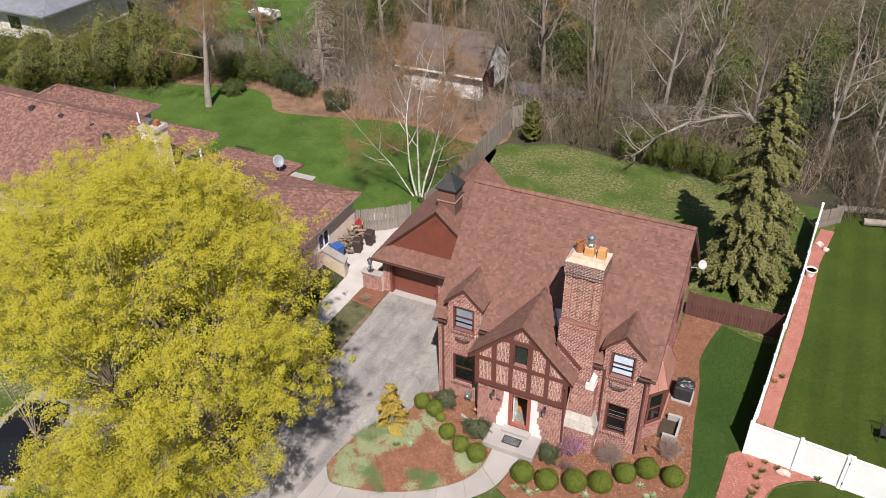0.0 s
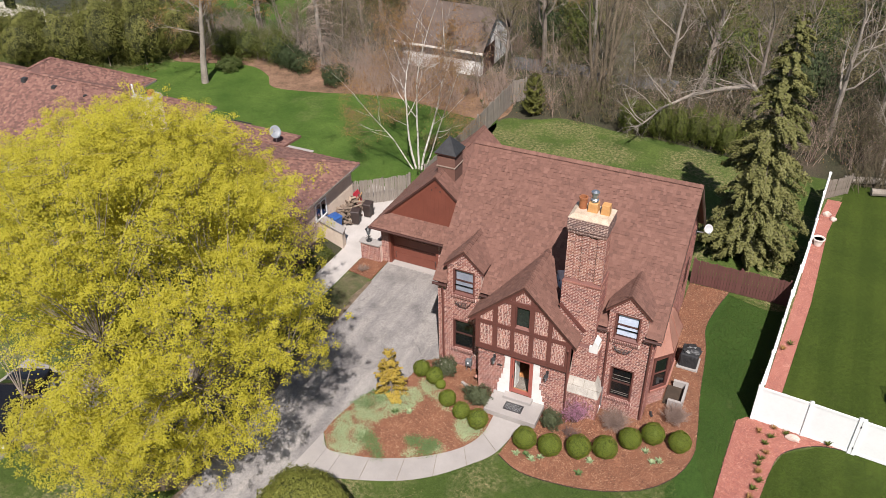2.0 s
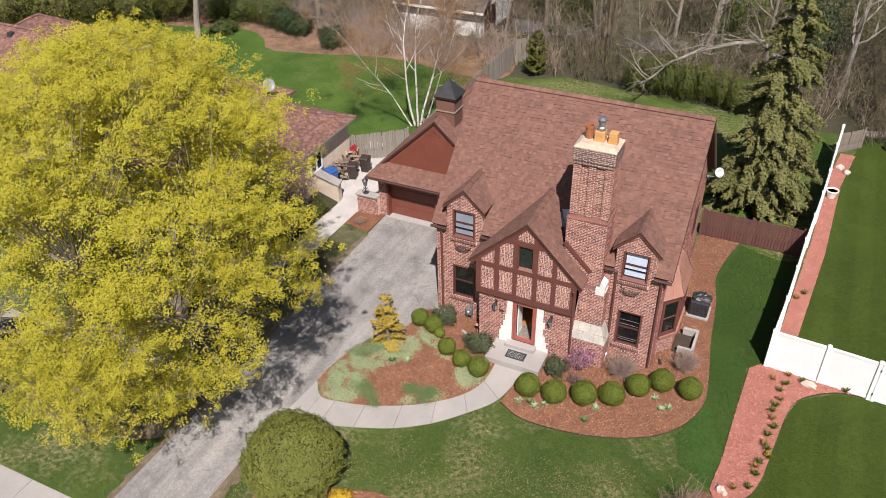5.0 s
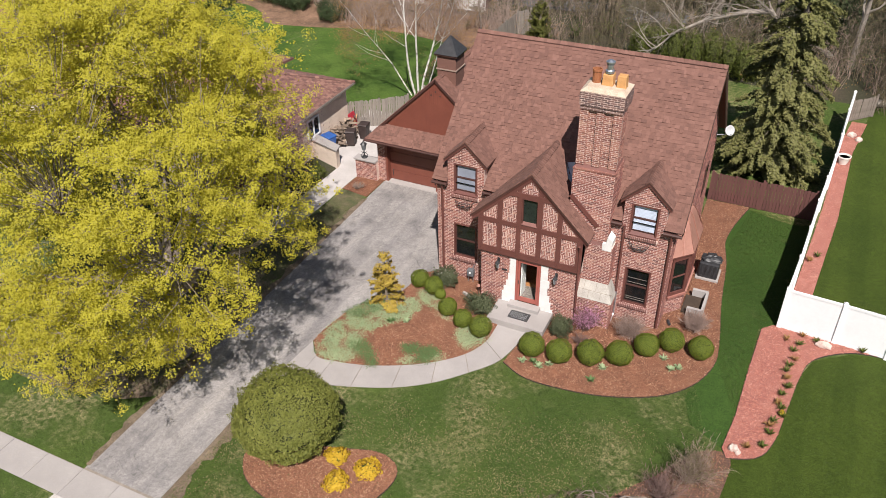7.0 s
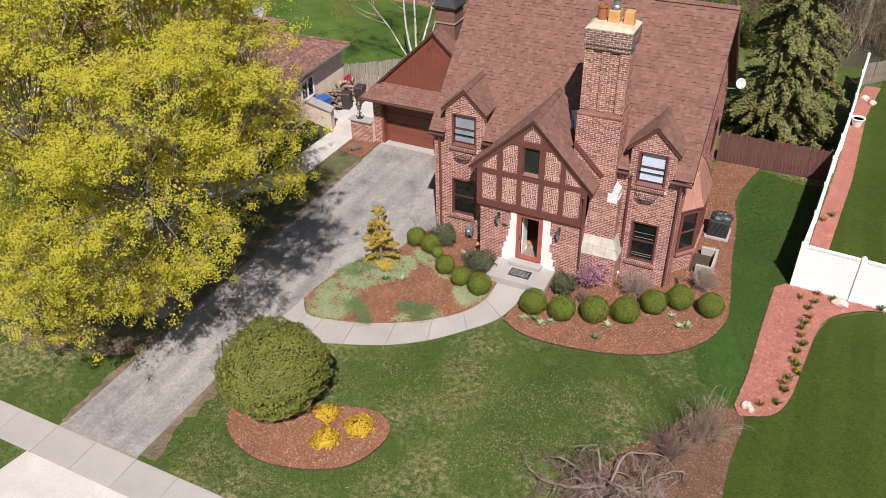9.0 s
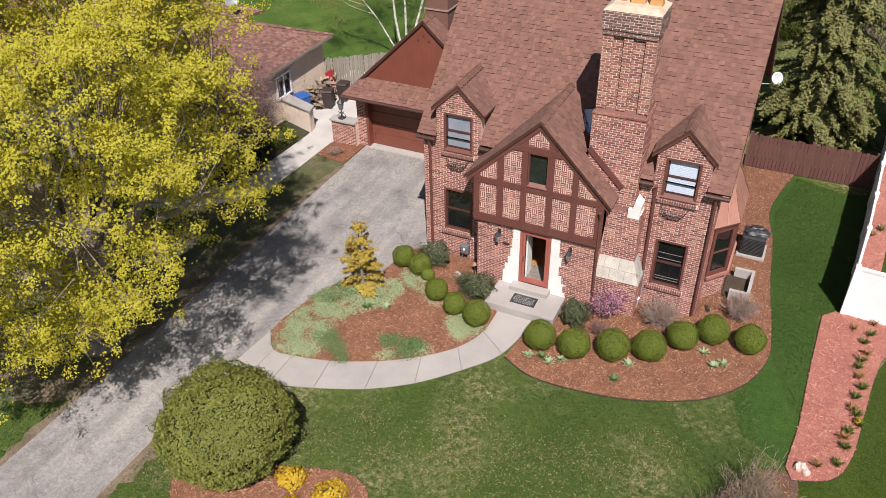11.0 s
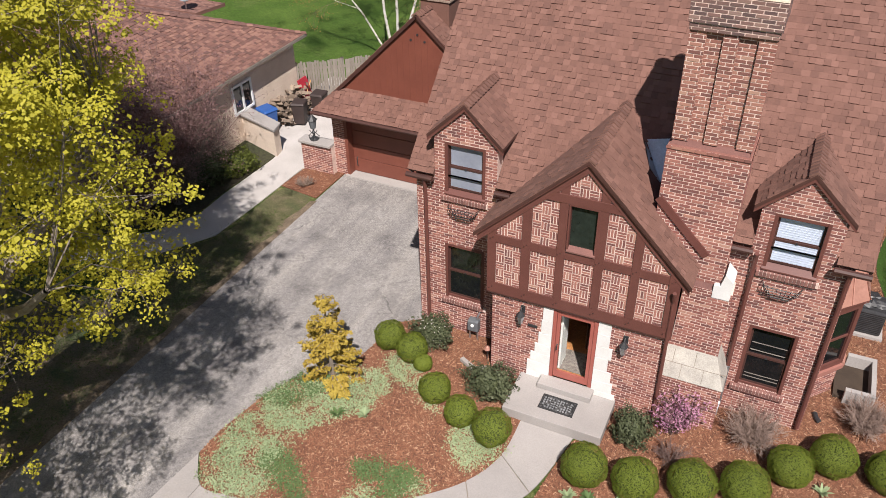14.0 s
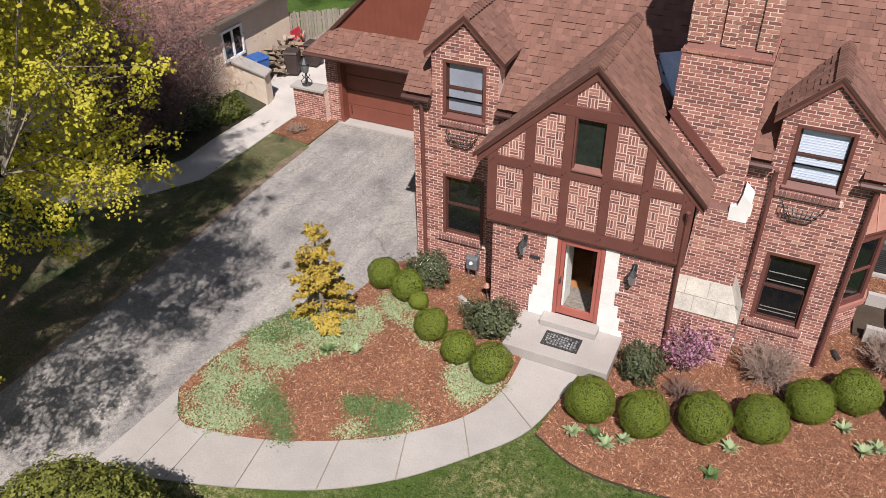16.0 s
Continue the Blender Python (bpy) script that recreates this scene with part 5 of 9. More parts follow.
solid("porch_step", B().box(-5.4, -3.18, -2.2, VY, 0.0, 0.28), CONCRETE, "grey concrete entrance slab before the door", "step", bevel=0.012)
solid("door_threshold", B().box(-4.9, -3.68, -1.34, VY, 0.28, 0.43), CONCRETE, "pale stone threshold step under the red door", "step", bevel=0.012)
matt = thing("doormat", "black rubber doormat with pale worn pattern", "doormat", at=(-4.29, -1.68, 0.28))
part("mat_base", B().box(-0.39, 0.39, -0.22, 0.22, 0, 0.014), MAT_RUBBER, matt)
part("mat_rim", B().box(-0.39, 0.39, -0.22, -0.19, 0.014, 0.02).box(-0.39, 0.39, 0.19, 0.22, 0.014, 0.02).box(-0.39, -0.36, -0.19, 0.19, 0.014, 0.02).box(0.36, 0.39, -0.19, 0.19, 0.014, 0.02), BLACK_METAL, matt)

PALE_RUBBER = surface("pale_rubber", [(0.3, (0.12, 0.125, 0.13)), (0.7, (0.30, 0.31, 0.32))], 9, 40, 0.7, 0.2)
for i in range(11):
    for j in range(5):
        if (i * 7 + j * 3) % 5:
            part("mat_stud", B().box(-0.33 + i * 0.06, -0.295 + i * 0.06, -0.165 + j * 0.068, -0.125 + j * 0.068, 0.014, 0.018), PALE_RUBBER, matt)
# downspouts
for x, z0 in ((-8.2, 0.15), (-6.32, 0.2), (-1.12, 1.35), (0.52, 0.15)):
    dsp = part("downspout", B().tube([(x, EAVE_Y - 0.04, EAVE_Z - 0.13), (x, EAVE_Y, EAVE_Z - 0.25), (x, -0.08, EAVE_Z - 0.55), (x, -0.07, z0)], [0.045] * 4, 8), TRIM, house, "brown metal downspout")
part("downspout_boot", B().tube([(-1.12, -0.07, 1.35), (-1.12, -0.08, 0.3), (-1.14, -0.35, 0.1)], [0.05] * 3, 8), STEEL, house, "galvanised lower pipe")
part("downspout", B().tube([(-2.36, -1.2, 3.7), (-2.36, -1.1, 3.4), (-2.34, -1.04, 0.2)], [0.04] * 3, 8), TRIM, house)

# chimney
chim = part("chimney", B(), MORTAR, house)
b = B()
b.box(-2.42, -1.12, -0.78, 0.0, 0, 1.25)
part("stage", B().box(-2.9, -1.36, -0.48, 0.0, 1.25, 3.45), MORTAR, chim)
part("stage", B().box(-3.06, -1.60, -0.40, 0.75, 3.45, 6.35), MORTAR, chim)
part("chimney_shaft", B().box(-2.96, -1.68, -0.27, 0.66, 6.35, 9.12), MORTAR, chim)
chim.data = b.mesh("chimney", MORTAR)


def chim_box(x0, x1, y0, y1, z0, z1, seed):
    brick_face("bricks", chim, [rect(x0, x1, z0, z1)], [], (0, y0, 0), UX, UZ, CHIM_BRICK if z0 > 6 else BRICK, seed=seed)
    brick_face("bricks", chim, [rect(y0, y1, z0, z1)], [], (x1, 0, 0), (0, 1, 0), UZ, CHIM_BRICK if z0 > 6 else BRICK, seed=seed + 1)
    if z0 > 3:
        brick_face("bricks", chim, [rect(-y1, -y0, z0, z1)], [], (x0, 0, 0), (0, -1, 0), UZ, CHIM_BRICK if z0 > 6 else BRICK, seed=seed + 2)


chim_box(-2.42, -1.12, -0.78, 0.0, 0, 1.25, 51)
chim_box(-2.9, -1.36, -0.48, 0.0, 1.8, 3.45, 54)
chim_box(-3.06, -1.60, -0.40, 0.75, 3.45, 6.35, 57)
chim_box(-2.96, -1.68, -0.27, 0.66, 6.35, 9.12, 60)
for i, (a, c) in enumerate(((-3.02, -2.74), (-2.46, -2.22), (-1.90, -1.62))):
    part("pilaster", B().box(a, c, -0.33, -0.2, 6.46, 8.5), MORTAR, chim)
    brick_face("bricks", chim, [rect(a, c, 6.46, 8.5)], [], (0, -0.33, 0), UX, UZ, CHIM_BRICK, seed=70 + i)
    brick_face("bricks", chim, [rect(-0.33, -0.27, 6.46, 8.5)], [], (c, 0, 0), (0, 1, 0), UZ, CHIM_BRICK, seed=74 + i)
SOOT_BRICK = surface("sooty_brick", [(0.3, (0.105, 0.066, 0.062)), (0.7, (0.20, 0.115, 0.098))], 5, 60, 0.9, 0.4, 0.004, spread=0.3,
                     pieces=(0.6, [(0.0, (0.060, 0.042, 0.044)), (0.4, (0.12, 0.070, 0.064)), (0.8, (0.21, 0.115, 0.095)), (1.0, (0.30, 0.20, 0.165))]))
for k, (z0, z1, o) in enumerate(((8.5, 8.64, 0.03), (8.64, 9.12, 0.06))):
    part("corbel", B().box(-3.0 - o, -1.64 + o, -0.34 - o, 0.68 + o, z0, z1), MORTAR, chim)
    brick_face("bricks", chim, [rect(-3.0 - o, -1.64 + o, z0, z1)], [], (0, -0.34 - o, 0), UX, UZ, SOOT_BRICK, seed=80 + k)
    brick_face("bricks", chim, [rect(-0.34 - o, 0.68 + o, z0, z1)], [], (-1.64 + o, 0, 0), (0, 1, 0), UZ, SOOT_BRICK, seed=83 + k)
    brick_face("bricks", chim, [rect(-0.68 - o, 0.34 + o, z0, z1)], [], (-3.0 - o, 0, 0), (0, -1, 0), UZ, SOOT_BRICK, seed=86 + k)
part("weathering", B().frustum((-2.44, -1.09, -0.81, 0.0), (-2.44, -1.36, -0.49, 0.0), 1.22, 1.84), LIMESTONE, chim, "sloping limestone weathering", bevel=0.01)
for x0, x1, z0, z1 in ((-2.43, -1.10, 1.52, 1.532), (-2.0, -1.988, 1.26, 1.52), (-1.55, -1.538, 1.26, 1.52), (-2.2, -2.188, 1.532, 1.82), (-1.76, -1.748, 1.532, 1.82)):
    ya, yb = -0.81 + (z0 - 1.22) * 0.516, -0.81 + (z1 - 1.22) * 0.516
    part("stone_joint", B().slab([(x0, ya - 0.002, z0), (x1, ya - 0.002, z0), (x1, yb - 0.002, z1), (x0, yb - 0.002, z1)], (0, 0.02, 0)), JOINT, chim)
part("weathering", B().slab([(-1.74, -0.50, 3.30), (-1.40, -0.50, 3.30), (-1.38, -0.50, 3.74), (-1.56, -0.50, 3.92), (-1.62, -0.50, 3.62), (-1.74, -0.50, 3.60)], (0, 0.45, 0)), WHITE_STONE, chim, "white stone corner weathering", bevel=0.01)
part("shoulder", B().frustum((-2.9, -1.64, -0.487, -0.3), (-2.9, -1.64, -0.41, -0.3), 3.43, 3.56), SILL_BRICK, chim)
part("stack_ledge", B().frustum((-3.08, -1.58, -0.42, 0.77), (-3.05, -1.61, -0.39, 0.74), 6.30, 6.37), CHIM_BRICK, chim)
part("stack_ledge", B().frustum((-3.03, -1.63, -0.37, 0.72), (-2.98, -1.66, -0.29, 0.68), 6.37, 6.46), CHIM_BRICK, chim, "sloping brick ledge")
brick_face("bricks", chim, [rect(-3.08, -1.58, 6.2875, 6.36)], [], (0, -0.425, 0), UX, UZ, CHIM_BRICK, seed=66)
brick_face("bricks", chim, [rect(-0.42, 0.77, 6.2875, 6.36)], [], (-1.575, 0, 0), (0, 1, 0), UZ, CHIM_BRICK, seed=67)
part("cap", B().frustum((-3.07, -1.57, -0.42, 0.76), (-2.90, -1.74, -0.22, 0.58), 9.12, 9.24), CHIMNEY_CAP, chim, "pale mortar chimney cap", bevel=0.015)


def pot(x, y, r, h, m, n=14):
    p = part("chimney_pot", B().lathe((x, y, 9.2), [(r * 1.05, 0), (r, 0.06), (r * 0.96, h - 0.08), (r * 1.08, h - 0.07), (r * 1.08, h), (r * 0.8, h), (r * 0.75, h - 0.3)], n), m, chim)
    part("pot_opening", B().lathe((x, y, 9.2), [(r * 0.74, h - 0.14), (r * 0.74, h - 0.12)], n), BLACK_METAL, chim)
    return p


pot(-2.72, 0.25, 0.15, 0.48, TERRACOTTA)
part("chimney_pot", B().frustum((-2.50, -2.13, 0.02, 0.38), (-2.48, -2.15, 0.04, 0.36), 9.2, 9.60), BUFF_CLAY, chim, "square buff clay pot", bevel=0.02)
part("chimney_pot", B().frustum((-2.02, -1.70, 0.02, 0.34), (-2.00, -1.72, 0.04, 0.32), 9.2, 9.62), BUFF_CLAY, chim, "square buff clay pot", bevel=0.02)
cowl = part("flue_cowl", B().lathe((-2.31, 0.21, 9.62), [(0.15, 0), (0.15, 0.08), (0.11, 0.12), (0.11, 0.3)], 14), STEEL, chim, "steel flue cowl")
part("cowl_cap", B().lathe((-2.31, 0.21, 9.96), [(0.15, 0), (0.15, 0.04), (0.05, 0.10)], 14), STEEL, cowl)
part("cowl_mesh", B().lathe((-2.31, 0.21, 9.9), [(0.13, 0), (0.13, 0.08)], 14), GREY_PLASTIC, cowl)

# bay window on the side, with a copper roof
bay = part("bay_window", B(), MORTAR, house)
BAYP = [(X1, 0.95), (1.10, 1.55), (1.10, 3.2), (X1, 3.85)]
bay.data = B().sheet(BAYP, 0, 0.85).mesh("bay_window", MORTAR)
for i in range(3):
    p, q = Vector((*BAYP[i], 0)), Vector((*BAYP[i + 1], 0))
    u = (q - p).normalized()
    n = Vector((u.y, -u.x, 0))
    L = (q - p).length
    brick_face("bricks", bay, [rect(0, L, 0, 0.8)], [], tuple(p), u, UZ, BRICK, seed=90 + i)
    m = max(1, round(L / 0.85))
    for k in range(m):
        a, c = p + u * (L * k / m), p + u * (L * (k + 1) / m)
        zz = lambda z: Vector((0, 0, z))
        part("frame", B().beam(a + u * 0.05 + zz(0.9), a + u * 0.05 + zz(2.72), 0.1, 0.1, u).beam(c - u * 0.05 + zz(0.9), c - u * 0.05 + zz(2.72), 0.1, 0.1, u)
             .beam(a + u * 0.1 + zz(0.98), c - u * 0.1 + zz(0.98), 0.1, 0.14).beam(a + u * 0.1 + zz(2.6), c - u * 0.1 + zz(2.6), 0.1, 0.22).beam(a + u * 0.1 + zz(1.75), c - u * 0.1 + zz(1.75), 0.06, 0.05), TRIM, bay)
        part("pane", B().slab([a + u * 0.1 + zz(1.05), c - u * 0.1 + zz(1.05), c - u * 0.1 + zz(2.5), a + u * 0.1 + zz(2.5)], -n * 0.02), GLASS, bay)
    part("brick_sill", B().beam(p + n * 0.03 + Vector((0, 0, 0.86)), q + n * 0.03 + Vector((0, 0, 0.86)), 0.16, 0.1), BRICK, bay)
b = B()
TOPP = [(X1, 1.75), (X1 + 0.12, 1.95), (X1 + 0.12, 2.85), (X1, 3.05)]
LOWP = [(X1, 0.82), (1.22, 1.48), (1.22, 3.27), (X1, 3.98)]
rows, N = [], 6
for k in range(N + 1):
    t = k / N
    w = 1 - (1 - t) ** 1.7
    rows.append([(lx + (tx - lx) * t ** 0.75, ly + (ty - ly) * t ** 0.9, 2.74 + 1.15 * w) for (lx, ly), (tx, ty) in zip(LOWP, TOPP)])
b.add([p for r in rows for p in r], [(k * 4 + i, k * 4 + i + 1, k * 4 + 5 + i, k * 4 + 4 + i) for k in range(N) for i in range(3)] + [tuple(range(N * 4, N * 4 + 4))])
part("copper_roof", b, COPPER, bay, "dull pink copper standing-seam roof")
for i in range(3):
    m = 2 if i == 1 else 2
    for k in range(m + 1):
        f = k / m
        part("seam", B().tube([tuple(r[i][j] + (r[i + 1][j] - r[i][j]) * f + (0.012 if j == 2 else 0.01 if j == 0 else 0) for j in range(3)) for r in rows], [0.014] * (N + 1), 4), COPPER, bay)
part("bay_eave", B().sheet(LOWP, 2.68, 2.74), TRIM, bay)
dish = thing("satellite_dish", "white satellite dish on a bent arm on the wall", "satellite dish", at=(X1, 8.1, 4.35))
part("bracket", B().box(0.0, 0.04, -0.08, 0.08, -0.12, 0.12), BLACK_METAL, dish)
part("arm", B().tube([(0.02, 0, 0), (0.35, 0.0, 0.05), (0.45, 0, 0.25)], [0.022] * 3, 6), STEEL, dish)


def dish_bowl(r, c, d, parent, m):
    b, d = B(), Vector(d).normalized()
    s = d.cross(Vector((0, 0, 1))).normalized()
    t = s.cross(d)
    c, vs, fs = Vector(c), [], []
    for i in range(5):
        q = i / 4
        for k in range(18):
            a = 2 * math.pi * k / 18
            vs.append(c + (s * math.cos(a) * 0.9 + t * math.sin(a)) * r * q + d * (0.22 * r * q * q))
    for i in range(4):
        for k in range(18):
            fs.append((i * 18 + k, i * 18 + (k + 1) % 18, i * 18 + 18 + (k + 1) % 18, i * 18 + 18 + k))
    ob = part("bowl", b.add(vs, fs), m, parent, smooth=True)
    md = ob.modifiers.new("thickness", "SOLIDIFY")
    md.thickness = 0.012
    part("feed_arm", B().tube([c - t * r, c - t * r * 0.9 + d * r * 0.95], [0.012, 0.012], 5), STEEL, parent)
    part("feed_horn", B().tube([c - t * r * 0.9 + d * r * 0.9, c - t * r * 0.86 + d * r * 1.08], [0.035, 0.045], 8), GREY_PLASTIC, parent)


dish_bowl(0.21, (0.5, 0.0, 0.28), (0.3, -0.85, 0.45), dish, surface("pale_grey_dish", [(0.3, (0.36, 0.37, 0.38)), (0.7, (0.44, 0.45, 0.46))], 3, 30, 0.5, 0.05, spread=0.05))
vent = part("side_window", B().box(X1 + 0.005, X1 + 0.03, 6.5, 7.3, 2.2, 3.5), DARK_TRIM, house)
part("pane", B().box(X1 + 0.03, X1 + 0.036, 6.58, 7.22, 2.28, 3.42), GLASS, vent)

# garage wing
GW0, GF = -14.4, 5.6
GRX, GRZ = -11.2, 5.80
GEX, GEZ = -14.68, 2.50
garage = part("garage_wing", B(), MORTAR, house)
b = B()
b.box(GW0, -13.95, GF, GF + 0.3, 0, 2.6).box(-11.2, X0, GF, GF + 0.3, 0, 2.6).box(-13.95, -11.2, GF, GF + 0.3, 2.12, 2.6)
b.box(GW0, GW0 + 0.3, GF + 0.3, 11.3, 0, 2.6).box(GW0, X0, 11.0, 11.3, 0, 2.6)
garage.data = b.mesh("garage_wing", MORTAR)
brick_face("bricks", garage, [rect(GW0, -13.95, 0, 2.6), rect(-11.2, X0, 0, 2.6)], [], (0, GF, 0), UX, UZ, BRICK, seed=101)
brick_face("bricks", garage, [rect(-11.3, -GF, 0, 2.6)], [], (GW0, 0, 0), (0, -1, 0), UZ, BRICK, seed=102)
gd = part("garage_door", B().box(-13.86, -11.29, GF + 0.30, GF + 0.34, 0.06, 2.1), SIDING, house, "brown panelled overhead garage door")
for r in range(4):
    z = 0.07 + r * 0.505
    part("panel", B().box(-13.86, -11.29, GF + 0.272, GF + 0.302, z, z + 0.49), SIDING, gd, bevel=0.012)
part("door_frame", B().box(-13.97, -13.86, GF - 0.02, GF + 0.34, 0, 2.12).box(-11.29, -11.18, GF - 0.02, GF + 0.34, 0, 2.12).box(-13.86, -11.29, GF - 0.02, GF + 0.34, 2.1, 2.2), SIDING, gd)
part("sill_strip", B().box(-14.0, -11.1, GF - 0.12, GF + 0.34, 0.0, 0.055), CONCRETE, house, "pale concrete garage sill")
for x in (-13.72, -11.45):
    part("handle", B().tube([(x, GF + 0.28, 0.28), (x, GF + 0.23, 0.31), (x, GF + 0.23, 0.58), (x, GF + 0.28, 0.61)], [0.014] * 4, 6), BLACK_METAL, gd)
wood = ccw([(-14.12, 3.0), (X0, 3.0), (X0, 3.3), (GRX, GRZ - 0.07)])
wg = part("wooden_gable", B().slab([(x, GF, z) for x, z in wood], (0, 0.12, 0)), SIDING, house, "plain brown wooden gable above garage")
for i in range(28):
    x = -14.1 + i * 0.2
    p = clip(rect(x, x + 0.197, 3.0, 6), wood)
    if len(p) > 2 and area2(p) > 0.01:
        part("board", B().slab([(k, GF - 0.010, z) for k, z in p], (0, 0.012, 0)), SIDING, wg)
hol = B()
for x, z in ((-11.42, 5.02), (-11.2, 5.2), (-10.98, 5.02)):
    hol.tube([(x, GF - 0.013, z), (x, GF - 0.03, z)], [0.035, 0.035], 8)
part("vent_holes", hol, BLACK_METAL, wg)
garage_roof = part("garage_roof", B(), DARK_TRIM, house)
deck = B()
GB = 11.5
vl = Vector((GRX - GEX, 0, GRZ - GEZ))
LL = vl.length
vl.normalize()
o, u = Vector((GEX, 0, GEZ)), Vector((0, -1, 0))
VF = GF - 0.07
# the left slope: its lower front corner runs forward into the pent roof
sb = 0.62 / vl.z
reg1, reg2 = [(-GB, 0), (-5.05, 0), (-VF, sb), (-GB, sb)], [(-GB, sb), (-VF, sb), (-VF, LL), (-GB, LL)]
n = u.cross(vl)
for r in (reg1, reg2):
    deck.slab([o + u * x + vl * s - n * 0.1 for x, s in r], n * 0.1)
part("shingles", shingle_pieces([reg1, reg2], o, u, vl, random.Random(121)), SHINGLE, garage_roof, kind="stuff")
vr = Vector((GRX - X0, 0, GRZ - 3.3))
LR = vr.length
vr.normalize()
o2, u2 = Vector((X0, 0, 3.3)), Vector((0, 1, 0))
reg = [(VF, 0), (GB, 0), (GB, LR), (VF, LR)]
n = u2.cross(vr)
deck.slab([o2 + u2 * x + vr * s - n * 0.1 for x, s in reg], n * 0.1)
deck.slab([(X0, 8.6, 3.2), (-6.4, 8.6, 1.5), (-6.4, GB, 1.5), (X0, GB, 3.2)], (0, 0, 0.1))
part("shingles", shingle_pieces([reg], o2, u2, vr, random.Random(122)), SHINGLE, garage_roof, kind="stuff")
vp = Vector((0, 5.60 - 4.95, 3.14 - GEZ))
LP = vp.length
vp.normalize()
reg = [(GEX, 0), (X0 + 0.1, 0), (X0 + 0.1, LP), (-14.02, LP)]
o3 = Vector((0, 4.95, GEZ))
n = Vector(UX).cross(vp)
deck.slab([o3 + Vector(UX) * x + vp * s - n * 0.1 for x, s in reg], n * 0.1)
part("shingles", shingle_pieces([reg], o3, UX, vp, random.Random(123)), SHINGLE, garage_roof, kind="stuff")
garage_roof.data = deck.mesh("garage_roof", DARK_TRIM)
b = B()
ridge_caps(b, (GRX, VF, GRZ + 0.01), (GRX, GB, GRZ + 0.01), random.Random(6))
part("ridge_capping", b, SHINGLE, garage_roof, kind="stuff")
for a, c in (((-14.05, VF - 0.016, 3.02), (GRX, VF - 0.016, GRZ - 0.06)), ((GRX, VF - 0.016, GRZ - 0.06), (X0, VF - 0.016, 3.24))):
    part("bargeboard", B().beam(a, c, 0.03, 0.09), DARK_TRIM, garage_roof)
part("gutter", B().tube([(GEX, 4.9, GEZ - 0.05), (X0, 4.9, GEZ - 0.05)], [0.06, 0.06], 8), DARK_TRIM, garage_roof)
part("eave_soffit", B().box(GW0, X0, 5.0, GF, GEZ - 0.12, GEZ - 0.05).box(GEX + 0.03, GW0, 5.0, GB, GEZ - 0.12, GEZ - 0.05), DARK_TRIM, garage_roof)
cup = part("cupola", B().box(-11.46, -10.56, 6.35, 7.25, 5.1, 6.62), SHINGLE, house, "square shingled cupola with black metal roof")
part("cupola_band", B().box(-11.5, -10.52, 6.31, 7.29, 5.95, 6.0), DRY_TWIG, cup)
part("cupola_eave", B().box(-11.55, -10.47, 6.26, 7.34, 6.6, 6.68), DARK_TRIM, cup)
part("cupola_cap", B().add([(-11.58, 6.23, 6.68), (-10.44, 6.23, 6.68), (-10.44, 7.37, 6.68), (-11.58, 7.37, 6.68), (-11.01, 6.8, 7.42)], [(0, 1, 4), (1, 2, 4), (2, 3, 4), (3, 0, 4), (0, 3, 2, 1)]), BLACK_METAL, cup)
# low brick wall with a lantern
low = thing("low_brick_wall", "low red brick wall with stone cap beside the garage", "wall", at=(0, 0, 0))
part("core", B().box(-15.55, GW0, 5.38, 5.7, 0, 1.02), MORTAR, low)
brick_face("bricks", low, [rect(-15.55, GW0, 0, 1.02)], [], (0, 5.38, 0), UX, UZ, BRICK, seed=131)
brick_face("bricks", low, [rect(-5.7, -5.38, 0, 1.02)], [], (-15.55, 0, 0), (0, -1, 0), UZ, BRICK, seed=132)
part("cap_stone", B().box(-15.62, GW0, 5.3, 5.78, 1.02, 1.11), CONCRETE, low, bevel=0.012)
lan = thing("post_lantern", "ornate black iron lantern standing on the low wall", "lantern", at=(-15.12, 5.54, 1.11))
part("base", B().lathe((0, 0, 0), [(0.14, 0), (0.15, 0.03), (0.06, 0.08), (0.03, 0.2), (0.07, 0.26), (0.03, 0.32), (0.02, 0.42)], 10), BLACK_METAL, lan)
for k in range(4):
    a = k * math.pi / 2 + 0.4
    part("scroll", B().tube([(0.14 * math.cos(a), 0.14 * math.sin(a), 0.02), (0.17 * math.cos(a), 0.17 * math.sin(a), 0.14), (0.07 * math.cos(a), 0.07 * math.sin(a), 0.24), (0.12 * math.cos(a), 0.12 * math.sin(a), 0.34)], [0.014] * 4, 5), BLACK_METAL, lan)
part("glass", B().lathe((0, 0, 0.42), [(0.09, 0), (0.14, 0.3)], 8), GREY_PLASTIC, lan)
part("cap", B().lathe((0, 0, 0.72), [(0.17, 0), (0.09, 0.08), (0.03, 0.16), (0.01, 0.22)], 8), BLACK_METAL, lan)

# ---- fences ----
white_fence = thing("white_fence", "solid white vinyl privacy fence with flat caps", "fence")


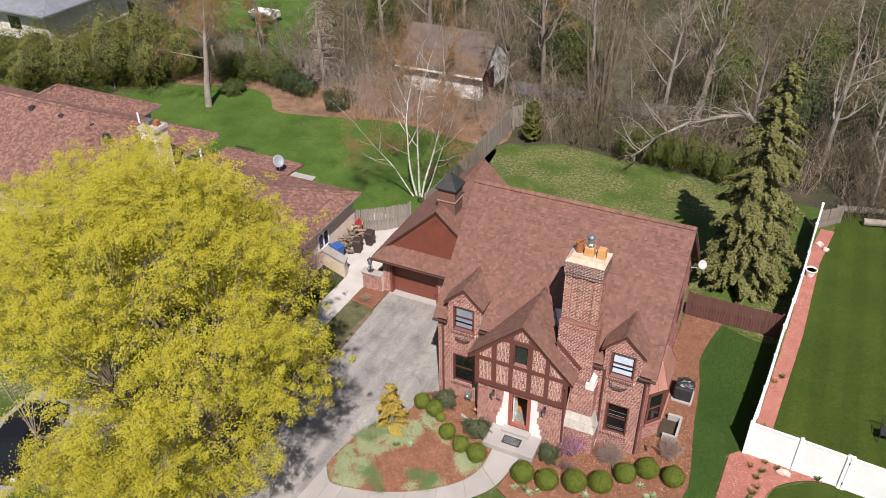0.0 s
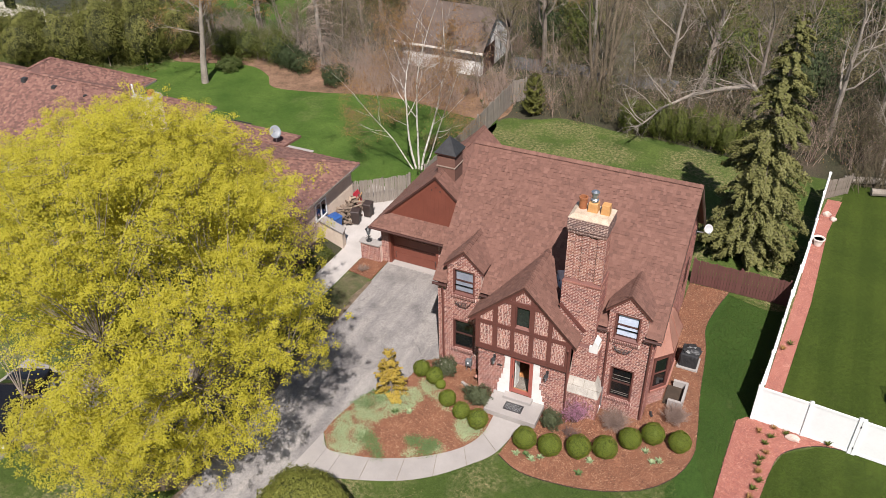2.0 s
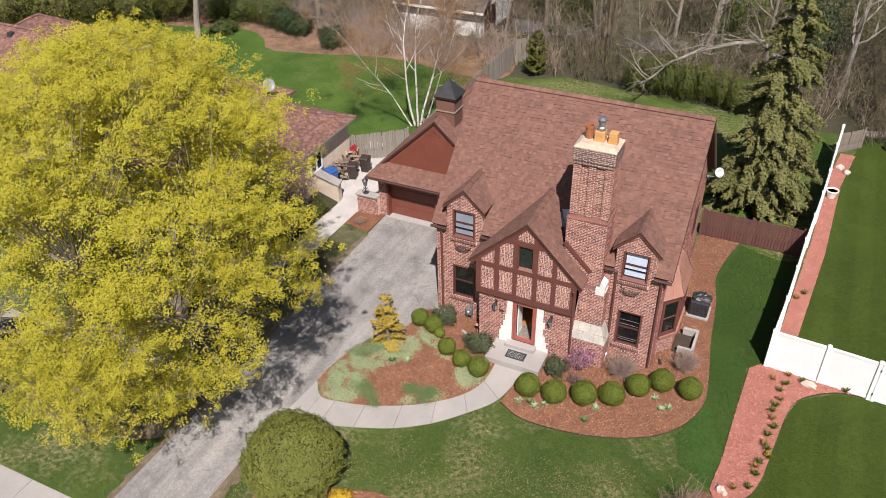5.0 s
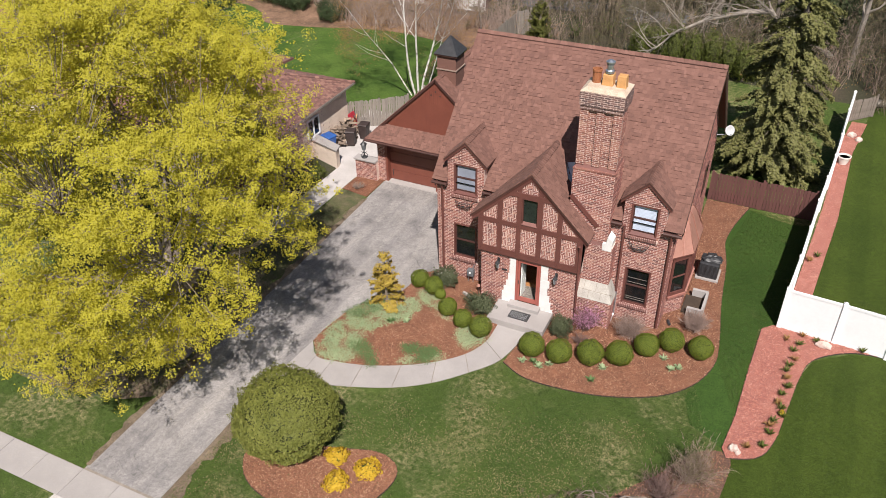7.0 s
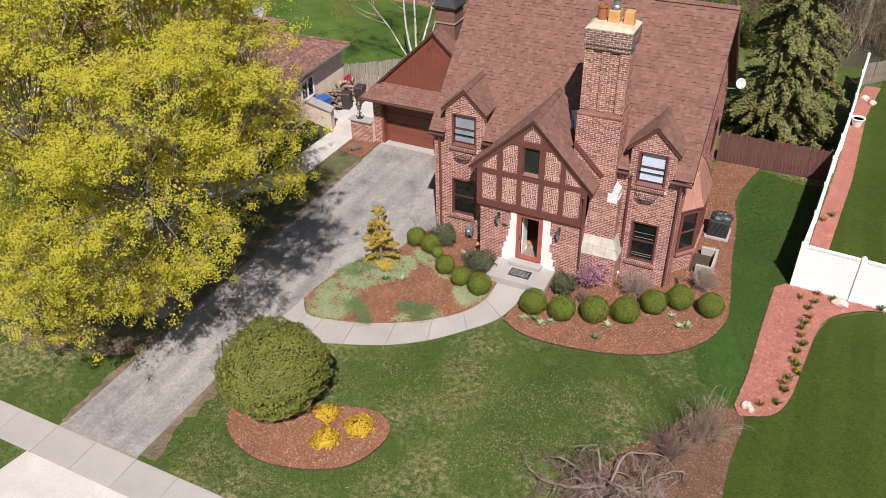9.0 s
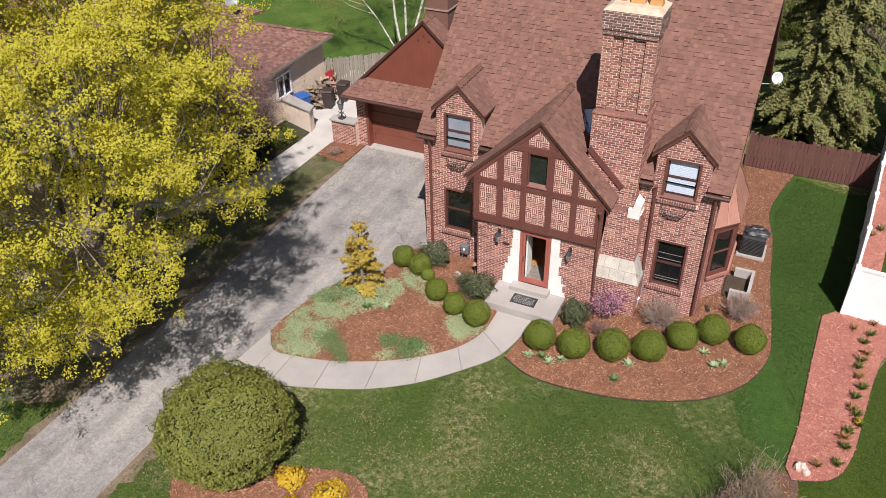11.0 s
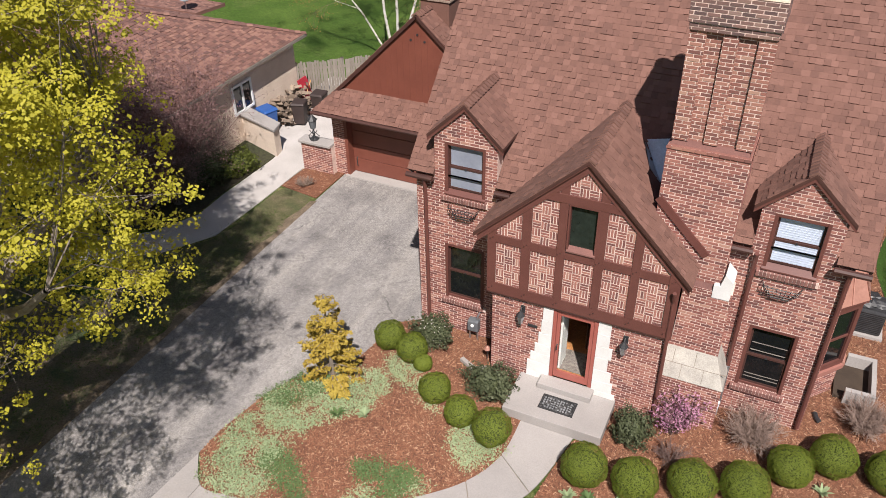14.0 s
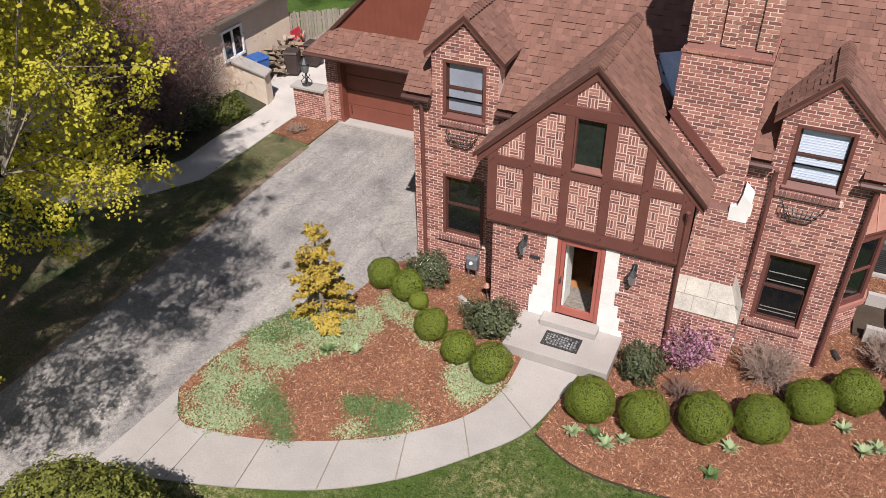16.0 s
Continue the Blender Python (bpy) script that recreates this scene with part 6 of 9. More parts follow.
def vinyl_run(p, q, z=1.78):
    p, q = Vector(p), Vector(q)
    d = (q - p)
    L = d.length
    d.normalize()
    a, c = p + d * 0.07, q - d * 0.07
    part("panel", B().beam((a.x, a.y, z / 2 + 0.03), (c.x, c.y, z / 2 + 0.03), 0.035, z - 0.1), VINYL, white_fence)
    part("top_rail", B().beam((a.x, a.y, z - 0.03), (c.x, c.y, z - 0.03), 0.07, 0.09), VINYL, white_fence)
    part("bottom_rail", B().beam((a.x, a.y, 0.1), (c.x, c.y, 0.1), 0.07, 0.12), VINYL, white_fence)
    n = int(L / 0.15)
    g = B()
    for i in range(1, n):
        m = a + d * ((L - 0.14) * i / n)
        g.beam((m.x, m.y, 0.18), (m.x, m.y, z - 0.09), 0.039, 0.006, (d.x, d.y, 0))
    part("board_grooving", g, VINYL, white_fence, kind="stuff")


def vinyl_post(p):
    x, y = p
    ps = part("post", B().box(x - 0.065, x + 0.065, y - 0.065, y + 0.065, 0, 1.84), VINYL, white_fence)
    part("post_cap", B().frustum((x - 0.08, x + 0.08, y - 0.08, y + 0.08), (x - 0.02, x + 0.02, y - 0.02, y + 0.02), 1.84, 1.91), VINYL, ps)


SIDE_P = [(4.64, 2.0), (4.86, 4.31), (5.02, 6.6), (5.17, 8.94), (5.36, 11.15), (5.55, 13.43), (5.70, 15.82), (5.86, 18.91), (6.02, 21.3)]
FRONT_P = [(4.64, 2.0), (6.55, 1.88), (8.28, 1.72), (8.42, 1.70), (10.4, 1.55), (12.4, 1.4), (14.4, 1.25), (16.4, 1.1)]
for p in SIDE_P + FRONT_P[1:]:
    vinyl_post(p)
for L in (SIDE_P, FRONT_P):
    for p, q in zip(L, L[1:]):
        if (Vector(p) - Vector(q)).length > 0.5:
            vinyl_run(p, q)
part("gate_hinge", B().box(8.33, 8.37, 1.63, 1.67, 1.45, 1.55), BLACK_METAL, white_fence)
part("gate_latch", B().box(8.33, 8.37, 1.63, 1.67, 0.3, 0.4), BLACK_METAL, white_fence)


def board_fence(name, label, pts, h, material, width=0.14, gap=0.012, wob=0.02, seed=1, post_gap=2.2, side=1):
    t = thing(name, label, "fence")
    rng = random.Random(seed)
    bd = B().box(0, width - gap, 0, 0.02, 0.04, h).mesh("board", material)
    n = 0
    for p, q in zip(pts, pts[1:]):
        p, q = Vector((*p, 0)), Vector((*q, 0))
        d = (q - p)
        L = d.length
        ang = math.atan2(d.y, d.x)
        k = 0.0
        while k < L - width * 0.5:
            o = part("board", bd, material, t)
            n += 1
            at = p + d * (k / L)
            o.matrix_basis = Matrix.Translation(at) @ Matrix.Rotation(ang, 4, "Z") @ Matrix.Rotation(rng.uniform(-wob, wob), 4, "Y") @ Matrix.Diagonal((1, 1, rng.uniform(0.97, 1.02), 1))
            k += width
        dn = d.normalized()
        s = Vector((-dn.y, dn.x, 0)) * 0.05 * side
        for z in (0.35, h - 0.3):
            part("rail", B().beam(p + s + Vector((0, 0, z)), q + s + Vector((0, 0, z)), 0.04, 0.09), material, t)
        m = max(1, round(L / post_gap))
        for i in range(m + 1):
            at = p + d * (i / m) + s
            part("post", B().box(at.x - 0.05, at.x + 0.05, at.y - 0.05, at.y + 0.05, 0, h + 0.06), material, t)
    return t


board_fence("brown_fence", "low dark brown stained board fence beside the lawn", [(0.62, 10.2), (5.1, 10.15)], 1.45, BROWN_FENCE, 0.14, 0.012, 0.005, 2)
board_fence("picket_gate_fence", "weathered grey picket fence between garage and next house", [(-18.75, 9.75), (-17.2, 10.8), (-16.0, 11.9)], 1.6, GREY_WOOD, 0.10, 0.012, 0.015, 3)
board_fence("boundary_fence", "leaning weathered grey board fence at the boundary", [(-15.5, 13.0), (-15.35, 18.4), (-15.25, 26.8), (-14.6, 27.6)], 1.75, GREY_WOOD, 0.15, 0.02, 0.03, 4)
board_fence("wood_gate", "short weathered wooden fence at the end of the bed", [(6.15, 21.5), (7.3, 22.7)], 1.25, BARK, 0.15, 0.02, 0.03, 5)

# ---- things round the house ----
ac = thing("air_conditioner", "dark grey outdoor air-conditioning unit on mulch", "air conditioner", at=(1.68, 4.2, 0.035))
part("cover", bumpy_ball((0.05, 0.02, 0.80), (0.36, 0.34, 0.14), np.random.RandomState(6), 0.25, 14, 8), BLACK_METAL, ac, "crumpled black cover")
part("cabinet", B().box(-0.38, 0.38, -0.38, 0.38, 0.08, 0.78), BLACK_METAL, ac, bevel=0.05)
part("pad", B().box(-0.45, 0.45, -0.45, 0.45, 0.0, 0.08), CONCRETE, ac)
for i in range(12):
    part("louvre", B().box(-0.34, 0.34, -0.395, -0.38, 0.14 + i * 0.052, 0.155 + i * 0.052), BLACK_METAL, ac)
part("fan_grille", B().lathe((0, 0, 0.78), [(0.32, 0), (0.32, 0.03), (0.06, 0.05)], 20), BLACK_METAL, ac)
part("label_plate", B().box(-0.1, 0.06, -0.05, 0.08, 0.832, 0.836), VINYL, ac)
well = thing("window_well", "pale concrete window well beside the bay", "window well", at=(0, 0, 0))
part("wall", B().box(1.36, 1.97, 1.22, 1.34, 0.0, 0.42), CONCRETE, well)
part("wall", B().box(1.87, 1.97, 1.34, 2.45, 0.0, 0.42), CONCRETE, well)
part("wall", B().box(1.36, 1.97, 2.45, 2.57, 0.0, 0.42), CONCRETE, well)
# shallow near-black box added as the shadow down in the well
part("shaft", B().box(1.16, 1.87, 1.34, 2.45, 0.036, 0.12), EDGING, well)
meter = thing("gas_meter", "grey gas meter with pipes at the wall", "gas meter", at=(-6.95, -0.12, 0.035))
part("body", B().box(-0.14, 0.14, -0.14, 0.06, 0.3, 0.62), GREY_PLASTIC, meter, bevel=0.03)
part("dial", B().tube([(0, -0.14, 0.5), (0, -0.16, 0.5)], [0.045, 0.045], 12), VINYL, meter)
part("pipe", B().tube([(0.1, -0.05, 0.0), (0.1, -0.05, 0.75), (0.1, 0.12, 0.78)], [0.022] * 3, 6), STEEL, meter)
part("pipe", B().tube([(-0.1, -0.05, 0.0), (-0.1, -0.05, 0.3)], [0.022] * 2, 6), STEEL, meter)
solid("bed_kerb", strip([(-6.9, -1.0), (-6.5, -1.2), (-6.2, -1.05)], 0.1, 0.02, 0.14), CONCRETE, "small curved concrete kerb in the bed", "kerb")
lite = thing("path_light", "small copper path light at the wall", "path light", at=(-6.35, -0.75, 0.035))
part("stake", B().tube([(0, 0, 0), (0, 0, 0.4)], [0.012, 0.012], 6), BLACK_METAL, lite)
part("shade", B().lathe((0, 0, 0.38), [(0.09, 0), (0.05, 0.06), (0.01, 0.09)], 10), COPPER, lite)
roll = thing("hose_pipe", "black corrugated drain pipe end in mulch", "pipe", at=(0.85, 0.6, 0.03))
part("tube", B().tube([(0, 0, 0.06), (0.04, -0.14, 0.06), (0.10, -0.22, 0.07)], [0.055] * 3, 10), BLACK_METAL, roll)


def rock(at, r, seed, label="pinkish fieldstone lying on the red mulch"):
    rs = np.random.RandomState(seed)
    return solid("rock", bumpy_ball((at[0], at[1], at[2] + r[2] * 0.5), r, rs, 0.2, 9, 7), ROCK, label, "rock", "bed rocks")


rock((4.05, -4.75, 0.04), (0.16, 0.13, 0.14), 1)
rock((4.2, -4.85, 0.04), (0.1, 0.1, 0.1), 2)
rock((6.25, 1.5, 0.04), (0.28, 0.16, 0.14), 3)
rock((6.35, 19.6, 0.04), (0.24, 0.18, 0.17), 4)
rock((6.7, 19.2, 0.04), (0.18, 0.15, 0.14), 5)
pt = thing("flower_pot", "empty pale round plastic flower pot on red mulch", "flower pot", at=(6.1, 16.3, 0.04))
part("body", B().lathe((0, 0, 0), [(0.18, 0), (0.27, 0.36), (0.31, 0.38), (0.31, 0.44), (0.27, 0.44), (0.25, 0.36)], 20), PLASTER, pt)
part("soil", B().lathe((0, 0, 0.34), [(0.255, 0), (0.255, 0.02)], 16), MULCH, pt)
ch = thing("patio_chair", "black metal garden chair on the green lawn", "chair", at=(9.9, 5.2, 0.01))
part("seat", B().box(-0.25, 0.25, -0.25, 0.25, 0.42, 0.45), BLACK_METAL, ch, bevel=0.01)
part("backrest", B().tube([(-0.24, 0.24, 0.44), (-0.26, 0.3, 0.9), (0, 0.32, 0.98), (0.26, 0.3, 0.9), (0.24, 0.24, 0.44)], [0.02] * 5, 6), BLACK_METAL, ch)
for i in range(5):
    part("back_slat", B().tube([(-0.16 + i * 0.08, 0.25, 0.44), (-0.16 + i * 0.08, 0.31, 0.94)], [0.01] * 2, 5), BLACK_METAL, ch)
for x in (-0.23, 0.23):
    for y in (-0.23, 0.23):
        part("leg", B().tube([(x, y, 0.42), (x * 1.15, y * 1.15, 0.0)], [0.018] * 2, 6), BLACK_METAL, ch)
    part("armrest", B().tube([(x, 0.26, 0.66), (x * 1.1, -0.1, 0.68), (x, -0.23, 0.42)], [0.018] * 3, 6), BLACK_METAL, ch)

# ---- the next house with its low roofs ----
nb = thing("neighbour_house", "low cream brick house with reddish-brown hip roofs", "house")


def hip_block(x0, x1, y0, y1, z, rise, seed, along="x", over=0.6, shingled=("e", "s")):
    """A hip roof over walls, with shingles on the named slopes."""
    part("wall", B().box(x0 + over, x1 - over, y0 + over, y1 - over, 0, z), CREAM_BRICK, nb)
    if along == "x":
        h = (y1 - y0) / 2
        r0, r1 = (x0 + h, (y0 + y1) / 2, z + rise), (x1 - h, (y0 + y1) / 2, z + rise)
    else:
        h = (x1 - x0) / 2
        r0, r1 = ((x0 + x1) / 2, y0 + h, z + rise), ((x0 + x1) / 2, y1 - h, z + rise)
    A, Bq, C, D = (x0, y0, z), (x1, y0, z), (x1, y1, z), (x0, y1, z)
    if along == "x":
        slopes = dict(s=(A, Bq, r1, r0), e=(Bq, C, r1), n=(C, D, r0, r1), w=(D, A, r0))
    else:
        slopes = dict(s=(A, Bq, r0), e=(Bq, C, r1, r0), n=(C, D, r1), w=(D, A, r0, r1))
    deck = B()
    rf = part("roof", B(), NB_SHINGLE, nb)
    caps = B()
    for k, poly in slopes.items():
        P = [Vector(p) for p in poly]
        u = (P[1] - P[0]).normalized()
        n = u.cross(P[2] - P[0]).normalized()
        v = n.cross(u)
        deck.add(P, [tuple(range(len(P)))])
        if k in shingled:
            reg = [((p - P[0]).dot(u), (p - P[0]).dot(v)) for p in P]
            part("shingles", shingle_pieces([reg], P[0], u, v, random.Random(seed), 0.13, 0.09, 0.21, 0.012), NB_SHINGLE, rf, kind="stuff")
    deck.add([Vector(p) - Vector((0, 0, 0.02)) for p in (A, Bq, C, D)], [(3, 2, 1, 0)])
    rf.data = deck.mesh("roof", NB_SHINGLE)
    for p, q in ((A, r0), (Bq, r1 if along == "x" else r0), (C, r1), (D, r0 if along == "x" else r1), (r0, r1)):
        ridge_caps(caps, Vector(p) + Vector((0, 0, 0.02)), Vector(q) + Vector((0, 0, 0.02)), random.Random(seed), 0.14, 0.22, 0.35)
    part("hip_capping", caps, NB_SHINGLE, rf, kind="stuff")
    for p, q in ((A, Bq), (Bq, C), (C, D), (D, A)):
        part("gutter", B().beam(Vector(p) - Vector((0, 0, 0.07)), Vector(q) - Vector((0, 0, 0.06)), 0.07, 0.1), GREY_WOOD, nb)
    part("soffit", B().box(x0 + 0.05, x1 - 0.05, y0 + 0.05, y1 - 0.05, z - 0.14, z - 0.08), DARK_TRIM, nb)


hip_block(-29.5, -18.25, 0.6, 10.15, 2.7, 1.9, 201, over=0.38, shingled=("e", "s", "n"))
hip_block(-52, -30.6, 2.2, 13.0, 2.7, 2.9, 202, shingled=("e", "s", "n"))
hip_block(-46.2, -37.4, 5.5, 15.0, 2.7, 2.5, 203, along="y", shingled=("e", "n"))
pr = part("porch_roof", B().slab([(-29.0, 9.9, 2.75), (-23.2, 9.9, 2.75), (-23.2, 11.7, 2.6), (-29.0, 11.7, 2.6)], (0, 0, 0.12)), NB_SHINGLE, nb)
part("shingles", shingle_pieces([rect(0, 5.8, 0, 1.806)], (-23.2, 11.7, 2.725), (-1, 0, 0), Vector((0, -1.8, 0.15)).normalized(), random.Random(205), 0.13, 0.09, 0.21, 0.012), NB_SHINGLE, pr, kind="stuff")
nbc = part("chimney", B().box(-31.1, -29.9, 6.9, 7.9, 0, 5.6), CREAM_BRICK, nb, "cream brick chimney with white cap")
part("chimney_cap", B().frustum((-31.2, -29.8, 6.8, 8.0), (-31.15, -29.85, 6.85, 7.95), 5.6, 5.85), LIMESTONE, nbc, bevel=0.03)
part("chimney_flue", B().box(-30.9, -30.5, 7.2, 7.6, 5.85, 6.1), GREY_ROOF, nbc)
part("chimney_flue", B().box(-30.3, -30.0, 7.3, 7.6, 5.85, 6.15), TERRACOTTA, nbc)
for x, y, z in ((-40, 7.0, 5.3), (-37.5, 7.0, 5.2), (-35.2, 7.0, 5.0), (-33.5, 6.5, 4.9), (-25.5, 5.0, 4.4), (-23.4, 5.0, 4.3)):
    part("roof_vent", B().frustum((x - 0.2, x + 0.2, y - 0.2, y + 0.2), (x - 0.15, x + 0.15, y - 0.12, y + 0.15), z - 0.2, z + 0.16), BLACK_METAL, nb)
for x, y in ((-33.8, 9.5), (-27.0, 7.2)):
    part("vent_pipe", B().tube([(x, y, 4.0), (x, y, 5.1)], [0.06, 0.06], 8), VINYL, nb)
nw = part("window", B().box(-18.64, -18.60, 5.95, 6.95, 1.15, 2.1), GLASS, nb)
for y0, y1, z0, z1 in ((5.90, 5.98, 1.1, 2.15), (6.41, 6.49, 1.1, 2.15), (6.92, 7.0, 1.1, 2.15), (5.98, 6.41, 2.07, 2.15), (6.49, 6.92, 2.07, 2.15), (5.98, 6.41, 1.1, 1.18), (6.49, 6.92, 1.1, 1.18)):
    part("window_frame", B().box(-18.64, -18.56, y0, y1, z0, z1), VINYL, nw)
crs = B()
for i in range(18):
    crs.box(-18.64, -18.626, 1.1, 9.7, 0.12 + i * 0.14, 0.125 + i * 0.14)
part("brickwork", crs, CREAM_BRICK, nb, kind="stuff")
nd2 = thing("roof_dish", "grey satellite dish on the neighbouring roof", "satellite dish", at=(-23.9, 10.2, 2.85))
part("mast", B().tube([(0, 0, -0.1), (0, 0, 0.6)], [0.03, 0.03], 6), STEEL, nd2)
dish_bowl(0.38, (0.05, -0.1, 0.72), (0.75, -0.45, 0.45), nd2, surface("grey_dish", [(0.3, (0.20, 0.22, 0.25)), (0.7, (0.27, 0.29, 0.32))], 3, 30, 0.4, 0.05, spread=0.05))
solid("patio", B().box(-31.5, -24.5, 11.6, 14.6, 0, 0.05), CONCRETE, "pale concrete patio behind the next house", "patio", kind="structure")
tb = thing("patio_table", "black metal patio table with slatted top", "table", at=(-28.6, 13.6, 0.05))
part("tabletop", B().box(-0.9, 0.9, -0.5, 0.5, 0.7, 0.74), BLACK_METAL, tb)
for x in (-0.8, 0.8):
    for y in (-0.42, 0.42):
        part("leg", B().box(x - 0.03, x + 0.03, y - 0.03, y + 0.03, 0, 0.7), BLACK_METAL, tb)
bn = thing("patio_bench", "black metal slatted bench on the patio", "bench", at=(-30.3, 14.6, 0.0))
part("seat", B().box(-0.8, 0.8, -0.22, 0.22, 0.42, 0.46), BLACK_METAL, bn)
for i in range(10):
    part("back_slat", B().box(-0.78 + i * 0.165, -0.74 + i * 0.165, 0.2, 0.23, 0.46, 0.9), BLACK_METAL, bn)
part("top_rail", B().box(-0.8, 0.8, 0.19, 0.24, 0.9, 0.95), BLACK_METAL, bn)
for x in (-0.74, 0.74):
    part("leg", B().box(x - 0.03, x + 0.03, -0.2, 0.2, 0, 0.42), BLACK_METAL, bn)

# garden wall, bins, firewood
gw = thing("garden_wall", "rendered cream garden wall with stone coping", "wall")
part("wall", B().slab([(-19.2, 6.9, 0), (-16.95, 6.1, 0), (-16.85, 5.65, 0), (-19.35, 6.5, 0)], (0, 0, 1.0)), CREAM_BRICK, gw)
part("coping", B().slab([(-19.3, 6.98, 1.0), (-16.9, 6.16, 1.0), (-16.76, 5.58, 1.0), (-19.45, 6.42, 1.0)], (0, 0, 0.1)), CONCRETE, gw, bevel=0.02)


def bin_(name, at, material, label, s=1.0, rz=0.0):
    t = thing(name, label, "bin", "wheeled bins", at=at)
    t.rotation_euler = (0, 0, rz)
    part("body", B().frustum((-0.24 * s, 0.24 * s, -0.26 * s, 0.26 * s), (-0.3 * s, 0.3 * s, -0.34 * s, 0.34 * s), 0.05, 1.0 * s), material, t, bevel=0.04)
    part("lid", B().frustum((-0.33 * s, 0.33 * s, -0.38 * s, 0.36 * s), (-0.28 * s, 0.28 * s, -0.3 * s, 0.3 * s), 1.0 * s, 1.1 * s), material, t, bevel=0.03)
    part("handle", B().tube([(-0.25 * s, 0.36 * s, 0.98 * s), (-0.25 * s, 0.44 * s, 0.96 * s), (0.25 * s, 0.44 * s, 0.96 * s), (0.25 * s, 0.36 * s, 0.98 * s)], [0.018] * 4, 6), material, t)
    for x in (-0.24, 0.24):
        part("wheel", B().tube([((x - 0.03) * s, 0.27 * s, 0.1), ((x + 0.03) * s, 0.27 * s, 0.1)], [0.1, 0.1], 12), BLACK_METAL, t)
    return t


bin_("wheeled_bin", (-17.5, 8.15, 0.04), BROWN_PLASTIC, "tall dark brown wheeled bin with closed lid", 0.82, 0.3)
bin_("wheeled_bin", (-17.25, 9.1, 0.04), BROWN_PLASTIC, "tall dark brown wheeled bin with closed lid", 0.82, 0.1)
bin_("recycling_bin", (-18.15, 7.05, 0.03), BLUE_PLASTIC, "low blue recycling bin with flat lid behind the wall", 0.92, 1.25)
rng = random.Random(44)
wp = thing("firewood_pile", "loose pile of split firewood logs", "firewood", at=(-18.15, 8.55, 0.03))
lg = B().add([(0, 0, 0), (0.15, 0, 0.02), (0.08, 0, 0.14), (0, 0.48, 0), (0.15, 0.48, 0.02), (0.08, 0.48, 0.14)], [(0, 2, 1), (3, 4, 5), (0, 1, 4, 3), (1, 2, 5, 4), (2, 0, 3, 5)]).mesh("log", LOG)
for i in range(150):
    k = part("log", lg, LOG, wp)
    r = i / 150
    x, y = rng.uniform(-0.35, 0.6), rng.uniform(-0.9, 1.1)
    k.matrix_basis = Matrix.LocRotScale((x, y, max(0.0, (0.95 - abs(x) * 0.6) * r)), Euler((rng.uniform(-0.3, 0.3), rng.uniform(0, 6), math.pi / 2 + rng.uniform(-0.9, 0.9))), Vector((0.75, rng.uniform(0.55, 0.85), 0.75)))
tarp = thing("red_sled", "red plastic sled with yellow rope against the wall", "sled", at=(-18.2, 9.75, 0.03))
part("shell", B().slab([(0, -0.3, 0.02), (0, 0.3, 0.02), (-0.25, 0.3, 1.0), (-0.25, -0.3, 1.0)], (0.06, 0, 0.02)), surface("red_plastic", [(0.3, (0.30, 0.015, 0.03)), (0.7, (0.4, 0.03, 0.05))], 3, 30, 0.4), tarp, bevel=0.02)
part("rope", B().tube([(0.08, -0.2, 0.5), (0.05, 0.2, 0.9)], [0.02, 0.02], 6), BUFF_CLAY, tarp)

# car on the next drive
sheet_ob("neighbour_drive", [(-25.4, -13.8), (-21.6, -13.8), (-21.6, -7.6), (-25.4, -7.6)], -0.1, 0.015, ASPHALT, "worn asphalt drive of the next house", "driveway")
car = thing("parked_car", "glossy black parked saloon car with dark windows", "car", at=(-22.9, -10.4, 0.015))
car.rotation_euler = (0, 0, 0.4)
sec = [(-2.2, 0.45, 0.62), (-2.1, 0.8, 0.8), (-1.0, 0.98, 0.88), (0.2, 1.0, 0.9), (1.4, 0.98, 0.88), (2.0, 0.85, 0.82), (2.25, 0.5, 0.65)]
b = B()
ringv, ringf = [], []
for y, h, w in sec:
    ringv += [(-w, y, 0.28), (w, y, 0.28), (w * 1.02, y, h * 0.7), (w * 0.9, y, h), (-w * 0.9, y, h), (-w * 1.02, y, h * 0.7)]
for i in range(len(sec) - 1):
    for k in range(6):
        ringf.append((i * 6 + k, i * 6 + (k + 1) % 6, i * 6 + 6 + (k + 1) % 6, i * 6 + 6 + k))
ringf += [tuple(range(6))[::-1], tuple(range(len(sec) * 6 - 6, len(sec) * 6))]
part("body", b.add(ringv, ringf), CAR_PAINT, car, bevel=0.06, smooth=True)
part("cabin_glass", B().frustum((-0.82, 0.82, -1.55, 1.25), (-0.64, 0.64, -0.85, 0.55), 0.95, 1.36), GLASS, car, bevel=0.05)
part("roof", B().frustum((-0.66, 0.66, -0.88, 0.58), (-0.58, 0.58, -0.7, 0.4), 1.36, 1.43), CAR_PAINT, car, bevel=0.03)
for x in (-0.86, 0.86):
    for y in (-1.35, 1.4):
        w = part("wheel", B().tube([(x - 0.1, y, 0.33), (x + 0.1, y, 0.33)], [0.33, 0.33], 20), BLACK_METAL, car)
        part("rim", B().tube([(x - 0.105, y, 0.33), (x + 0.105, y, 0.33)], [0.2, 0.2], 14), STEEL, w)
    part("headlight", B().box(x * 0.78 - 0.12, x * 0.78 + 0.12, -2.2, -2.08, 0.55, 0.68), DISH_GREY, car)
    part("mirror", B().box(x * 1.1 - 0.07, x * 1.1 + 0.07, -0.95, -0.82, 0.92, 1.04), CAR_PAINT, car)

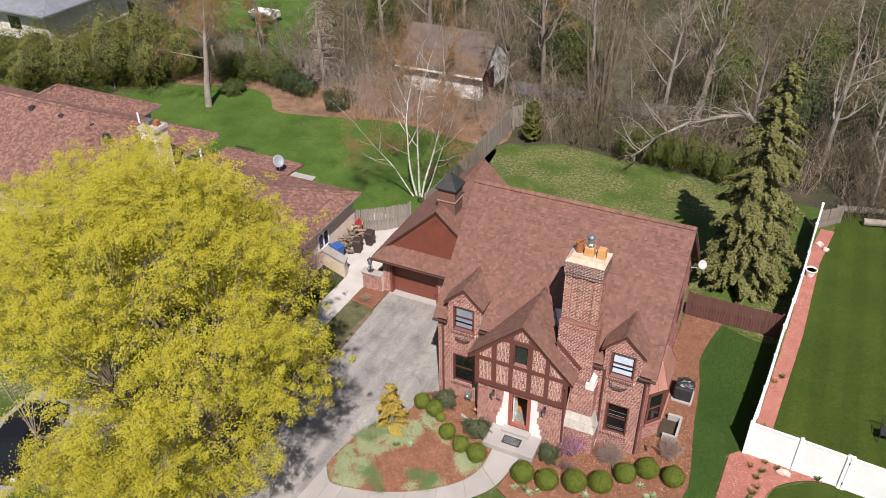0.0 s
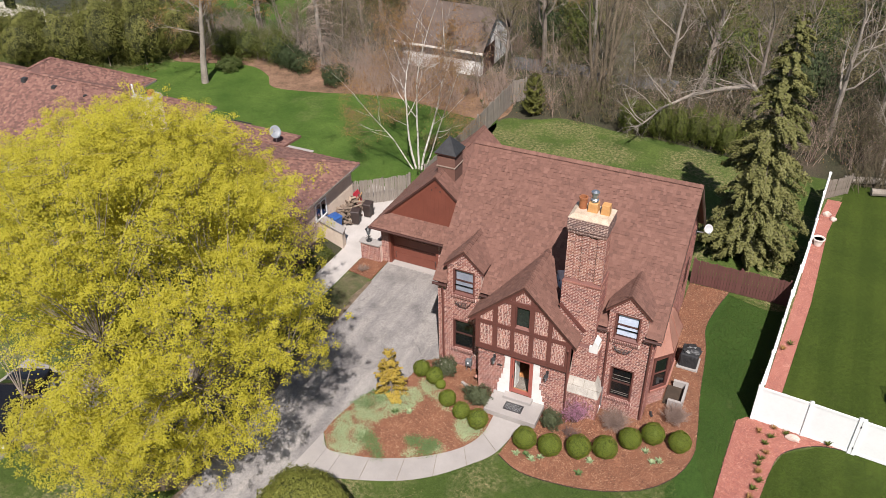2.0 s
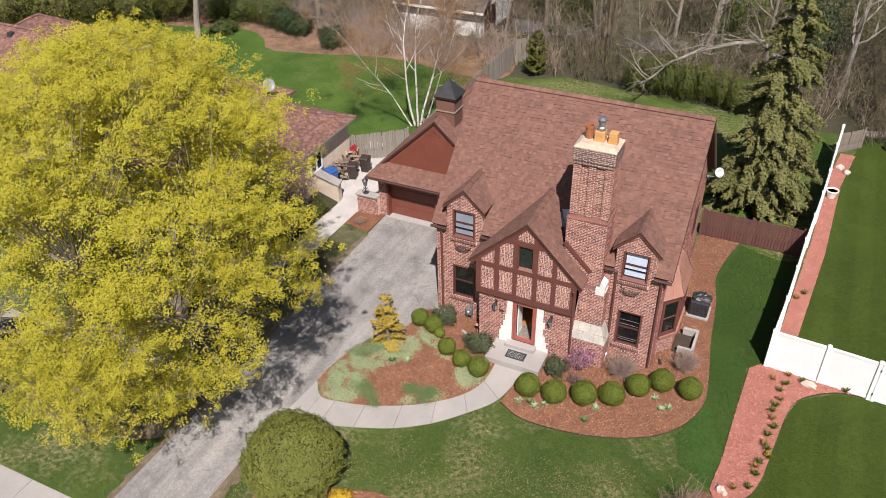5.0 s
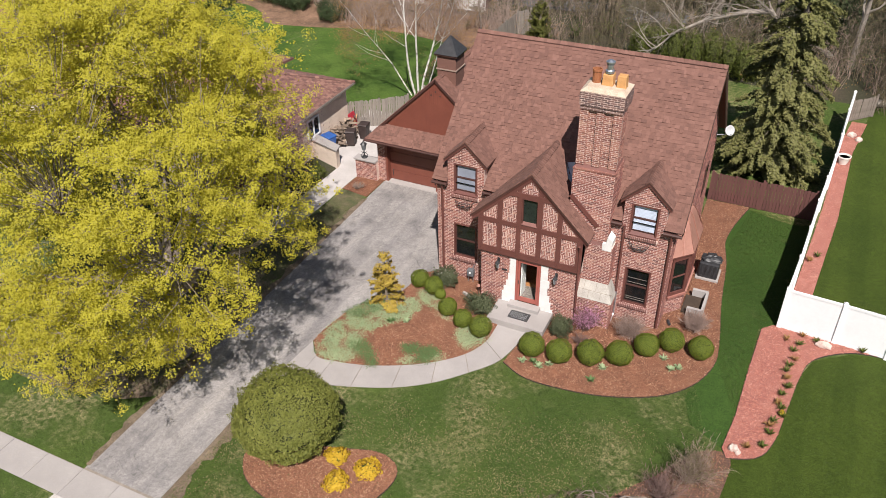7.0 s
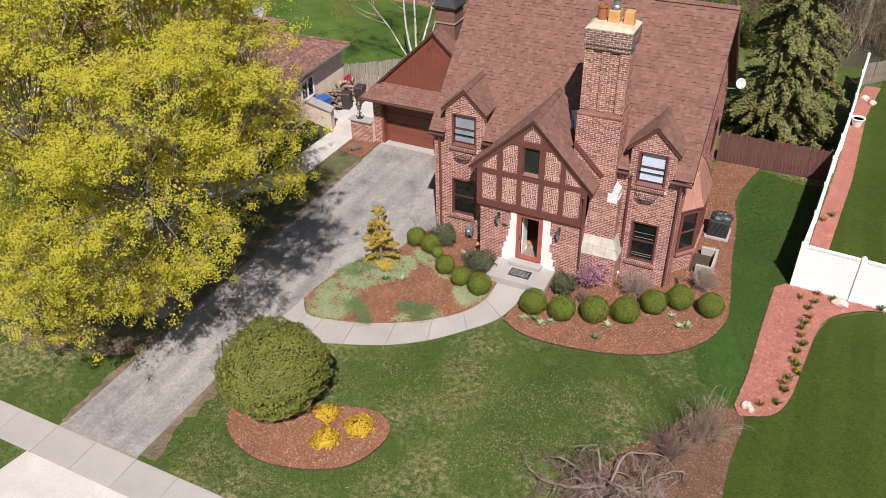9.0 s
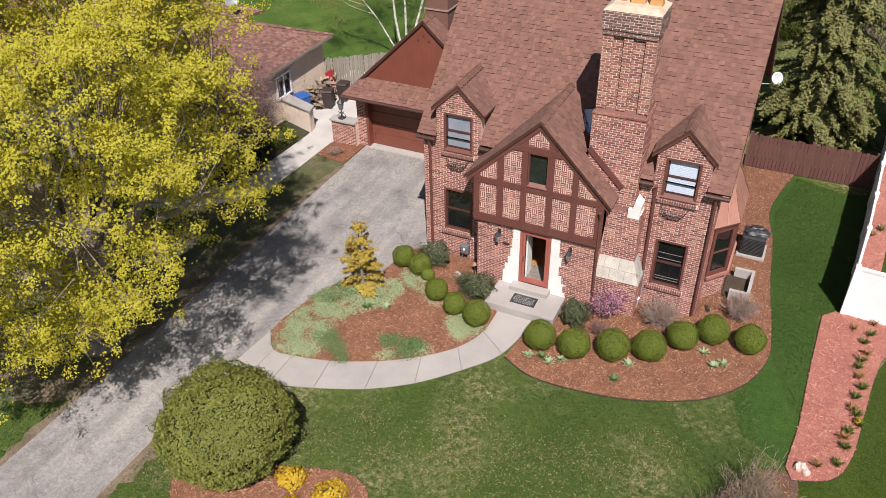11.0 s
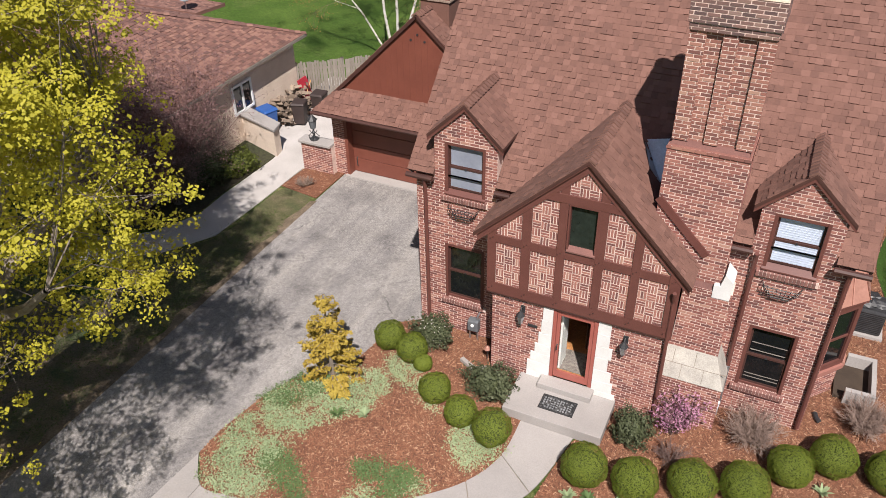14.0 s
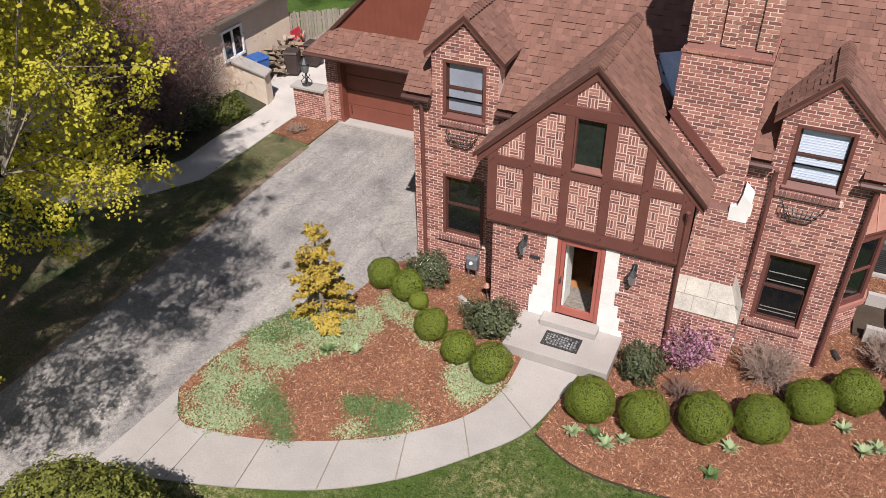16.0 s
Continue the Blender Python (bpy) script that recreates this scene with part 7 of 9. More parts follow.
# ---- buildings far behind ----
gh = thing("old_garage", "old garage with peeling white wall and brown roof", "garage", at=(0, 0, 0))
part("wall", B().box(-26.2, -19.4, 30.4, 36.0, 0, 2.3), WEATHER_WHITE, gh)
part("gable", B().slab([(-19.42, 30.4, 2.3), (-19.42, 36.0, 2.3), (-19.42, 33.2, 4.3)], (0.03, 0, 0)), WEATHER_WHITE, gh)
part("roof", B().slab([(-26.6, 29.9, 2.0), (-19.0, 29.9, 2.0), (-19.0, 33.2, 4.45), (-26.6, 33.2, 4.45)], (0, 0, 0.12)).slab([(-19.0, 36.5, 2.0), (-26.6, 36.5, 2.0), (-26.6, 33.2, 4.45), (-19.0, 33.2, 4.45)], (0, 0, 0.12)),
     surface("brown_old_roof", [(0.3, (0.075, 0.055, 0.046)), (0.7, (0.125, 0.095, 0.08))], 1.2, 30, 0.95, 0.5), gh)
part("fascia", B().box(-26.6, -19.0, 29.86, 29.92, 1.95, 2.12), PLASTER, gh)
part("door", B().box(-19.4, -19.36, 31.0, 33.2, 0, 2.0), DARK_TRIM, gh)
fh = thing("far_house", "distant house with grey shingle roof", "house")
part("wall", B().box(-74, -61, 26, 36, 0, 3.0), PLASTER, fh)
part("roof", B().slab([(-75, 25, 2.9), (-60, 25, 2.9), (-64, 31, 6.2), (-71, 31, 6.2)], (0, 0, 0.15)).slab([(-60, 37, 2.9), (-75, 37, 2.9), (-71, 31, 6.2), (-64, 31, 6.2)], (0, 0, 0.15)).slab([(-60, 25, 2.9), (-60, 37, 2.9), (-64, 31, 6.2)], (0, 0, 0.15)).slab([(-75, 37, 2.9), (-75, 25, 2.9), (-71, 31, 6.2)], (0, 0, 0.15)), surface("blue_grey_roof", [(0.3, (0.13, 0.14, 0.16)), (0.7, (0.19, 0.20, 0.23))], 1, 30, 0.9, 0.4), fh)
part("window", B().box(-66, -64.5, 25.95, 26, 1, 2.2), GLASS, fh)
fh2 = thing("far_house", "distant pale house behind bare trees", "house")
part("wall", B().box(12, 22, 31, 39, 0, 3.2), WEATHER_WHITE, fh2)
part("roof", B().slab([(11.5, 30.4, 3.1), (22.5, 30.4, 3.1), (22.5, 35, 5.6), (11.5, 35, 5.6)], (0, 0, 0.15)).slab([(22.5, 39.6, 3.1), (11.5, 39.6, 3.1), (11.5, 35, 5.6), (22.5, 35, 5.6)], (0, 0, 0.15)), GREY_ROOF, fh2)
tr = thing("utility_trailer", "small green and white utility trailer on grass", "trailer", at=(-46.5, 39.5, 0.02))
part("bed", B().box(-1.4, 1.4, -0.8, 0.8, 0.5, 1.1), WEATHER_WHITE, tr, bevel=0.05)
part("side_panel", B().box(-1.42, 1.42, -0.84, -0.80, 0.55, 0.95), surface("green_paint", [(0.3, (0.06, 0.14, 0.09)), (0.7, (0.09, 0.18, 0.12))], 2, 20, 0.5), tr)
for y in (-0.8, 0.8):
    part("wheel", B().tube([(0, y - 0.1, 0.33), (0, y + 0.1, 0.33)], [0.33, 0.33], 14), BLACK_METAL, tr)
sheet_ob("gravel_track", smooth_line([(-9.4, 33), (-9.0, 36), (-10.2, 44), (-9.4, 53), (-8.4, 64), (-9.8, 64), (-10.9, 54), (-11.6, 44), (-10.4, 36), (-10.2, 33)], True), -0.1, 0.015, surface("pale_gravel", [(0.35, (0.040, 0.040, 0.020)), (0.65, (0.120, 0.108, 0.09))], 0.5, 6, 0.95, 0.8, 0.05, spread=0.4), "pale gravel track through the bare woods", "road")

# ---- the big maple ----
def maple():
    rs = np.random.RandomState(17)
    rng = random.Random(17)
    base = np.array((-15.1, -8.4, 0.0))
    t = thing("maple_tree", "large maple covered in chartreuse spring leaves and flowers", "tree", at=tuple(base))
    lobes, outs = [], []

    def gap(w):
        """The open low corner on the street side of the crown."""
        return w[2] < 9.5 and w[0] < -14.2 - 1.04 * (8 - w[2]) and w[1] < -12.0 + 0.6 * (8 - w[2])

    def thin(w):
        """Picks about half the boughs that would shade the drive; leaving them out lightens it."""
        # where the bough's shadow would land on the ground
        sx, sy = w[0] - 0.372 * w[2], w[1] + 0.689 * w[2]
        return -14.1 < sx < -10.3 and -7.6 < sy < -2.2 and rs.random_sample() < 0.48

    def crown(C, R, n, p_low, cut):
        """Lobes near the surface of a crown that is round above and full below."""
        C, R = np.array(C) - base, np.array(R)
        k = 0
        while k < n:
            d = rs.normal(0, 1, 3)
            d /= np.linalg.norm(d)
            p = 2.0 if d[2] > 0 else p_low
            s = (math.hypot(d[0], d[1]) ** p + abs(d[2]) ** p) ** (-1 / p)
            q = C + d * s * R * (rs.uniform(0.84, 1.03) if rs.random() < 0.82 else rs.uniform(0.5, 0.84))
            w = q + base
            if d[2] < -0.83 or w[2] < 1.2 or cut(w):
                continue
            k += 1
            lobes.append(q)
            outs.append(d)

    crown((-15.0, -8.6, 7.9), (5.9, 5.9, 6.0), 425, 2.8, lambda w: w[0] + w[1] > -16.6 or (w[0] > -14.2 and w[2] < 3.2 + 0.98 * (w[0] + 12) + 0.5 * max(0, w[1] + 6.2)) or w[2] < 2.2 or gap(w) or thin(w))
    crown((-20.3, -5.0, 7.4), (5.6, 5.4, 4.7), 180, 2.6, lambda w: w[0] > -17 and w[1] < -4 or w[0] + w[1] > -17.2 or gap(w))
    wood = B()
    trunk_top = Vector((0.1, 0.3, 3.0))
    wood.tube([(0, 0, -0.1), (0.02, 0.02, 0.4), (0.05, 0.1, 1.6), tuple(trunk_top)], [0.62, 0.46, 0.40, 0.36], 12)
    prim = []
    for k in range(15):
        a = k * 2.399
        d = Vector((math.cos(a), math.sin(a), rng.uniform(0.3, 1.5))).normalized()
        pts = [trunk_top - Vector((0, 0, rng.uniform(0, 0.8)))]
        for i in range(5):
            d = (d + Vector((rng.gauss(0, 0.12), rng.gauss(0, 0.12), rng.gauss(0.04, 0.1)))).normalized()
            pts.append(pts[-1] + d * 1.25)
        wood.tube(pts, [0.22, 0.18, 0.14, 0.11, 0.08, 0.05], 7, caps=False)
        prim += pts[2:]
    # long limbs into the rear half of the crown
    for k in range(9):
        a = 2.56 + rng.uniform(-0.55, 0.55)
        d = Vector((math.cos(a), math.sin(a), rng.uniform(0.25, 0.95))).normalized()
        pts = [trunk_top - Vector((0, 0, rng.uniform(0, 0.6)))]
        for i in range(7):
            d = (d + Vector((rng.gauss(0, 0.16), rng.gauss(0, 0.16), rng.gauss(0.03, 0.12)))).normalized()
            pts.append(pts[-1] + d * 1.3)
        wood.tube(pts, [0.17, 0.14, 0.11, 0.09, 0.07, 0.055, 0.04, 0.025], 6, caps=False)
        prim += pts[3:]
    pm = np.array([tuple(p) for p in prim])
    cl, nr = [], []
    for q, out in zip(lobes, outs):
        j = np.argmin(((pm - q) ** 2).sum(1) + 0.3 * np.maximum(0, pm[:, 2] - q[2]) ** 2)
        p0, p1 = Vector(pm[j]), Vector(q)
        m = p0.lerp(p1, 0.5) + Vector((rng.gauss(0, 0.25), rng.gauss(0, 0.25), rng.gauss(0.15, 0.2)))
        wood.tube([p0, m, p1], [0.021, 0.012, 0.006], 4, caps=False)
        n = rs.randint(9, 15)
        off = rs.normal(0, 1, (n, 3)) * np.array((0.47, 0.47, 0.14))
        for o in off:
            wood.tube([m.lerp(p1, rng.uniform(0.7, 1.0)), Vector(q + o)], [0.005, 0.002], 3, caps=False)
            cl.append(q + o)
            nr.append(out)
    cl, nr = np.array(cl), np.array(nr)
    # finer leaves on the sunny street side, broader ones behind
    facing = nr @ np.array((0.60, -0.60, 0.53)) > -0.25
    pos, nrm, size = [], [], []
    for keep, per, lo, hi in ((facing, 62, 0.036, 0.066), (~facing, 20, 0.07, 0.11)):
        c, o = cl[keep], nr[keep]
        d = rs.normal(0, 1, (len(c), per, 3))
        d /= np.linalg.norm(d, axis=2)[:, :, None]
        r = rs.uniform(0.14, 0.27, (len(c), 1, 1)) * rs.random((len(c), per, 1)) ** 0.45
        pos.append((c[:, None, :] + d * r * np.array((1.1, 1.1, 0.85))).reshape(-1, 3))
        nrm.append((0.75 * d + 0.3 * o[:, None, :] + np.array((0.3, -0.5, 0.75))).reshape(-1, 3))
        size.append(rs.uniform(lo, hi, len(c) * per))
    pos, nrm, size = np.concatenate(pos), np.concatenate(nrm), np.concatenate(size)
    # leaves set inwards, in the darker tone that stands for crown shade
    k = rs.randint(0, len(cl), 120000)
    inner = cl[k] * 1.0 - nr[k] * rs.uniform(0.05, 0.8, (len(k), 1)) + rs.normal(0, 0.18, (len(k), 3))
    part("inner_leaves", leaf_mesh("inner_leaves", inner, nr[k] * 0.5 + np.array((0.25, -0.4, 0.7)), rs.uniform(0.05, 0.095, len(k)), SHADED_LEAF, rs, 0.8, 0.6), SHADED_LEAF, t, kind="stuff")
    part("trunk", wood, BARK, t, "grey furrowed trunk and limbs")
    part("crown", leaf_mesh("crown", pos, nrm, size, MAPLE_LEAF, rs, 0.68, 0.30), MAPLE_LEAF, t)


maple()

# ---- shrubs by the house ----
for i, (x, y, r) in enumerate([(-3.26, -3.12, 0.47), (-2.25, -3.06, 0.47), (-1.22, -2.69, 0.49), (-0.27, -2.29, 0.48), (0.49, -1.44, 0.45), (1.25, -0.83, 0.46), (2.28, -0.82, 0.45)]):
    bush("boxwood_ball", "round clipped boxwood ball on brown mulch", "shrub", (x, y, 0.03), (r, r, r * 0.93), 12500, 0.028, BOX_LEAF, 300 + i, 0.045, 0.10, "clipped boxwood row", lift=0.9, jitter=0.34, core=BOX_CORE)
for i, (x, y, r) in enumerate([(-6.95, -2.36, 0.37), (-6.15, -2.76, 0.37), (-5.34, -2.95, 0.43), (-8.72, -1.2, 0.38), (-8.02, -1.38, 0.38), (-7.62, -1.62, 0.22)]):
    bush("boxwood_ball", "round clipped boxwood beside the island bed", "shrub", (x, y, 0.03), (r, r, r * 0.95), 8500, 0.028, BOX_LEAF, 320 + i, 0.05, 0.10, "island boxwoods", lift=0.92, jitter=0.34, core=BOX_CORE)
bush("holly_bush", "dark glossy evergreen holly beside the entrance step", "shrub", (-5.86, -1.72, 0.03), (0.60, 0.45, 0.42), 5200, 0.055, HOLLY_LEAF, 340, 0.28, 0.5)
bush("holly_bush", "dark glossy evergreen holly beside the entrance step", "shrub", (-2.62, -1.78, 0.03), (0.40, 0.38, 0.46), 4200, 0.055, HOLLY_LEAF, 341, 0.28, 0.5)
bush("viburnum_bush", "dark grey-green shrub with pale flower heads", "shrub", (-7.80, -0.70, 0.03), (0.52, 0.42, 0.42), 4600, 0.055, HOLLY_LEAF, 342, 0.28, 0.5)


def flower_heads(name, label, at, r, count, size, material, seed, parent=None, lift=0.85):
    rs = np.random.RandomState(seed)
    p, d = shell_points(count, rs, r, 0.12, 0.2, -0.3)
    p = p * 1.04 + np.array((0, 0, r[2] * lift))
    return part(name, leaf_mesh(name, p, d, size * rs.uniform(0.6, 1.4, len(p)), material, rs, 0.8, 0.5), material, parent)


fv = [o for o in bpy.data.objects if o.name.startswith("viburnum_bush")][0]
flower_heads("blossom", "", None, (0.52, 0.42, 0.42), 150, 0.035, LIMESTONE, 345, fv)


def twig_shrub(name, label, at, r, h, n, material, seed, leaves=None, leaf_size=0.05, leaf_n=0, droop=0.0, thick=0.012, haze=0.12):
    rng, rs = random.Random(seed), np.random.RandomState(seed)
    t = thing(name, label, "shrub", at=at)
    b, tips = B(), []
    for i in range(n):
        a, q = rng.uniform(0, 6.283), rng.random() ** 0.6
        lean = q * r / h
        d = Vector((math.cos(a) * lean, math.sin(a) * lean, 1)).normalized()
        spec = [dict(n=5, spread=32, ratio=0.5, bend=0.12, up=-droop * 0.12, segs=4, sides=4, thin=0.55, first=0.25), dict(n=3, spread=38, ratio=0.55, bend=0.15, up=-droop * 0.25, segs=3, sides=3, thin=0.6), dict(n=0, spread=30, ratio=0.5, bend=0.2, up=-droop * 0.4, segs=2, sides=3)]
        grow(rng, b, Vector((math.cos(a), math.sin(a), 0)) * 0.12 * rng.random(), d, h * rng.uniform(0.45, 0.75), thick, 0, tips, spec)
    part("branchwork", b, material, t)
    if leaves:
        p, d = cloud(tips, rs, leaf_n, haze)
        part("bud_growth", leaf_mesh("bud_growth", p, d, leaf_size * rs.uniform(0.6, 1.4, len(p)), leaves, rs), leaves, t, kind="stuff")
    return t


twig_shrub("azalea_bush", "pink azalea in full blossom on mulch", (-1.85, -1.15, 0.03), 0.42, 1.0, 28, DARK_TWIG, 343, PINK_PETAL, 0.06, 2)
twig_shrub("bare_shrub", "leafless buff twiggy shrub under the window", (-0.3, -0.70, 0.03), 1.0, 0.8, 135, BUFF_TWIG, 350, thick=0.008)
twig_shrub("bare_shrub", "leafless buff twiggy shrub beside the bay", (1.85, 0.55, 0.03), 0.75, 0.78, 105, BUFF_TWIG, 351, thick=0.008)
twig_shrub("bare_shrub", "low leafless red-brown twigs in the mulch", (-1.75, -2.0, 0.03), 0.55, 0.5, 30, DARK_TWIG, 352, thick=0.007)
twig_shrub("dry_grass_tuft", "dry golden stalks in a mulch patch", (-14.9, 4.4, 0.03), 0.5, 0.35, 34, DRY_TWIG, 353, thick=0.006)

# golden conifer on the island
def conifer(name, label, at, h, r, whorls, material, seed, size, per, bark=BARK, droop=0.25, gaps=0.15, start=0.06, tip=0.1, power=0.85):
    rng, rs = random.Random(seed), np.random.RandomState(seed)
    t = thing(name, label, "tree", at=at)
    b, P, N = B(), [], []
    b.tube([(0, 0, -0.05), (rng.gauss(0, 0.02) * h, rng.gauss(0, 0.01) * h, h * 0.5), (0, 0, h)], [h * 0.018 + 0.02, h * 0.011 + 0.01, 0.01], 8)
    for w in range(whorls):
        f = start + (1 - start) * w / whorls
        z = h * f
        L0 = r * ((1 - f) ** power) + r * tip
        for k in range(rng.randint(5, 8)):
            if rng.random() < gaps:
                continue
            a = rng.uniform(0, 6.283)
            L = L0 * rng.uniform(0.6, 1.15)
            d = Vector((math.cos(a), math.sin(a), rng.uniform(-0.05, 0.3)))
            pts = [Vector((0, 0, z)) + Vector((d.x * L * s, d.y * L * s, d.z * L * s - droop * L * s * s)) for s in (0, 0.35, 0.7, 1.0)]
            b.tube(pts, [0.008 + 0.012 * L, 0.006 + 0.008 * L, 0.006, 0.003], 4, caps=False)
            n = max(6, int(per * L))
            s = rs.uniform(0.12, 1.0, n) ** 0.8
            side = Vector((-d.y, d.x, 0)).normalized()
            wid = (0.26 * L + 0.05) * (1.15 - s) * rs.uniform(-1, 1, n)
            base = np.array([tuple(pts[0].lerp(pts[3], x)) for x in s])
            base[:, 2] += L * droop * (s - s * s)
            base += np.outer(wid, np.array((side.x, side.y, 0)))
            base[:, 2] += rs.normal(-0.03, 0.05, n) * (0.4 + L * 0.4)
            P.append(base)
            N.append(np.tile(np.array((d.x * 0.5, d.y * 0.5, 0.9)), (n, 1)))
    P, N = np.concatenate(P), np.concatenate(N)
    part("trunk", b, bark, t)
    part("crown", leaf_mesh("crown", P, N, size * rs.uniform(0.6, 1.5, len(P)), material, rs, 0.45, 0.42), material, t)
    return t


conifer("golden_conifer", "small golden-yellow conifer with loose open branches", (-9.42, -2.75, 0.03), 2.5, 0.78, 15, GOLD_LEAF, 361, 0.085, 190, droop=0.1, gaps=0.22, tip=0.18)

# ground cover on the island
def carpet(name, label, poly, count, size, h, material, seed):
    rs = np.random.RandomState(seed)
    xs, ys = [p[0] for p in poly], [p[1] for p in poly]
    pts = []
    while len(pts) < count:
        x, y = rs.uniform(min(xs), max(xs)), rs.uniform(min(ys), max(ys))
        if inside(poly, x, y) and noise.noise(Vector((x * 2.2, y * 2.2, seed))) + 0.5 * noise.noise(Vector((x * 6.0, y * 6.0, seed + 7))) > -0.14:
            pts.append((x, y, 0.035 + rs.uniform(0.01, h) * (0.6 + 0.5 * noise.noise(Vector((x * 4, y * 4, seed + 3))))))
    p = np.array(pts)
    p[:, :2] += rs.normal(0, 0.09, (len(p), 2))
    n = np.tile(np.array((0.0, 0.0, 1.0)), (len(p), 1))
    return solid(name, B(), material, label, "ground cover", kind="stuff"), leaf_mesh(name, p, n, size * rs.uniform(0.6, 1.4, len(p)), material, rs, 0.7, 0.45)


CARPETS = [
    ("pale_groundcover", "pale sage-green groundcover carpet on mulch", [(-10.75, -5.7), (-10.6, -4.8), (-10.3, -3.5), (-9.4, -2.4), (-8.4, -2.1), (-7.85, -2.9), (-8.5, -3.6), (-9.1, -4.3), (-9.3, -5.2), (-8.9, -6.1), (-9.3, -6.4), (-9.9, -6.5), (-10.4, -6.3)], 12500, 0.06, 0.11, SAGE_LEAF),
    ("green_groundcover", "mid-green groundcover mat on mulch", [(-9.7, -5.5), (-9.25, -5.0), (-8.4, -5.5), (-8.05, -6.1), (-8.5, -6.15), (-8.9, -5.8)], 2600, 0.055, 0.1, MID_LEAF),
    ("green_groundcover", "mid-green groundcover mat on mulch", [(-7.7, -4.75), (-6.8, -4.2), (-6.25, -4.6), (-6.4, -5.1), (-7.0, -5.4)], 2800, 0.055, 0.12, MID_LEAF),
    ("green_groundcover", "mid-green groundcover mat by the drive", [(-10.6, -4.1), (-10.2, -3.1), (-9.5, -2.4), (-9.3, -3.1), (-9.9, -4.1)], 2400, 0.055, 0.14, MID_LEAF),
    ("pale_groundcover", "pale sage-green groundcover under the boxwoods", [(-6.4, -2.7), (-5.8, -2.7), (-4.95, -3.1), (-5.5, -3.95), (-6.0, -3.6)], 2400, 0.055, 0.1, SAGE_LEAF),
    ("pale_groundcover", "pale sage-green groundcover under the boxwoods", [(-8.6, -1.6), (-7.9, -1.35), (-7.4, -1.9), (-7.0, -2.5), (-6.6, -2.8), (-7.2, -2.6), (-8.2, -2.1)], 1700, 0.055, 0.1, SAGE_LEAF),
    ("pale_groundcover", "small pale groundcover tufts along the walk", [(-7.4, -5.6), (-7.0, -5.5), (-6.9, -5.2), (-7.3, -5.2)], 300, 0.055, 0.1, SAGE_LEAF),
    ("pale_groundcover", "small pale groundcover tufts along the walk", [(-6.5, -5.1), (-6.1, -4.9), (-6.0, -4.6), (-6.4, -4.6)], 260, 0.055, 0.1, SAGE_LEAF),
]
for i, (nm, lb, poly, n, sz, h, m) in enumerate(CARPETS):
    ob, me = carpet(nm, lb, poly, int(n * 1.5), sz * 0.72, h * 0.8, m, 400 + i)
    ob.data = me


def tuft(name, label, at, n, L, w, material, seed, category="plant", group="", up=0.7):
    """A perennial of strap leaves."""
    rng = random.Random(seed)
    t = thing(name, label, category, group, at=at)
    for i in range(n):
        a, q = rng.uniform(0, 6.283), rng.uniform(0.4, 1.0)
        ln = L * rng.uniform(0.6, 1.15)
        c, s = math.cos(a), math.sin(a)
        b = B()
        prev = None
        vs = []
        for k in range(4):
            f = k / 3
            r, z = ln * f * q, ln * up * (f - 0.55 * f * f * q)
            ww = w * (0.5, 1.0, 0.8, 0.05)[k]
            vs += [(c * r - s * ww / 2, s * r + c * ww / 2, z), (c * r + s * ww / 2, s * r - c * ww / 2, z)]
        part("leaf", b.add(vs, [(0, 1, 3, 2), (2, 3, 5, 4), (4, 5, 7, 6)]), material, t)
    return t


for i, (x, y) in enumerate([(-3.0, -3.6), (-2.5, -3.5), (-2.75, -3.75), (-0.68, -2.9), (-0.9, -3.65), (1.73, -1.8), (1.15, -1.55), (1.5, -2.0), (-8.71, -3.73), (-8.14, -3.5), (-3.4, -3.7)]):
    tuft("perennial", "pale green strap-leaved perennial sprouting in mulch", (x, y, 0.035), 34, 0.24, 0.055, SAGE_LEAF if i % 4 else MID_LEAF, 500 + i, group="bed perennials", up=0.9)
for i, (x, y) in enumerate([(5.52, 1.75), (6.01, 1.6), (7.52, 1.70), (5.37, 0.29), (5.17, -0.43), (5.3, -1.25), (5.08, -2.17), (5.05, -3.05), (5.0, -3.64), (4.42, -4.52), (4.85, -4.3), (4.75, 4.9), (5.32, 6.8), (5.6, 7.3), (5.2, 3.7), (5.0, 1.3), (5.3, -2.7), (5.25, -0.1), (5.22, -0.8), (5.15, -1.7), (5.2, -2.35), (4.95, -3.3), (5.28, 0.75), (5.45, 1.2)]):
    tuft("daylily", "dark green strap-leaved plant in red mulch", (x, y, 0.045), 34, 0.23, 0.036, HEDGE_LEAF if i % 3 else RUST_LEAF, 540 + i, group="fence bed plants", up=1.35)


def flower_clump(name, label, at, r, seed, material=YELLOW_PETAL, n=1900):
    rs = np.random.RandomState(seed)
    t = thing(name, label, "flowers", "yellow flowers", at=at)
    p, d = shell_points(n, rs, r, 0.15, 0.3, -0.1)
    part("blossom", leaf_mesh("blossom", p + np.array((0, 0, 0.06)), d, 0.06 * rs.uniform(0.6, 1.4, len(p)), material, rs, 0.9, 0.5), material, t)
    part("leaves", bumpy_ball((0, 0, 0.02), [k * 0.6 for k in r], rs), BOX_CORE, t)
    return t


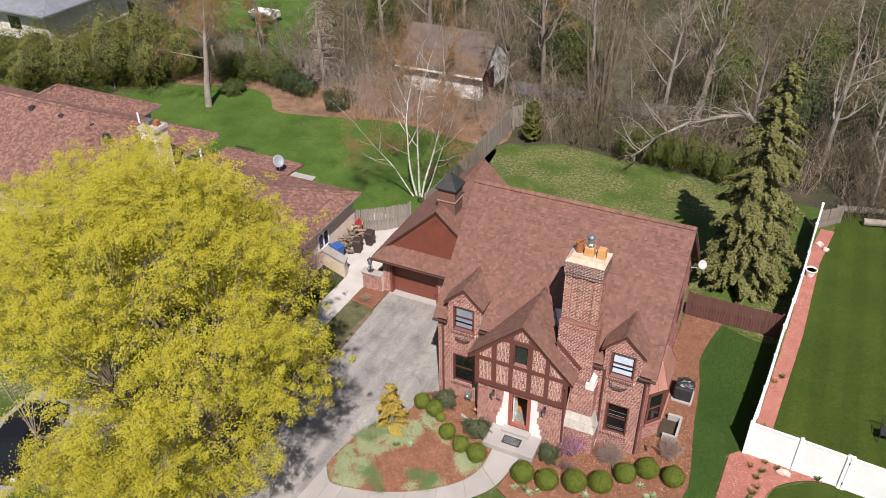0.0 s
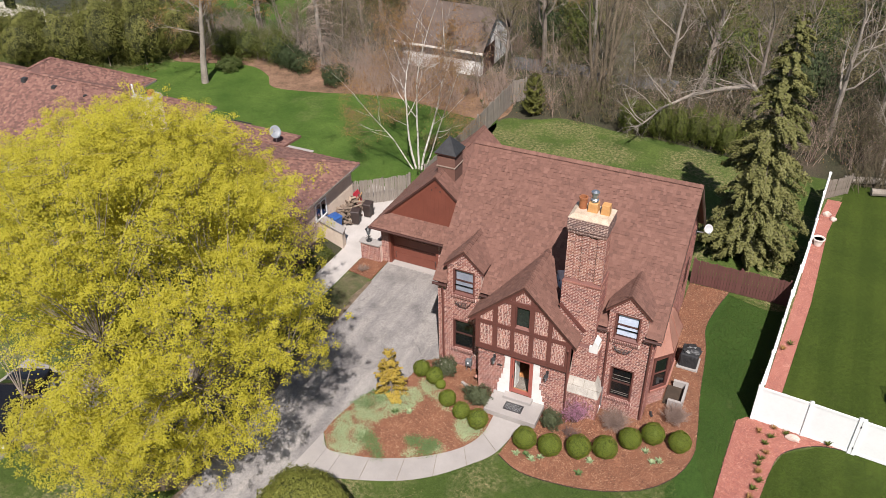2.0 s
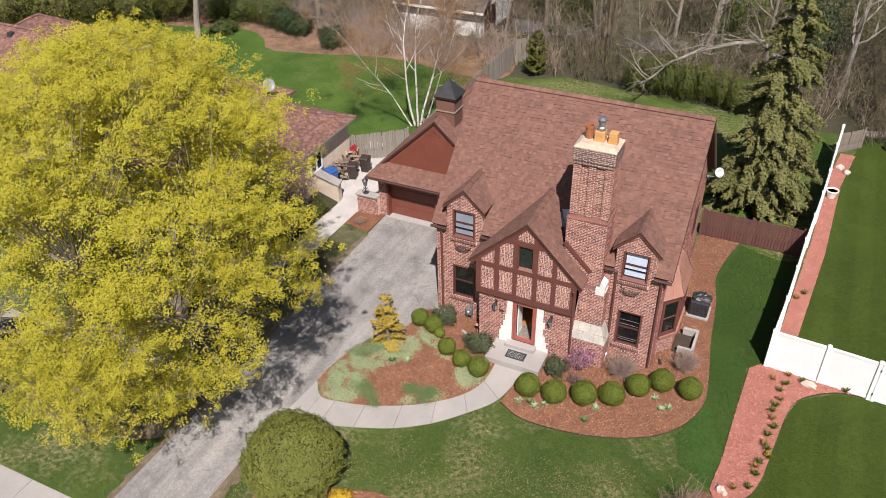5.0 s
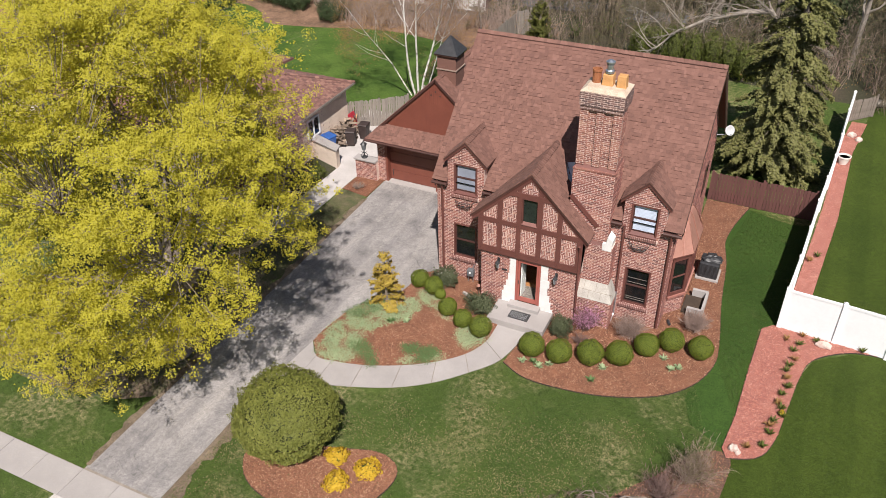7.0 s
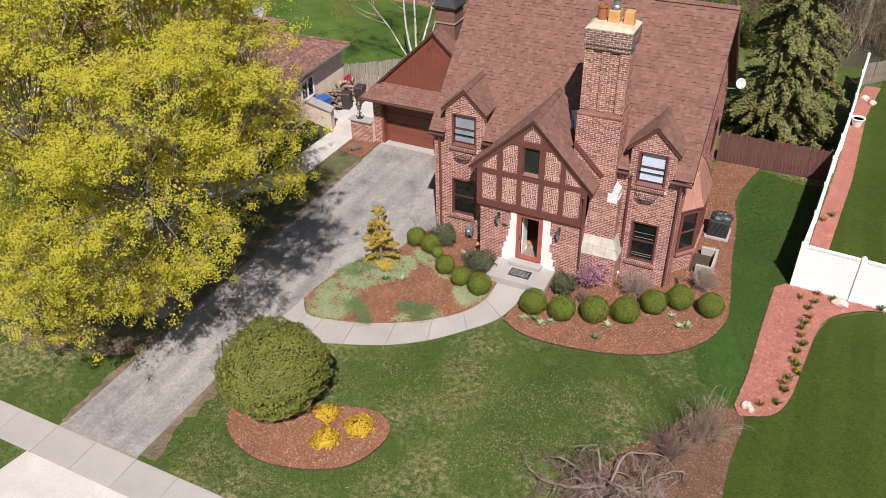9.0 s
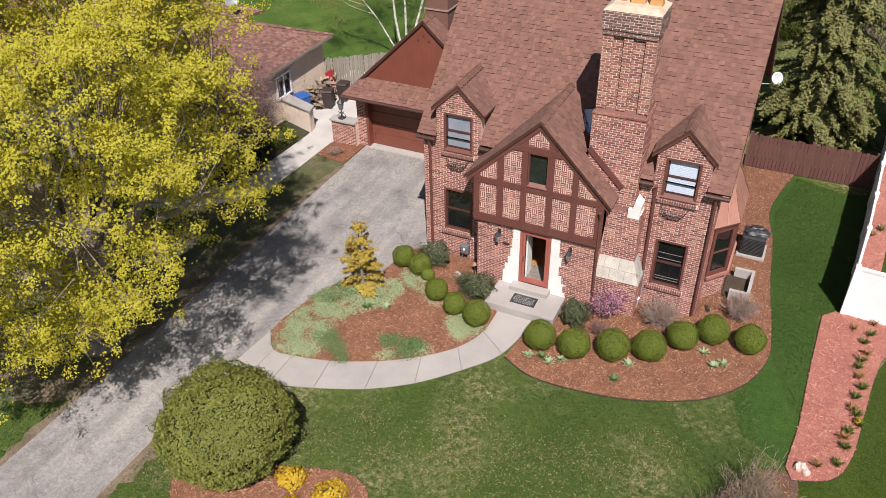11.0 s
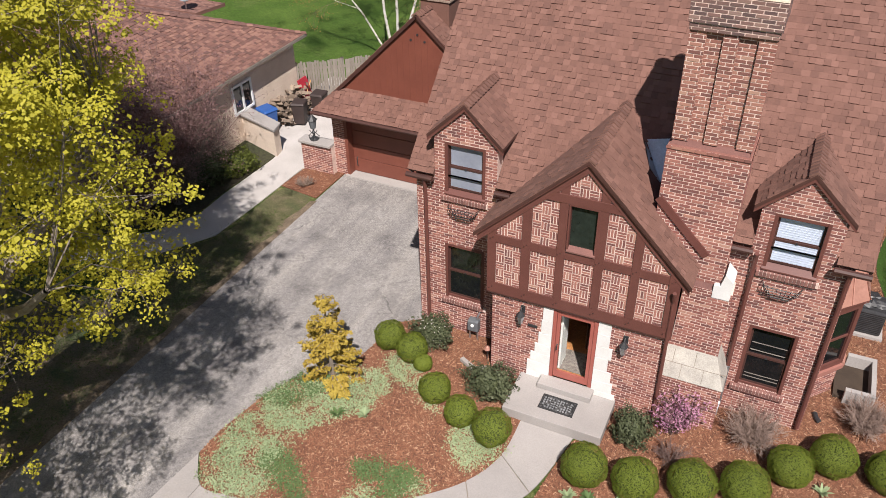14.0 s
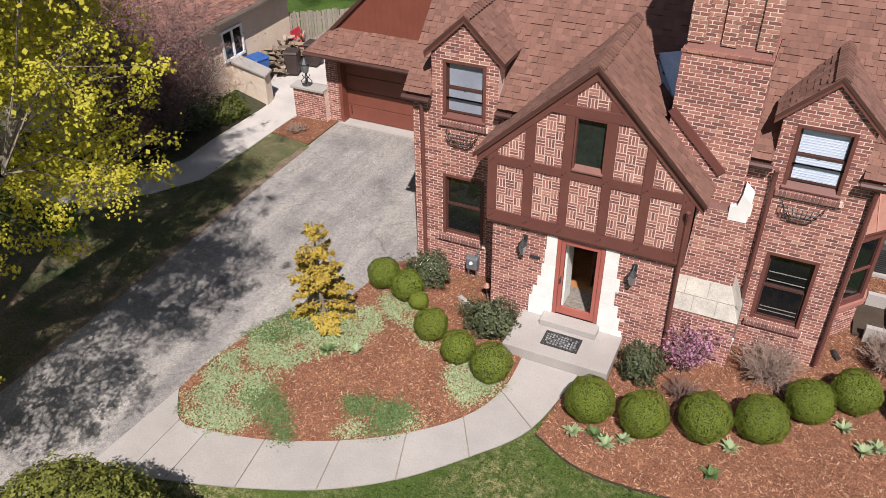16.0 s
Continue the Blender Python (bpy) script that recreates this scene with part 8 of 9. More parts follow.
flower_clump("yellow_flowers", "clump of bright yellow spring flowers on mulch", (-7.12, -10.2, 0.03), (0.40, 0.34, 0.22), 601)
flower_clump("yellow_flowers", "clump of bright yellow spring flowers on mulch", (-5.98, -10.25, 0.03), (0.44, 0.42, 0.24), 602)
flower_clump("yellow_flowers", "clump of bright yellow spring flowers on mulch", (-6.62, -11.05, 0.03), (0.40, 0.42, 0.24), 603)
flower_clump("yellow_flowers", "tiny bright yellow flower in red mulch", (5.25, -2.6, 0.04), (0.1, 0.1, 0.14), 604, n=160)


def yew():
    rs = np.random.RandomState(71)
    t = thing("yew_bush", "huge rounded green yew bush in the oval bed", "shrub", at=(-8.83, -10.24, 0.03))
    p, d = shell_points(44000, rs, (1.68, 1.68, 1.30), 0.05, 0.10, -0.90)
    # layered sprays: ledges run round the bush
    lay = 0.5 + 0.5 * np.sin(p[:, 2] * 15 + 1.3 * np.sin(3 * np.arctan2(p[:, 1], p[:, 0])) + 0.8 * p[:, 0] * 2)
    p *= (1 - 0.10 * lay)[:, None]
    # shaggy shoots stand out here and there
    tuftiness = np.sin(p[:, 0] * 9 + 2) * np.sin(p[:, 1] * 10) * np.sin(p[:, 2] * 8 + 1)
    p *= (1 + 0.09 * np.clip(tuftiness, 0, 1) * rs.uniform(0.2, 1.4, len(p)))[:, None]
    d = d + np.array((0, 0, 0.5))
    p = p + np.array((0, 0, 1.28))
    part("foliage", leaf_mesh("foliage", p, d, 0.07 * rs.uniform(0.6, 1.4, len(p)), YEW_LEAF, rs, 0.5, 0.5), YEW_LEAF, t)
    # dark ball painted as the shade behind the needles
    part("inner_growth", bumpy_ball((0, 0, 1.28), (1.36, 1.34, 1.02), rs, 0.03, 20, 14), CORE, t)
    part("stem", B().tube([(0, 0, 0), (0, 0, 0.8)], [0.12, 0.08], 7), BARK, t)


yew()
def gnarled_shrub(name, label, at, limbs, length, thick, material, twigs, seed):
    """A sprawling shrub: thick crooked limbs that rise, arch over and trail, with fine hanging twigs."""
    rng = random.Random(seed)
    t = thing(name, label, "shrub", at=at)
    wood, fine, tips = B(), B(), []
    spec = [dict(n=7, spread=58, ratio=0.46, bend=0.27, up=-0.13, segs=11, sides=7, thin=0.55, first=0.25, taper=0.35),
            dict(n=6, spread=55, ratio=0.55, bend=0.28, up=-0.20, segs=7, sides=5, thin=0.45, first=0.2, taper=0.35),
            dict(n=4, spread=50, ratio=0.6, bend=0.22, up=-0.22, segs=4, sides=4, thin=0.5, into=fine),
            dict(n=0, spread=30, ratio=0.5, bend=0.18, up=-0.30, segs=3, sides=3, into=fine)]
    for i in range(limbs):
        a = 6.283 * (i + rng.uniform(-0.3, 0.3)) / limbs
        lean = rng.uniform(0.15, 0.75)
        grow(rng, wood, Vector((math.cos(a), math.sin(a), 0)) * 0.1, Vector((math.cos(a) * lean, math.sin(a) * lean, 1.0)), length * rng.uniform(0.7, 1.15), thick * rng.uniform(0.75, 1.2), 0, tips, spec)
    for k in (wood, fine):
        k.v = [(x, y, z if z > 0.04 else 0.04 + 0.12 * abs(math.sin(9 * x + 7 * y))) for x, y, z in k.v]
    part("limbs", wood, material, t)
    part("hanging_twigs", fine, twigs, t, "fine red-brown twigs")
    return t


GREY_LIMB = surface("grey_limb_bark", [(0.3, (0.13, 0.105, 0.088)), (0.7, (0.24, 0.205, 0.178))], 2, 30, 0.95, 0.5, spread=0.25)
gnarled_shrub("weeping_shrub", "bare weeping shrub with gnarled grey limbs", (1.2, -9.45, 0.03), 11, 2.0, 0.045, GREY_LIMB, DARK_TWIG, 620)
twig_shrub("weeping_shrub", "bare weeping shrub with red-brown hanging twigs", (0.8, -9.6, 0.03), 1.5, 1.3, 34, DARK_TWIG, 621, droop=1.0, thick=0.012)
twig_shrub("weeping_shrub", "bare weeping shrub with red-brown hanging twigs", (2.2, -9.6, 0.03), 1.6, 1.4, 40, DRY_TWIG, 622, droop=1.0, thick=0.012)
twig_shrub("budding_shrub", "thin open shrub with pale budding twigs", (3.0, -6.6, 0.03), 1.1, 1.5, 44, DRY_TWIG, 623, BRUSH_LEAF, 0.04, 2)
twig_shrub("budding_shrub", "low open shrub with dark twigs", (2.4, -7.6, 0.03), 1.0, 1.2, 36, DARK_TWIG, 624)
# purple-budding shrub beyond the side path
twig_shrub("crab_apple", "multi-stemmed shrub with mauve buds beside the path", (-18.7, 2.6, 0.03), 2.3, 4.3, 62, DARK_TWIG, 630, MAUVE_BUD, 0.055, 16, thick=0.028, haze=0.3)
twig_shrub("crab_apple", "multi-stemmed shrub with mauve buds beside the path", (-18.4, 0.5, 0.03), 2.0, 3.6, 52, DARK_TWIG, 631, MAUVE_BUD, 0.055, 16, thick=0.026, haze=0.3)
twig_shrub("crab_apple", "multi-stemmed shrub with mauve buds beside the path", (-19.4, 4.7, 0.03), 1.5, 3.3, 36, DARK_TWIG, 634, MAUVE_BUD, 0.055, 14, thick=0.026, haze=0.3)
twig_shrub("bare_shrub", "dense dark leafless shrub beside the side path", (-17.95, 1.9, 0.03), 1.5, 2.4, 110, LIMB_BARK, 635, MAUVE_BUD, 0.045, 1, thick=0.02)
twig_shrub("bare_shrub", "dense dark leafless shrub beside the side path", (-18.6, 3.7, 0.03), 1.5, 2.3, 90, LIMB_BARK, 636, MAUVE_BUD, 0.045, 1, thick=0.02)
bush("low_evergreen", "low green evergreen shrub by the garden wall", "shrub", (-17.4, 4.3, 0.03), (0.6, 0.6, 0.42), 3200, 0.07, HEDGE_LEAF, 632, 0.25, 0.4)
bush("low_evergreen", "low dark evergreen shrub in shade", "shrub", (-18.2, 3.4, 0.03), (0.9, 1.0, 0.55), 3200, 0.08, DARK_LEAF, 633, 0.2, 0.35)

# ---- birch, back trees and woods ----
birch_twig = B()
SP_BIRCH = [dict(n=7, spread=46, ratio=0.42, bend=0.08, up=0.04, segs=8, sides=7, thin=0.45, first=0.3, taper=0.2), dict(n=5, spread=44, ratio=0.5, bend=0.13, up=0.05, segs=5, sides=5, thin=0.5),
            dict(n=4, spread=38, ratio=0.5, bend=0.18, up=-0.02, segs=3, sides=3, thin=0.5, into=birch_twig), dict(n=2, spread=34, ratio=0.6, bend=0.2, up=-0.1, segs=2, sides=3, into=birch_twig), dict(n=0, spread=30, ratio=0.5, bend=0.2, up=-0.2, segs=1, sides=3, into=birch_twig)]
rng = random.Random(701)
birch = thing("birch_tree", "multi-stemmed white birch just coming into bud", "tree", at=(-17.1, 15.2, 0))
tips = []
for i, (dx, dy, L) in enumerate([(-0.24, 0.02, 8.6), (0.0, 0.05, 9.6), (0.2, 0.0, 8.8), (-0.45, -0.12, 6.4), (0.42, 0.1, 7.0)]):
    b = B()
    grow(rng, b, (dx * 0.8, dy * 0.8, -0.05), (dx, dy, 1.0), L, 0.07 if i < 3 else 0.05, 0, tips, SP_BIRCH)
    part("trunk", b, BIRCH_BARK, birch)
part("branchwork", birch_twig, DARK_TWIG, birch)
rs = np.random.RandomState(5)
p, d = cloud(tips, rs, 8, 0.5)
part("bud_growth", leaf_mesh("bud_growth", p, d, rs.uniform(0.04, 0.07, len(p)), RUST_LEAF, rs), RUST_LEAF, birch)

SP_WOOD = [dict(n=8, spread=48, ratio=0.45, bend=0.06, up=0.05, segs=7, sides=7, thin=0.5, first=0.32, taper=0.35), dict(n=5, spread=45, ratio=0.5, bend=0.16, up=0.05, segs=4, sides=5, thin=0.5),
           dict(n=4, spread=42, ratio=0.52, bend=0.2, up=0.03, segs=3, sides=3, thin=0.55), dict(n=1, spread=38, ratio=0.55, bend=0.25, up=0.02, segs=2, sides=3, thin=0.6), dict(n=0, spread=30, ratio=0.5, bend=0.2, segs=1, sides=3)]


def bare_tree(name, label, h, rad, seed, bark, buds=None, bud_n=0, bud_size=0.06, lean=(0, 0), spec=SP_WOOD):
    rng, rs = random.Random(seed), np.random.RandomState(seed)
    t = thing(name, label, "tree")
    b, tips = B(), []
    grow(rng, b, (0, 0, -0.1), (lean[0], lean[1], 1), h * 0.62, rad, 0, tips, spec)
    part("trunk", b, bark, t)
    if buds:
        p, d = cloud(tips, rs, bud_n, 0.22)
        part("crown", leaf_mesh("crown", p, d, bud_size * rs.uniform(0.6, 1.4, len(p)), buds, rs), buds, t)
    return t


KINDS = [
    bare_tree("bare_tree", "tall leafless grey-barked woodland tree", 15, 0.24, 801, BARK, BRUSH_LEAF, 2, 0.08),
    bare_tree("bare_tree", "leafless pale-barked woodland tree", 14, 0.20, 802, PALE_BARK, BRUSH_LEAF, 2, 0.08),
    bare_tree("budding_tree", "woodland tree with thin brownish-green buds", 12, 0.17, 803, BARK, BRUSH_LEAF, 6, 0.10),
    bare_tree("budding_tree", "woodland tree with rusty spring buds", 12, 0.18, 804, PALE_BARK, RUST_LEAF, 9, 0.10),
    bare_tree("leaning_tree", "leaning bare pale tree in the woods", 15, 0.2, 805, PALE_BARK, lean=(0.28, 0.05)),
]


def plant(k, x, y, s=1.0, rz=None):
    m = Matrix.Translation((x, y, 0)) @ Matrix.Rotation(rng.uniform(0, 6.283) if rz is None else rz, 4, "Z") @ Matrix.Scale(s, 4)
    return copy_thing(KINDS[k], m)


def seat(k, x, y, s=1.0, rz=0.0):
    KINDS[k].matrix_basis = Matrix.Translation((x, y, 0)) @ Matrix.Rotation(rz, 4, "Z") @ Matrix.Scale(s, 4)


SP_YARD = [dict(n=14, spread=44, ratio=0.40, bend=0.03, up=0.05, segs=7, sides=10, thin=0.26, first=0.48, taper=0.25), dict(n=6, spread=45, ratio=0.5, bend=0.22, up=0.02, segs=5, sides=5, thin=0.5),
           dict(n=4, spread=42, ratio=0.52, bend=0.28, up=-0.03, segs=3, sides=3, thin=0.55), dict(n=3, spread=40, ratio=0.5, bend=0.25, segs=2, sides=3, thin=0.6), dict(n=0, spread=30, ratio=0.5, bend=0.2, segs=1, sides=3)]
yard_tree = bare_tree("yard_tree", "straight pale-trunked tree with curling rusty twigs", 12.0, 0.29, 811, PALE_BARK, RUST_LEAF, 5, 0.07, spec=SP_YARD)
yard_tree.location = (-38.55, 20.9, 0)


CLUMP_BARK = surface("brown_furrowed_bark", [(0.3, (0.085, 0.066, 0.044)), (0.7, (0.17, 0.135, 0.092))], 3, 26, 0.95, 0.7, spread=0.4)


def clump_tree():
    """Several furrowed stems that rise from one root."""
    cr = random.Random(812)
    t = thing("clump_tree", "thick multi-stemmed brown tree at the wood's edge", "tree", at=(-9.7, 29.8, 0))
    for k in range(7):
        a = k * 0.9
        b, tips = B(), []
        grow(cr, b, (0.42 * math.cos(a), 0.35 * math.sin(a), -0.1), (0.07 * math.cos(a), 0.07 * math.sin(a), 1), 10.5 * cr.uniform(0.8, 1.0), 0.17 * cr.uniform(0.7, 1.1), 0, tips, [dict(n=12, spread=26, ratio=0.22, bend=0.05, up=0.05, segs=8, sides=7, thin=0.3, first=0.15, taper=0.35)] + SP_WOOD[3:])
        part("stem", b, CLUMP_BARK, t)


clump_tree()
rng = random.Random(77)
seat(0, -27.6, 38.4, 1.0)
seat(1, -32.8, 39.0, 1.1)
seat(2, -17.3, 30.0, 0.8)
seat(3, -42.0, 33.0, 1.0)
seat(4, -3.2, 34.0, 1.0, 0.6)
FIXED = [(0, -15.6, 34.4, 0.9), (0, -26.3, 42.7, 1.0), (1, 5.8, 29.5, 0.9), (0, 1.0, 29.5, 0.8), (1, 8.5, 30.5, 0.8), (2, -7.5, 31.0, 0.7), (1, -5.6, 33.0, 0.8), (3, -22.0, 28.5, 0.55), (3, -24.5, 28.8, 0.5), (2, -20.5, 27.8, 0.5), (2, -18.0, 26.8, 0.5), (1, -12.0, 36.0, 0.8),
         (0, 11.5, 27.0, 0.75), (1, 9.0, 25.8, 0.55), (3, -42.5, 27.0, 0.8), (2, -41.0, 24.0, 0.6), (3, -47.5, 28.0, 0.8), (3, -44.6, 29.5, 0.85), (2, -50.5, 27.5, 0.75), (3, -40.2, 30.5, 0.7), (2, -36.0, 30.0, 0.6)]
for k, x, y, s in FIXED:
    plant(k, x, y, s)
for i in range(52):
    x, y = rng.uniform(-75, 60), rng.uniform(33, 92)
    if (-27 < x < -18 and 29 < y < 37) or (-62 < x < -38 and 31 < y < 62) or (-13 < x < -7 and y < 66) or (10 < x < 24 and 29 < y < 41) or (-76 < x < -58 and y < 38):
        continue
    plant(rng.choice((0, 0, 1, 2, 2, 3, 4)), x, y, rng.uniform(0.65, 1.15))


def brush_kind(label, seed, h, r, n, twig, leaves, ln, size):
    t = twig_shrub("brush", label, (0, 0, 0), r, h, n, twig, seed, leaves, size, ln, thick=0.02)
    return tagged(t, group="woodland brush")


BRUSH = [brush_kind("tangled grey leafless woodland undergrowth", 901, 2.6, 1.8, 6, DRY_TWIG, None, 0, 0), brush_kind("budding olive-brown woodland undergrowth", 902, 2.4, 1.8, 5, BARK, BRUSH_LEAF, 6, 0.14),
         brush_kind("fresh green leafing woodland undergrowth", 903, 2.0, 1.7, 5, BARK, FRESH_LEAF, 6, 0.15), brush_kind("red-brown leafless woodland undergrowth", 904, 2.8, 1.7, 6, DARK_TWIG, None, 0, 0)]
SPOTS = []
for i in range(760):
    x, y = rng.uniform(-62, 48), 26 + 62 * rng.random() ** 1.25
    if (-27.2 < x < -18.6 and 29 < y < 37) or (-60 < x < -40 and 31 < y < 58) or (-12.4 < x < -8.2 and 32 < y < 66) or (10.5 < x < 23 and 29.5 < y < 40.5) or (x < -15.5 and y < 28.8) or (x > 5 and y < 25.5) or (-76 < x < -58 and y < 38):
        continue
    SPOTS.append((x, y, rng.choice((0, 0, 1, 1, 1, 2, 2, 3)), rng.uniform(0.7, 1.6)))
SPOTS += [(-19.0, 26.6, 1, 0.6), (-21.5, 27.2, 0, 0.7), (-24.0, 27.6, 1, 0.7), (-26.5, 28.2, 1, 0.8), (-17.4, 26.0, 2, 0.5), (-28.6, 27.6, 0, 0.7), (-19.5, 29.6, 3, 0.5), (-23, 29.4, 1, 0.5), (-25, 29.5, 0, 0.5), (-16.4, 24.5, 1, 0.6), (-16.6, 22.0, 1, 0.6), (-16.9, 19.5, 0, 0.6), (-17.5, 17.5, 1, 0.5), (-18.5, 16.5, 2, 0.45), (-16.4, 14.3, 2, 0.4), (-12, 27, 0, 0.7), (-10, 27.2, 1, 0.7), (-8, 26.8, 0, 0.7), (7.5, 24.5, 1, 0.8), (9.5, 24.8, 0, 0.8), (12, 25, 1, 0.8), (8.5, 27, 3, 0.9), (11, 28, 1, 0.9), (14, 27, 3, 0.9), (5, 26, 3, 0.9), (3.5, 27, 1, 0.9), (-36, 28.5, 1, 0.8), (-31, 29.5, 1, 0.8), (-28, 30, 0, 0.8), (-33.5, 31, 2, 0.9)]
SPOTS.sort(key=lambda q: q[1])
first = [True] * 4
far_twig, far_leaf, far_n = B(), [], []
for i, (x, y, k, s) in enumerate(SPOTS):
    m = Matrix.Translation((x, y, 0)) @ Matrix.Rotation(rng.uniform(0, 6.283), 4, "Z") @ Matrix.Scale(s, 4)
    if first[k]:
        BRUSH[k].matrix_basis = m
        first[k] = False
    elif i < 150:
        copy_thing(BRUSH[k], m)
    else:
        tips = []
        for j in range(2):
            a = rng.uniform(0, 6.283)
            grow(rng, far_twig, (x, y, 0), (0.5 * math.cos(a), 0.5 * math.sin(a), 1), 1.7 * s, 0.03, 0, tips, [dict(n=4, spread=36, ratio=0.6, bend=0.15, segs=2, sides=3, thin=0.6), dict(n=3, spread=40, ratio=0.6, bend=0.2, segs=2, sides=3), dict(n=0, spread=30, ratio=0.5, bend=0.2, segs=1, sides=3)])
        if k in (1, 2):
            p, d = cloud(tips, np.random.RandomState(i), 7, 0.4)
            far_leaf.append(p)
            far_n.append(d)
solid("far_undergrowth", far_twig, WOOD_STEM, "distant tangled leafless undergrowth in the woods", "undergrowth", kind="stuff")
fl = solid("far_foliage", B(), BRUSH_LEAF, "distant olive spring foliage in the woods", "undergrowth", kind="stuff")
far_leaf, far_n = np.concatenate(far_leaf), np.concatenate(far_n)
fl.data = leaf_mesh("far_foliage", far_leaf, far_n, np.random.RandomState(3).uniform(0.12, 0.24, len(far_leaf)), BRUSH_LEAF, np.random.RandomState(4))

# thin saplings and their haze fill the woods
sap_wood, sap_pale, sap_tips, green_tips = B(), B(), [], []
sr = random.Random(91)
for i in range(210):
    x, y = sr.uniform(-60, 45), 27 + 60 * sr.random() ** 1.2
    if (-27.2 < x < -18.6 and 29 < y < 37) or (-60 < x < -40 and 31 < y < 58) or (10.5 < x < 23 and 29.5 < y < 40.5) or (x < -15.5 and y < 29.5):
        continue
    tips = []
    grow(sr, sap_pale if i % 4 == 0 else sap_wood, (x, y, 0), (sr.gauss(0, 0.12), sr.gauss(0, 0.12), 1), sr.uniform(4, 8), sr.uniform(0.04, 0.09), 0, tips,
         [dict(n=7, spread=38, ratio=0.32, bend=0.06, up=0.03, segs=5, sides=4, thin=0.5, first=0.25), dict(n=3, spread=40, ratio=0.5, bend=0.2, segs=2, sides=3, thin=0.6), dict(n=0, spread=30, ratio=0.5, bend=0.2, segs=1, sides=3)])
    (green_tips if i % 5 == 0 else sap_tips).extend(tips)
solid("woodland_saplings", sap_wood, BARK, "crowded thin grey saplings in the woods", "saplings", kind="stuff")
solid("pale_saplings", sap_pale, PALE_BARK, "thin pale-barked saplings in the woods", "saplings", kind="stuff")
for nm, tp, m, per, sz in (("sapling_buds", sap_tips, BRUSH_LEAF, 9, 0.10), ("sapling_leaves", green_tips, FRESH_LEAF, 14, 0.13)):
    p, d = cloud(tp, np.random.RandomState(8), per, 0.4)
    ob = solid(nm, B(), m, "fine spring buds on woodland saplings", "foliage", kind="stuff")
    ob.data = leaf_mesh(nm, p, d, np.random.RandomState(9).uniform(0.6, 1.4, len(p)) * sz, m, np.random.RandomState(10))

# tangles of thin arching stems
def stems_mesh(name, a, b, r, material):
    """Thin tapering stems from the points a to the points b."""
    n = len(a)
    d = b - a
    d /= np.linalg.norm(d, axis=1)[:, None] + 1e-9
    s1 = np.cross(d, np.array((0.31, 0.17, 0.94)))
    s1 /= np.linalg.norm(s1, axis=1)[:, None] + 1e-9
    s2 = np.cross(d, s1)
    ring = [a + (s1 * math.cos(q) + s2 * math.sin(q)) * r[:, None] for q in (0.0, 2.094, 4.189)]
    v = np.stack(ring + [b], axis=1).reshape(-1, 3)
    f = (np.arange(n)[:, None] * 4 + np.array([0, 1, 3, 1, 2, 3, 2, 0, 3])).reshape(-1)
    m = bpy.data.meshes.new(name)
    m.vertices.add(4 * n)
    m.vertices.foreach_set("co", v.astype(np.float32).ravel())
    m.loops.add(9 * n)
    m.loops.foreach_set("vertex_index", f.astype(np.int32))
    m.polygons.add(3 * n)
    m.polygons.foreach_set("loop_start", np.arange(0, 9 * n, 3, dtype=np.int32))
    m.materials.append(material)
    m.update(calc_edges=True)
    return m


def tangle(name, label, xy, stems, low, high, lean, material, seed):
    """Clusters of arching stems with side twigs at the given places."""
    rs = np.random.RandomState(seed)
    c = np.repeat(np.array(xy), stems, axis=0)
    n = len(c)
    base = np.concatenate([c + rs.normal(0, 0.35, (n, 2)), np.zeros((n, 1))], axis=1)
    h = rs.uniform(low, high, n)
    out = rs.normal(0, lean, (n, 2))
    mid = base + np.concatenate([out * h[:, None] * 0.35, (h * 0.6)[:, None]], axis=1)
    tip = mid + np.concatenate([out * h[:, None] * 0.6 + rs.normal(0, 0.2, (n, 2)), (h * rs.uniform(0.05, 0.5, n))[:, None]], axis=1)
    A, Bs, R = [base, mid], [mid + (mid - base) * 0.04, tip], [np.full(n, 0.022), np.full(n, 0.013)]
    for k in range(4):
        f = rs.uniform(0.2, 1.0, (n, 1))
        p = mid + (tip - mid) * f if k > 1 else base + (mid - base) * (0.4 + 0.6 * f)
        A.append(p)
        Bs.append(p + rs.normal(0, 0.34, (n, 3)) * h[:, None] * 0.45 + np.array((0, 0, 0.12)))
        R.append(np.full(n, 0.010))
    ob = solid(name, B(), material, label, "undergrowth", kind="stuff")
    ob.data = stems_mesh(name, np.concatenate(A), np.concatenate(Bs), np.concatenate(R), material)


def wood_free(x, y):
    return not ((-27.2 < x < -18.6 and 29 < y < 37) or (-60 < x < -40 and 31 < y < 58) or (-17.5 < x < -5 and 33 < y < 36) or (10.5 < x < 23 and 29.5 < y < 40.5) or (x < -15.5 and y < 29) or (x > 5.2 and y < 25) or (-76 < x < -58 and y < 38))


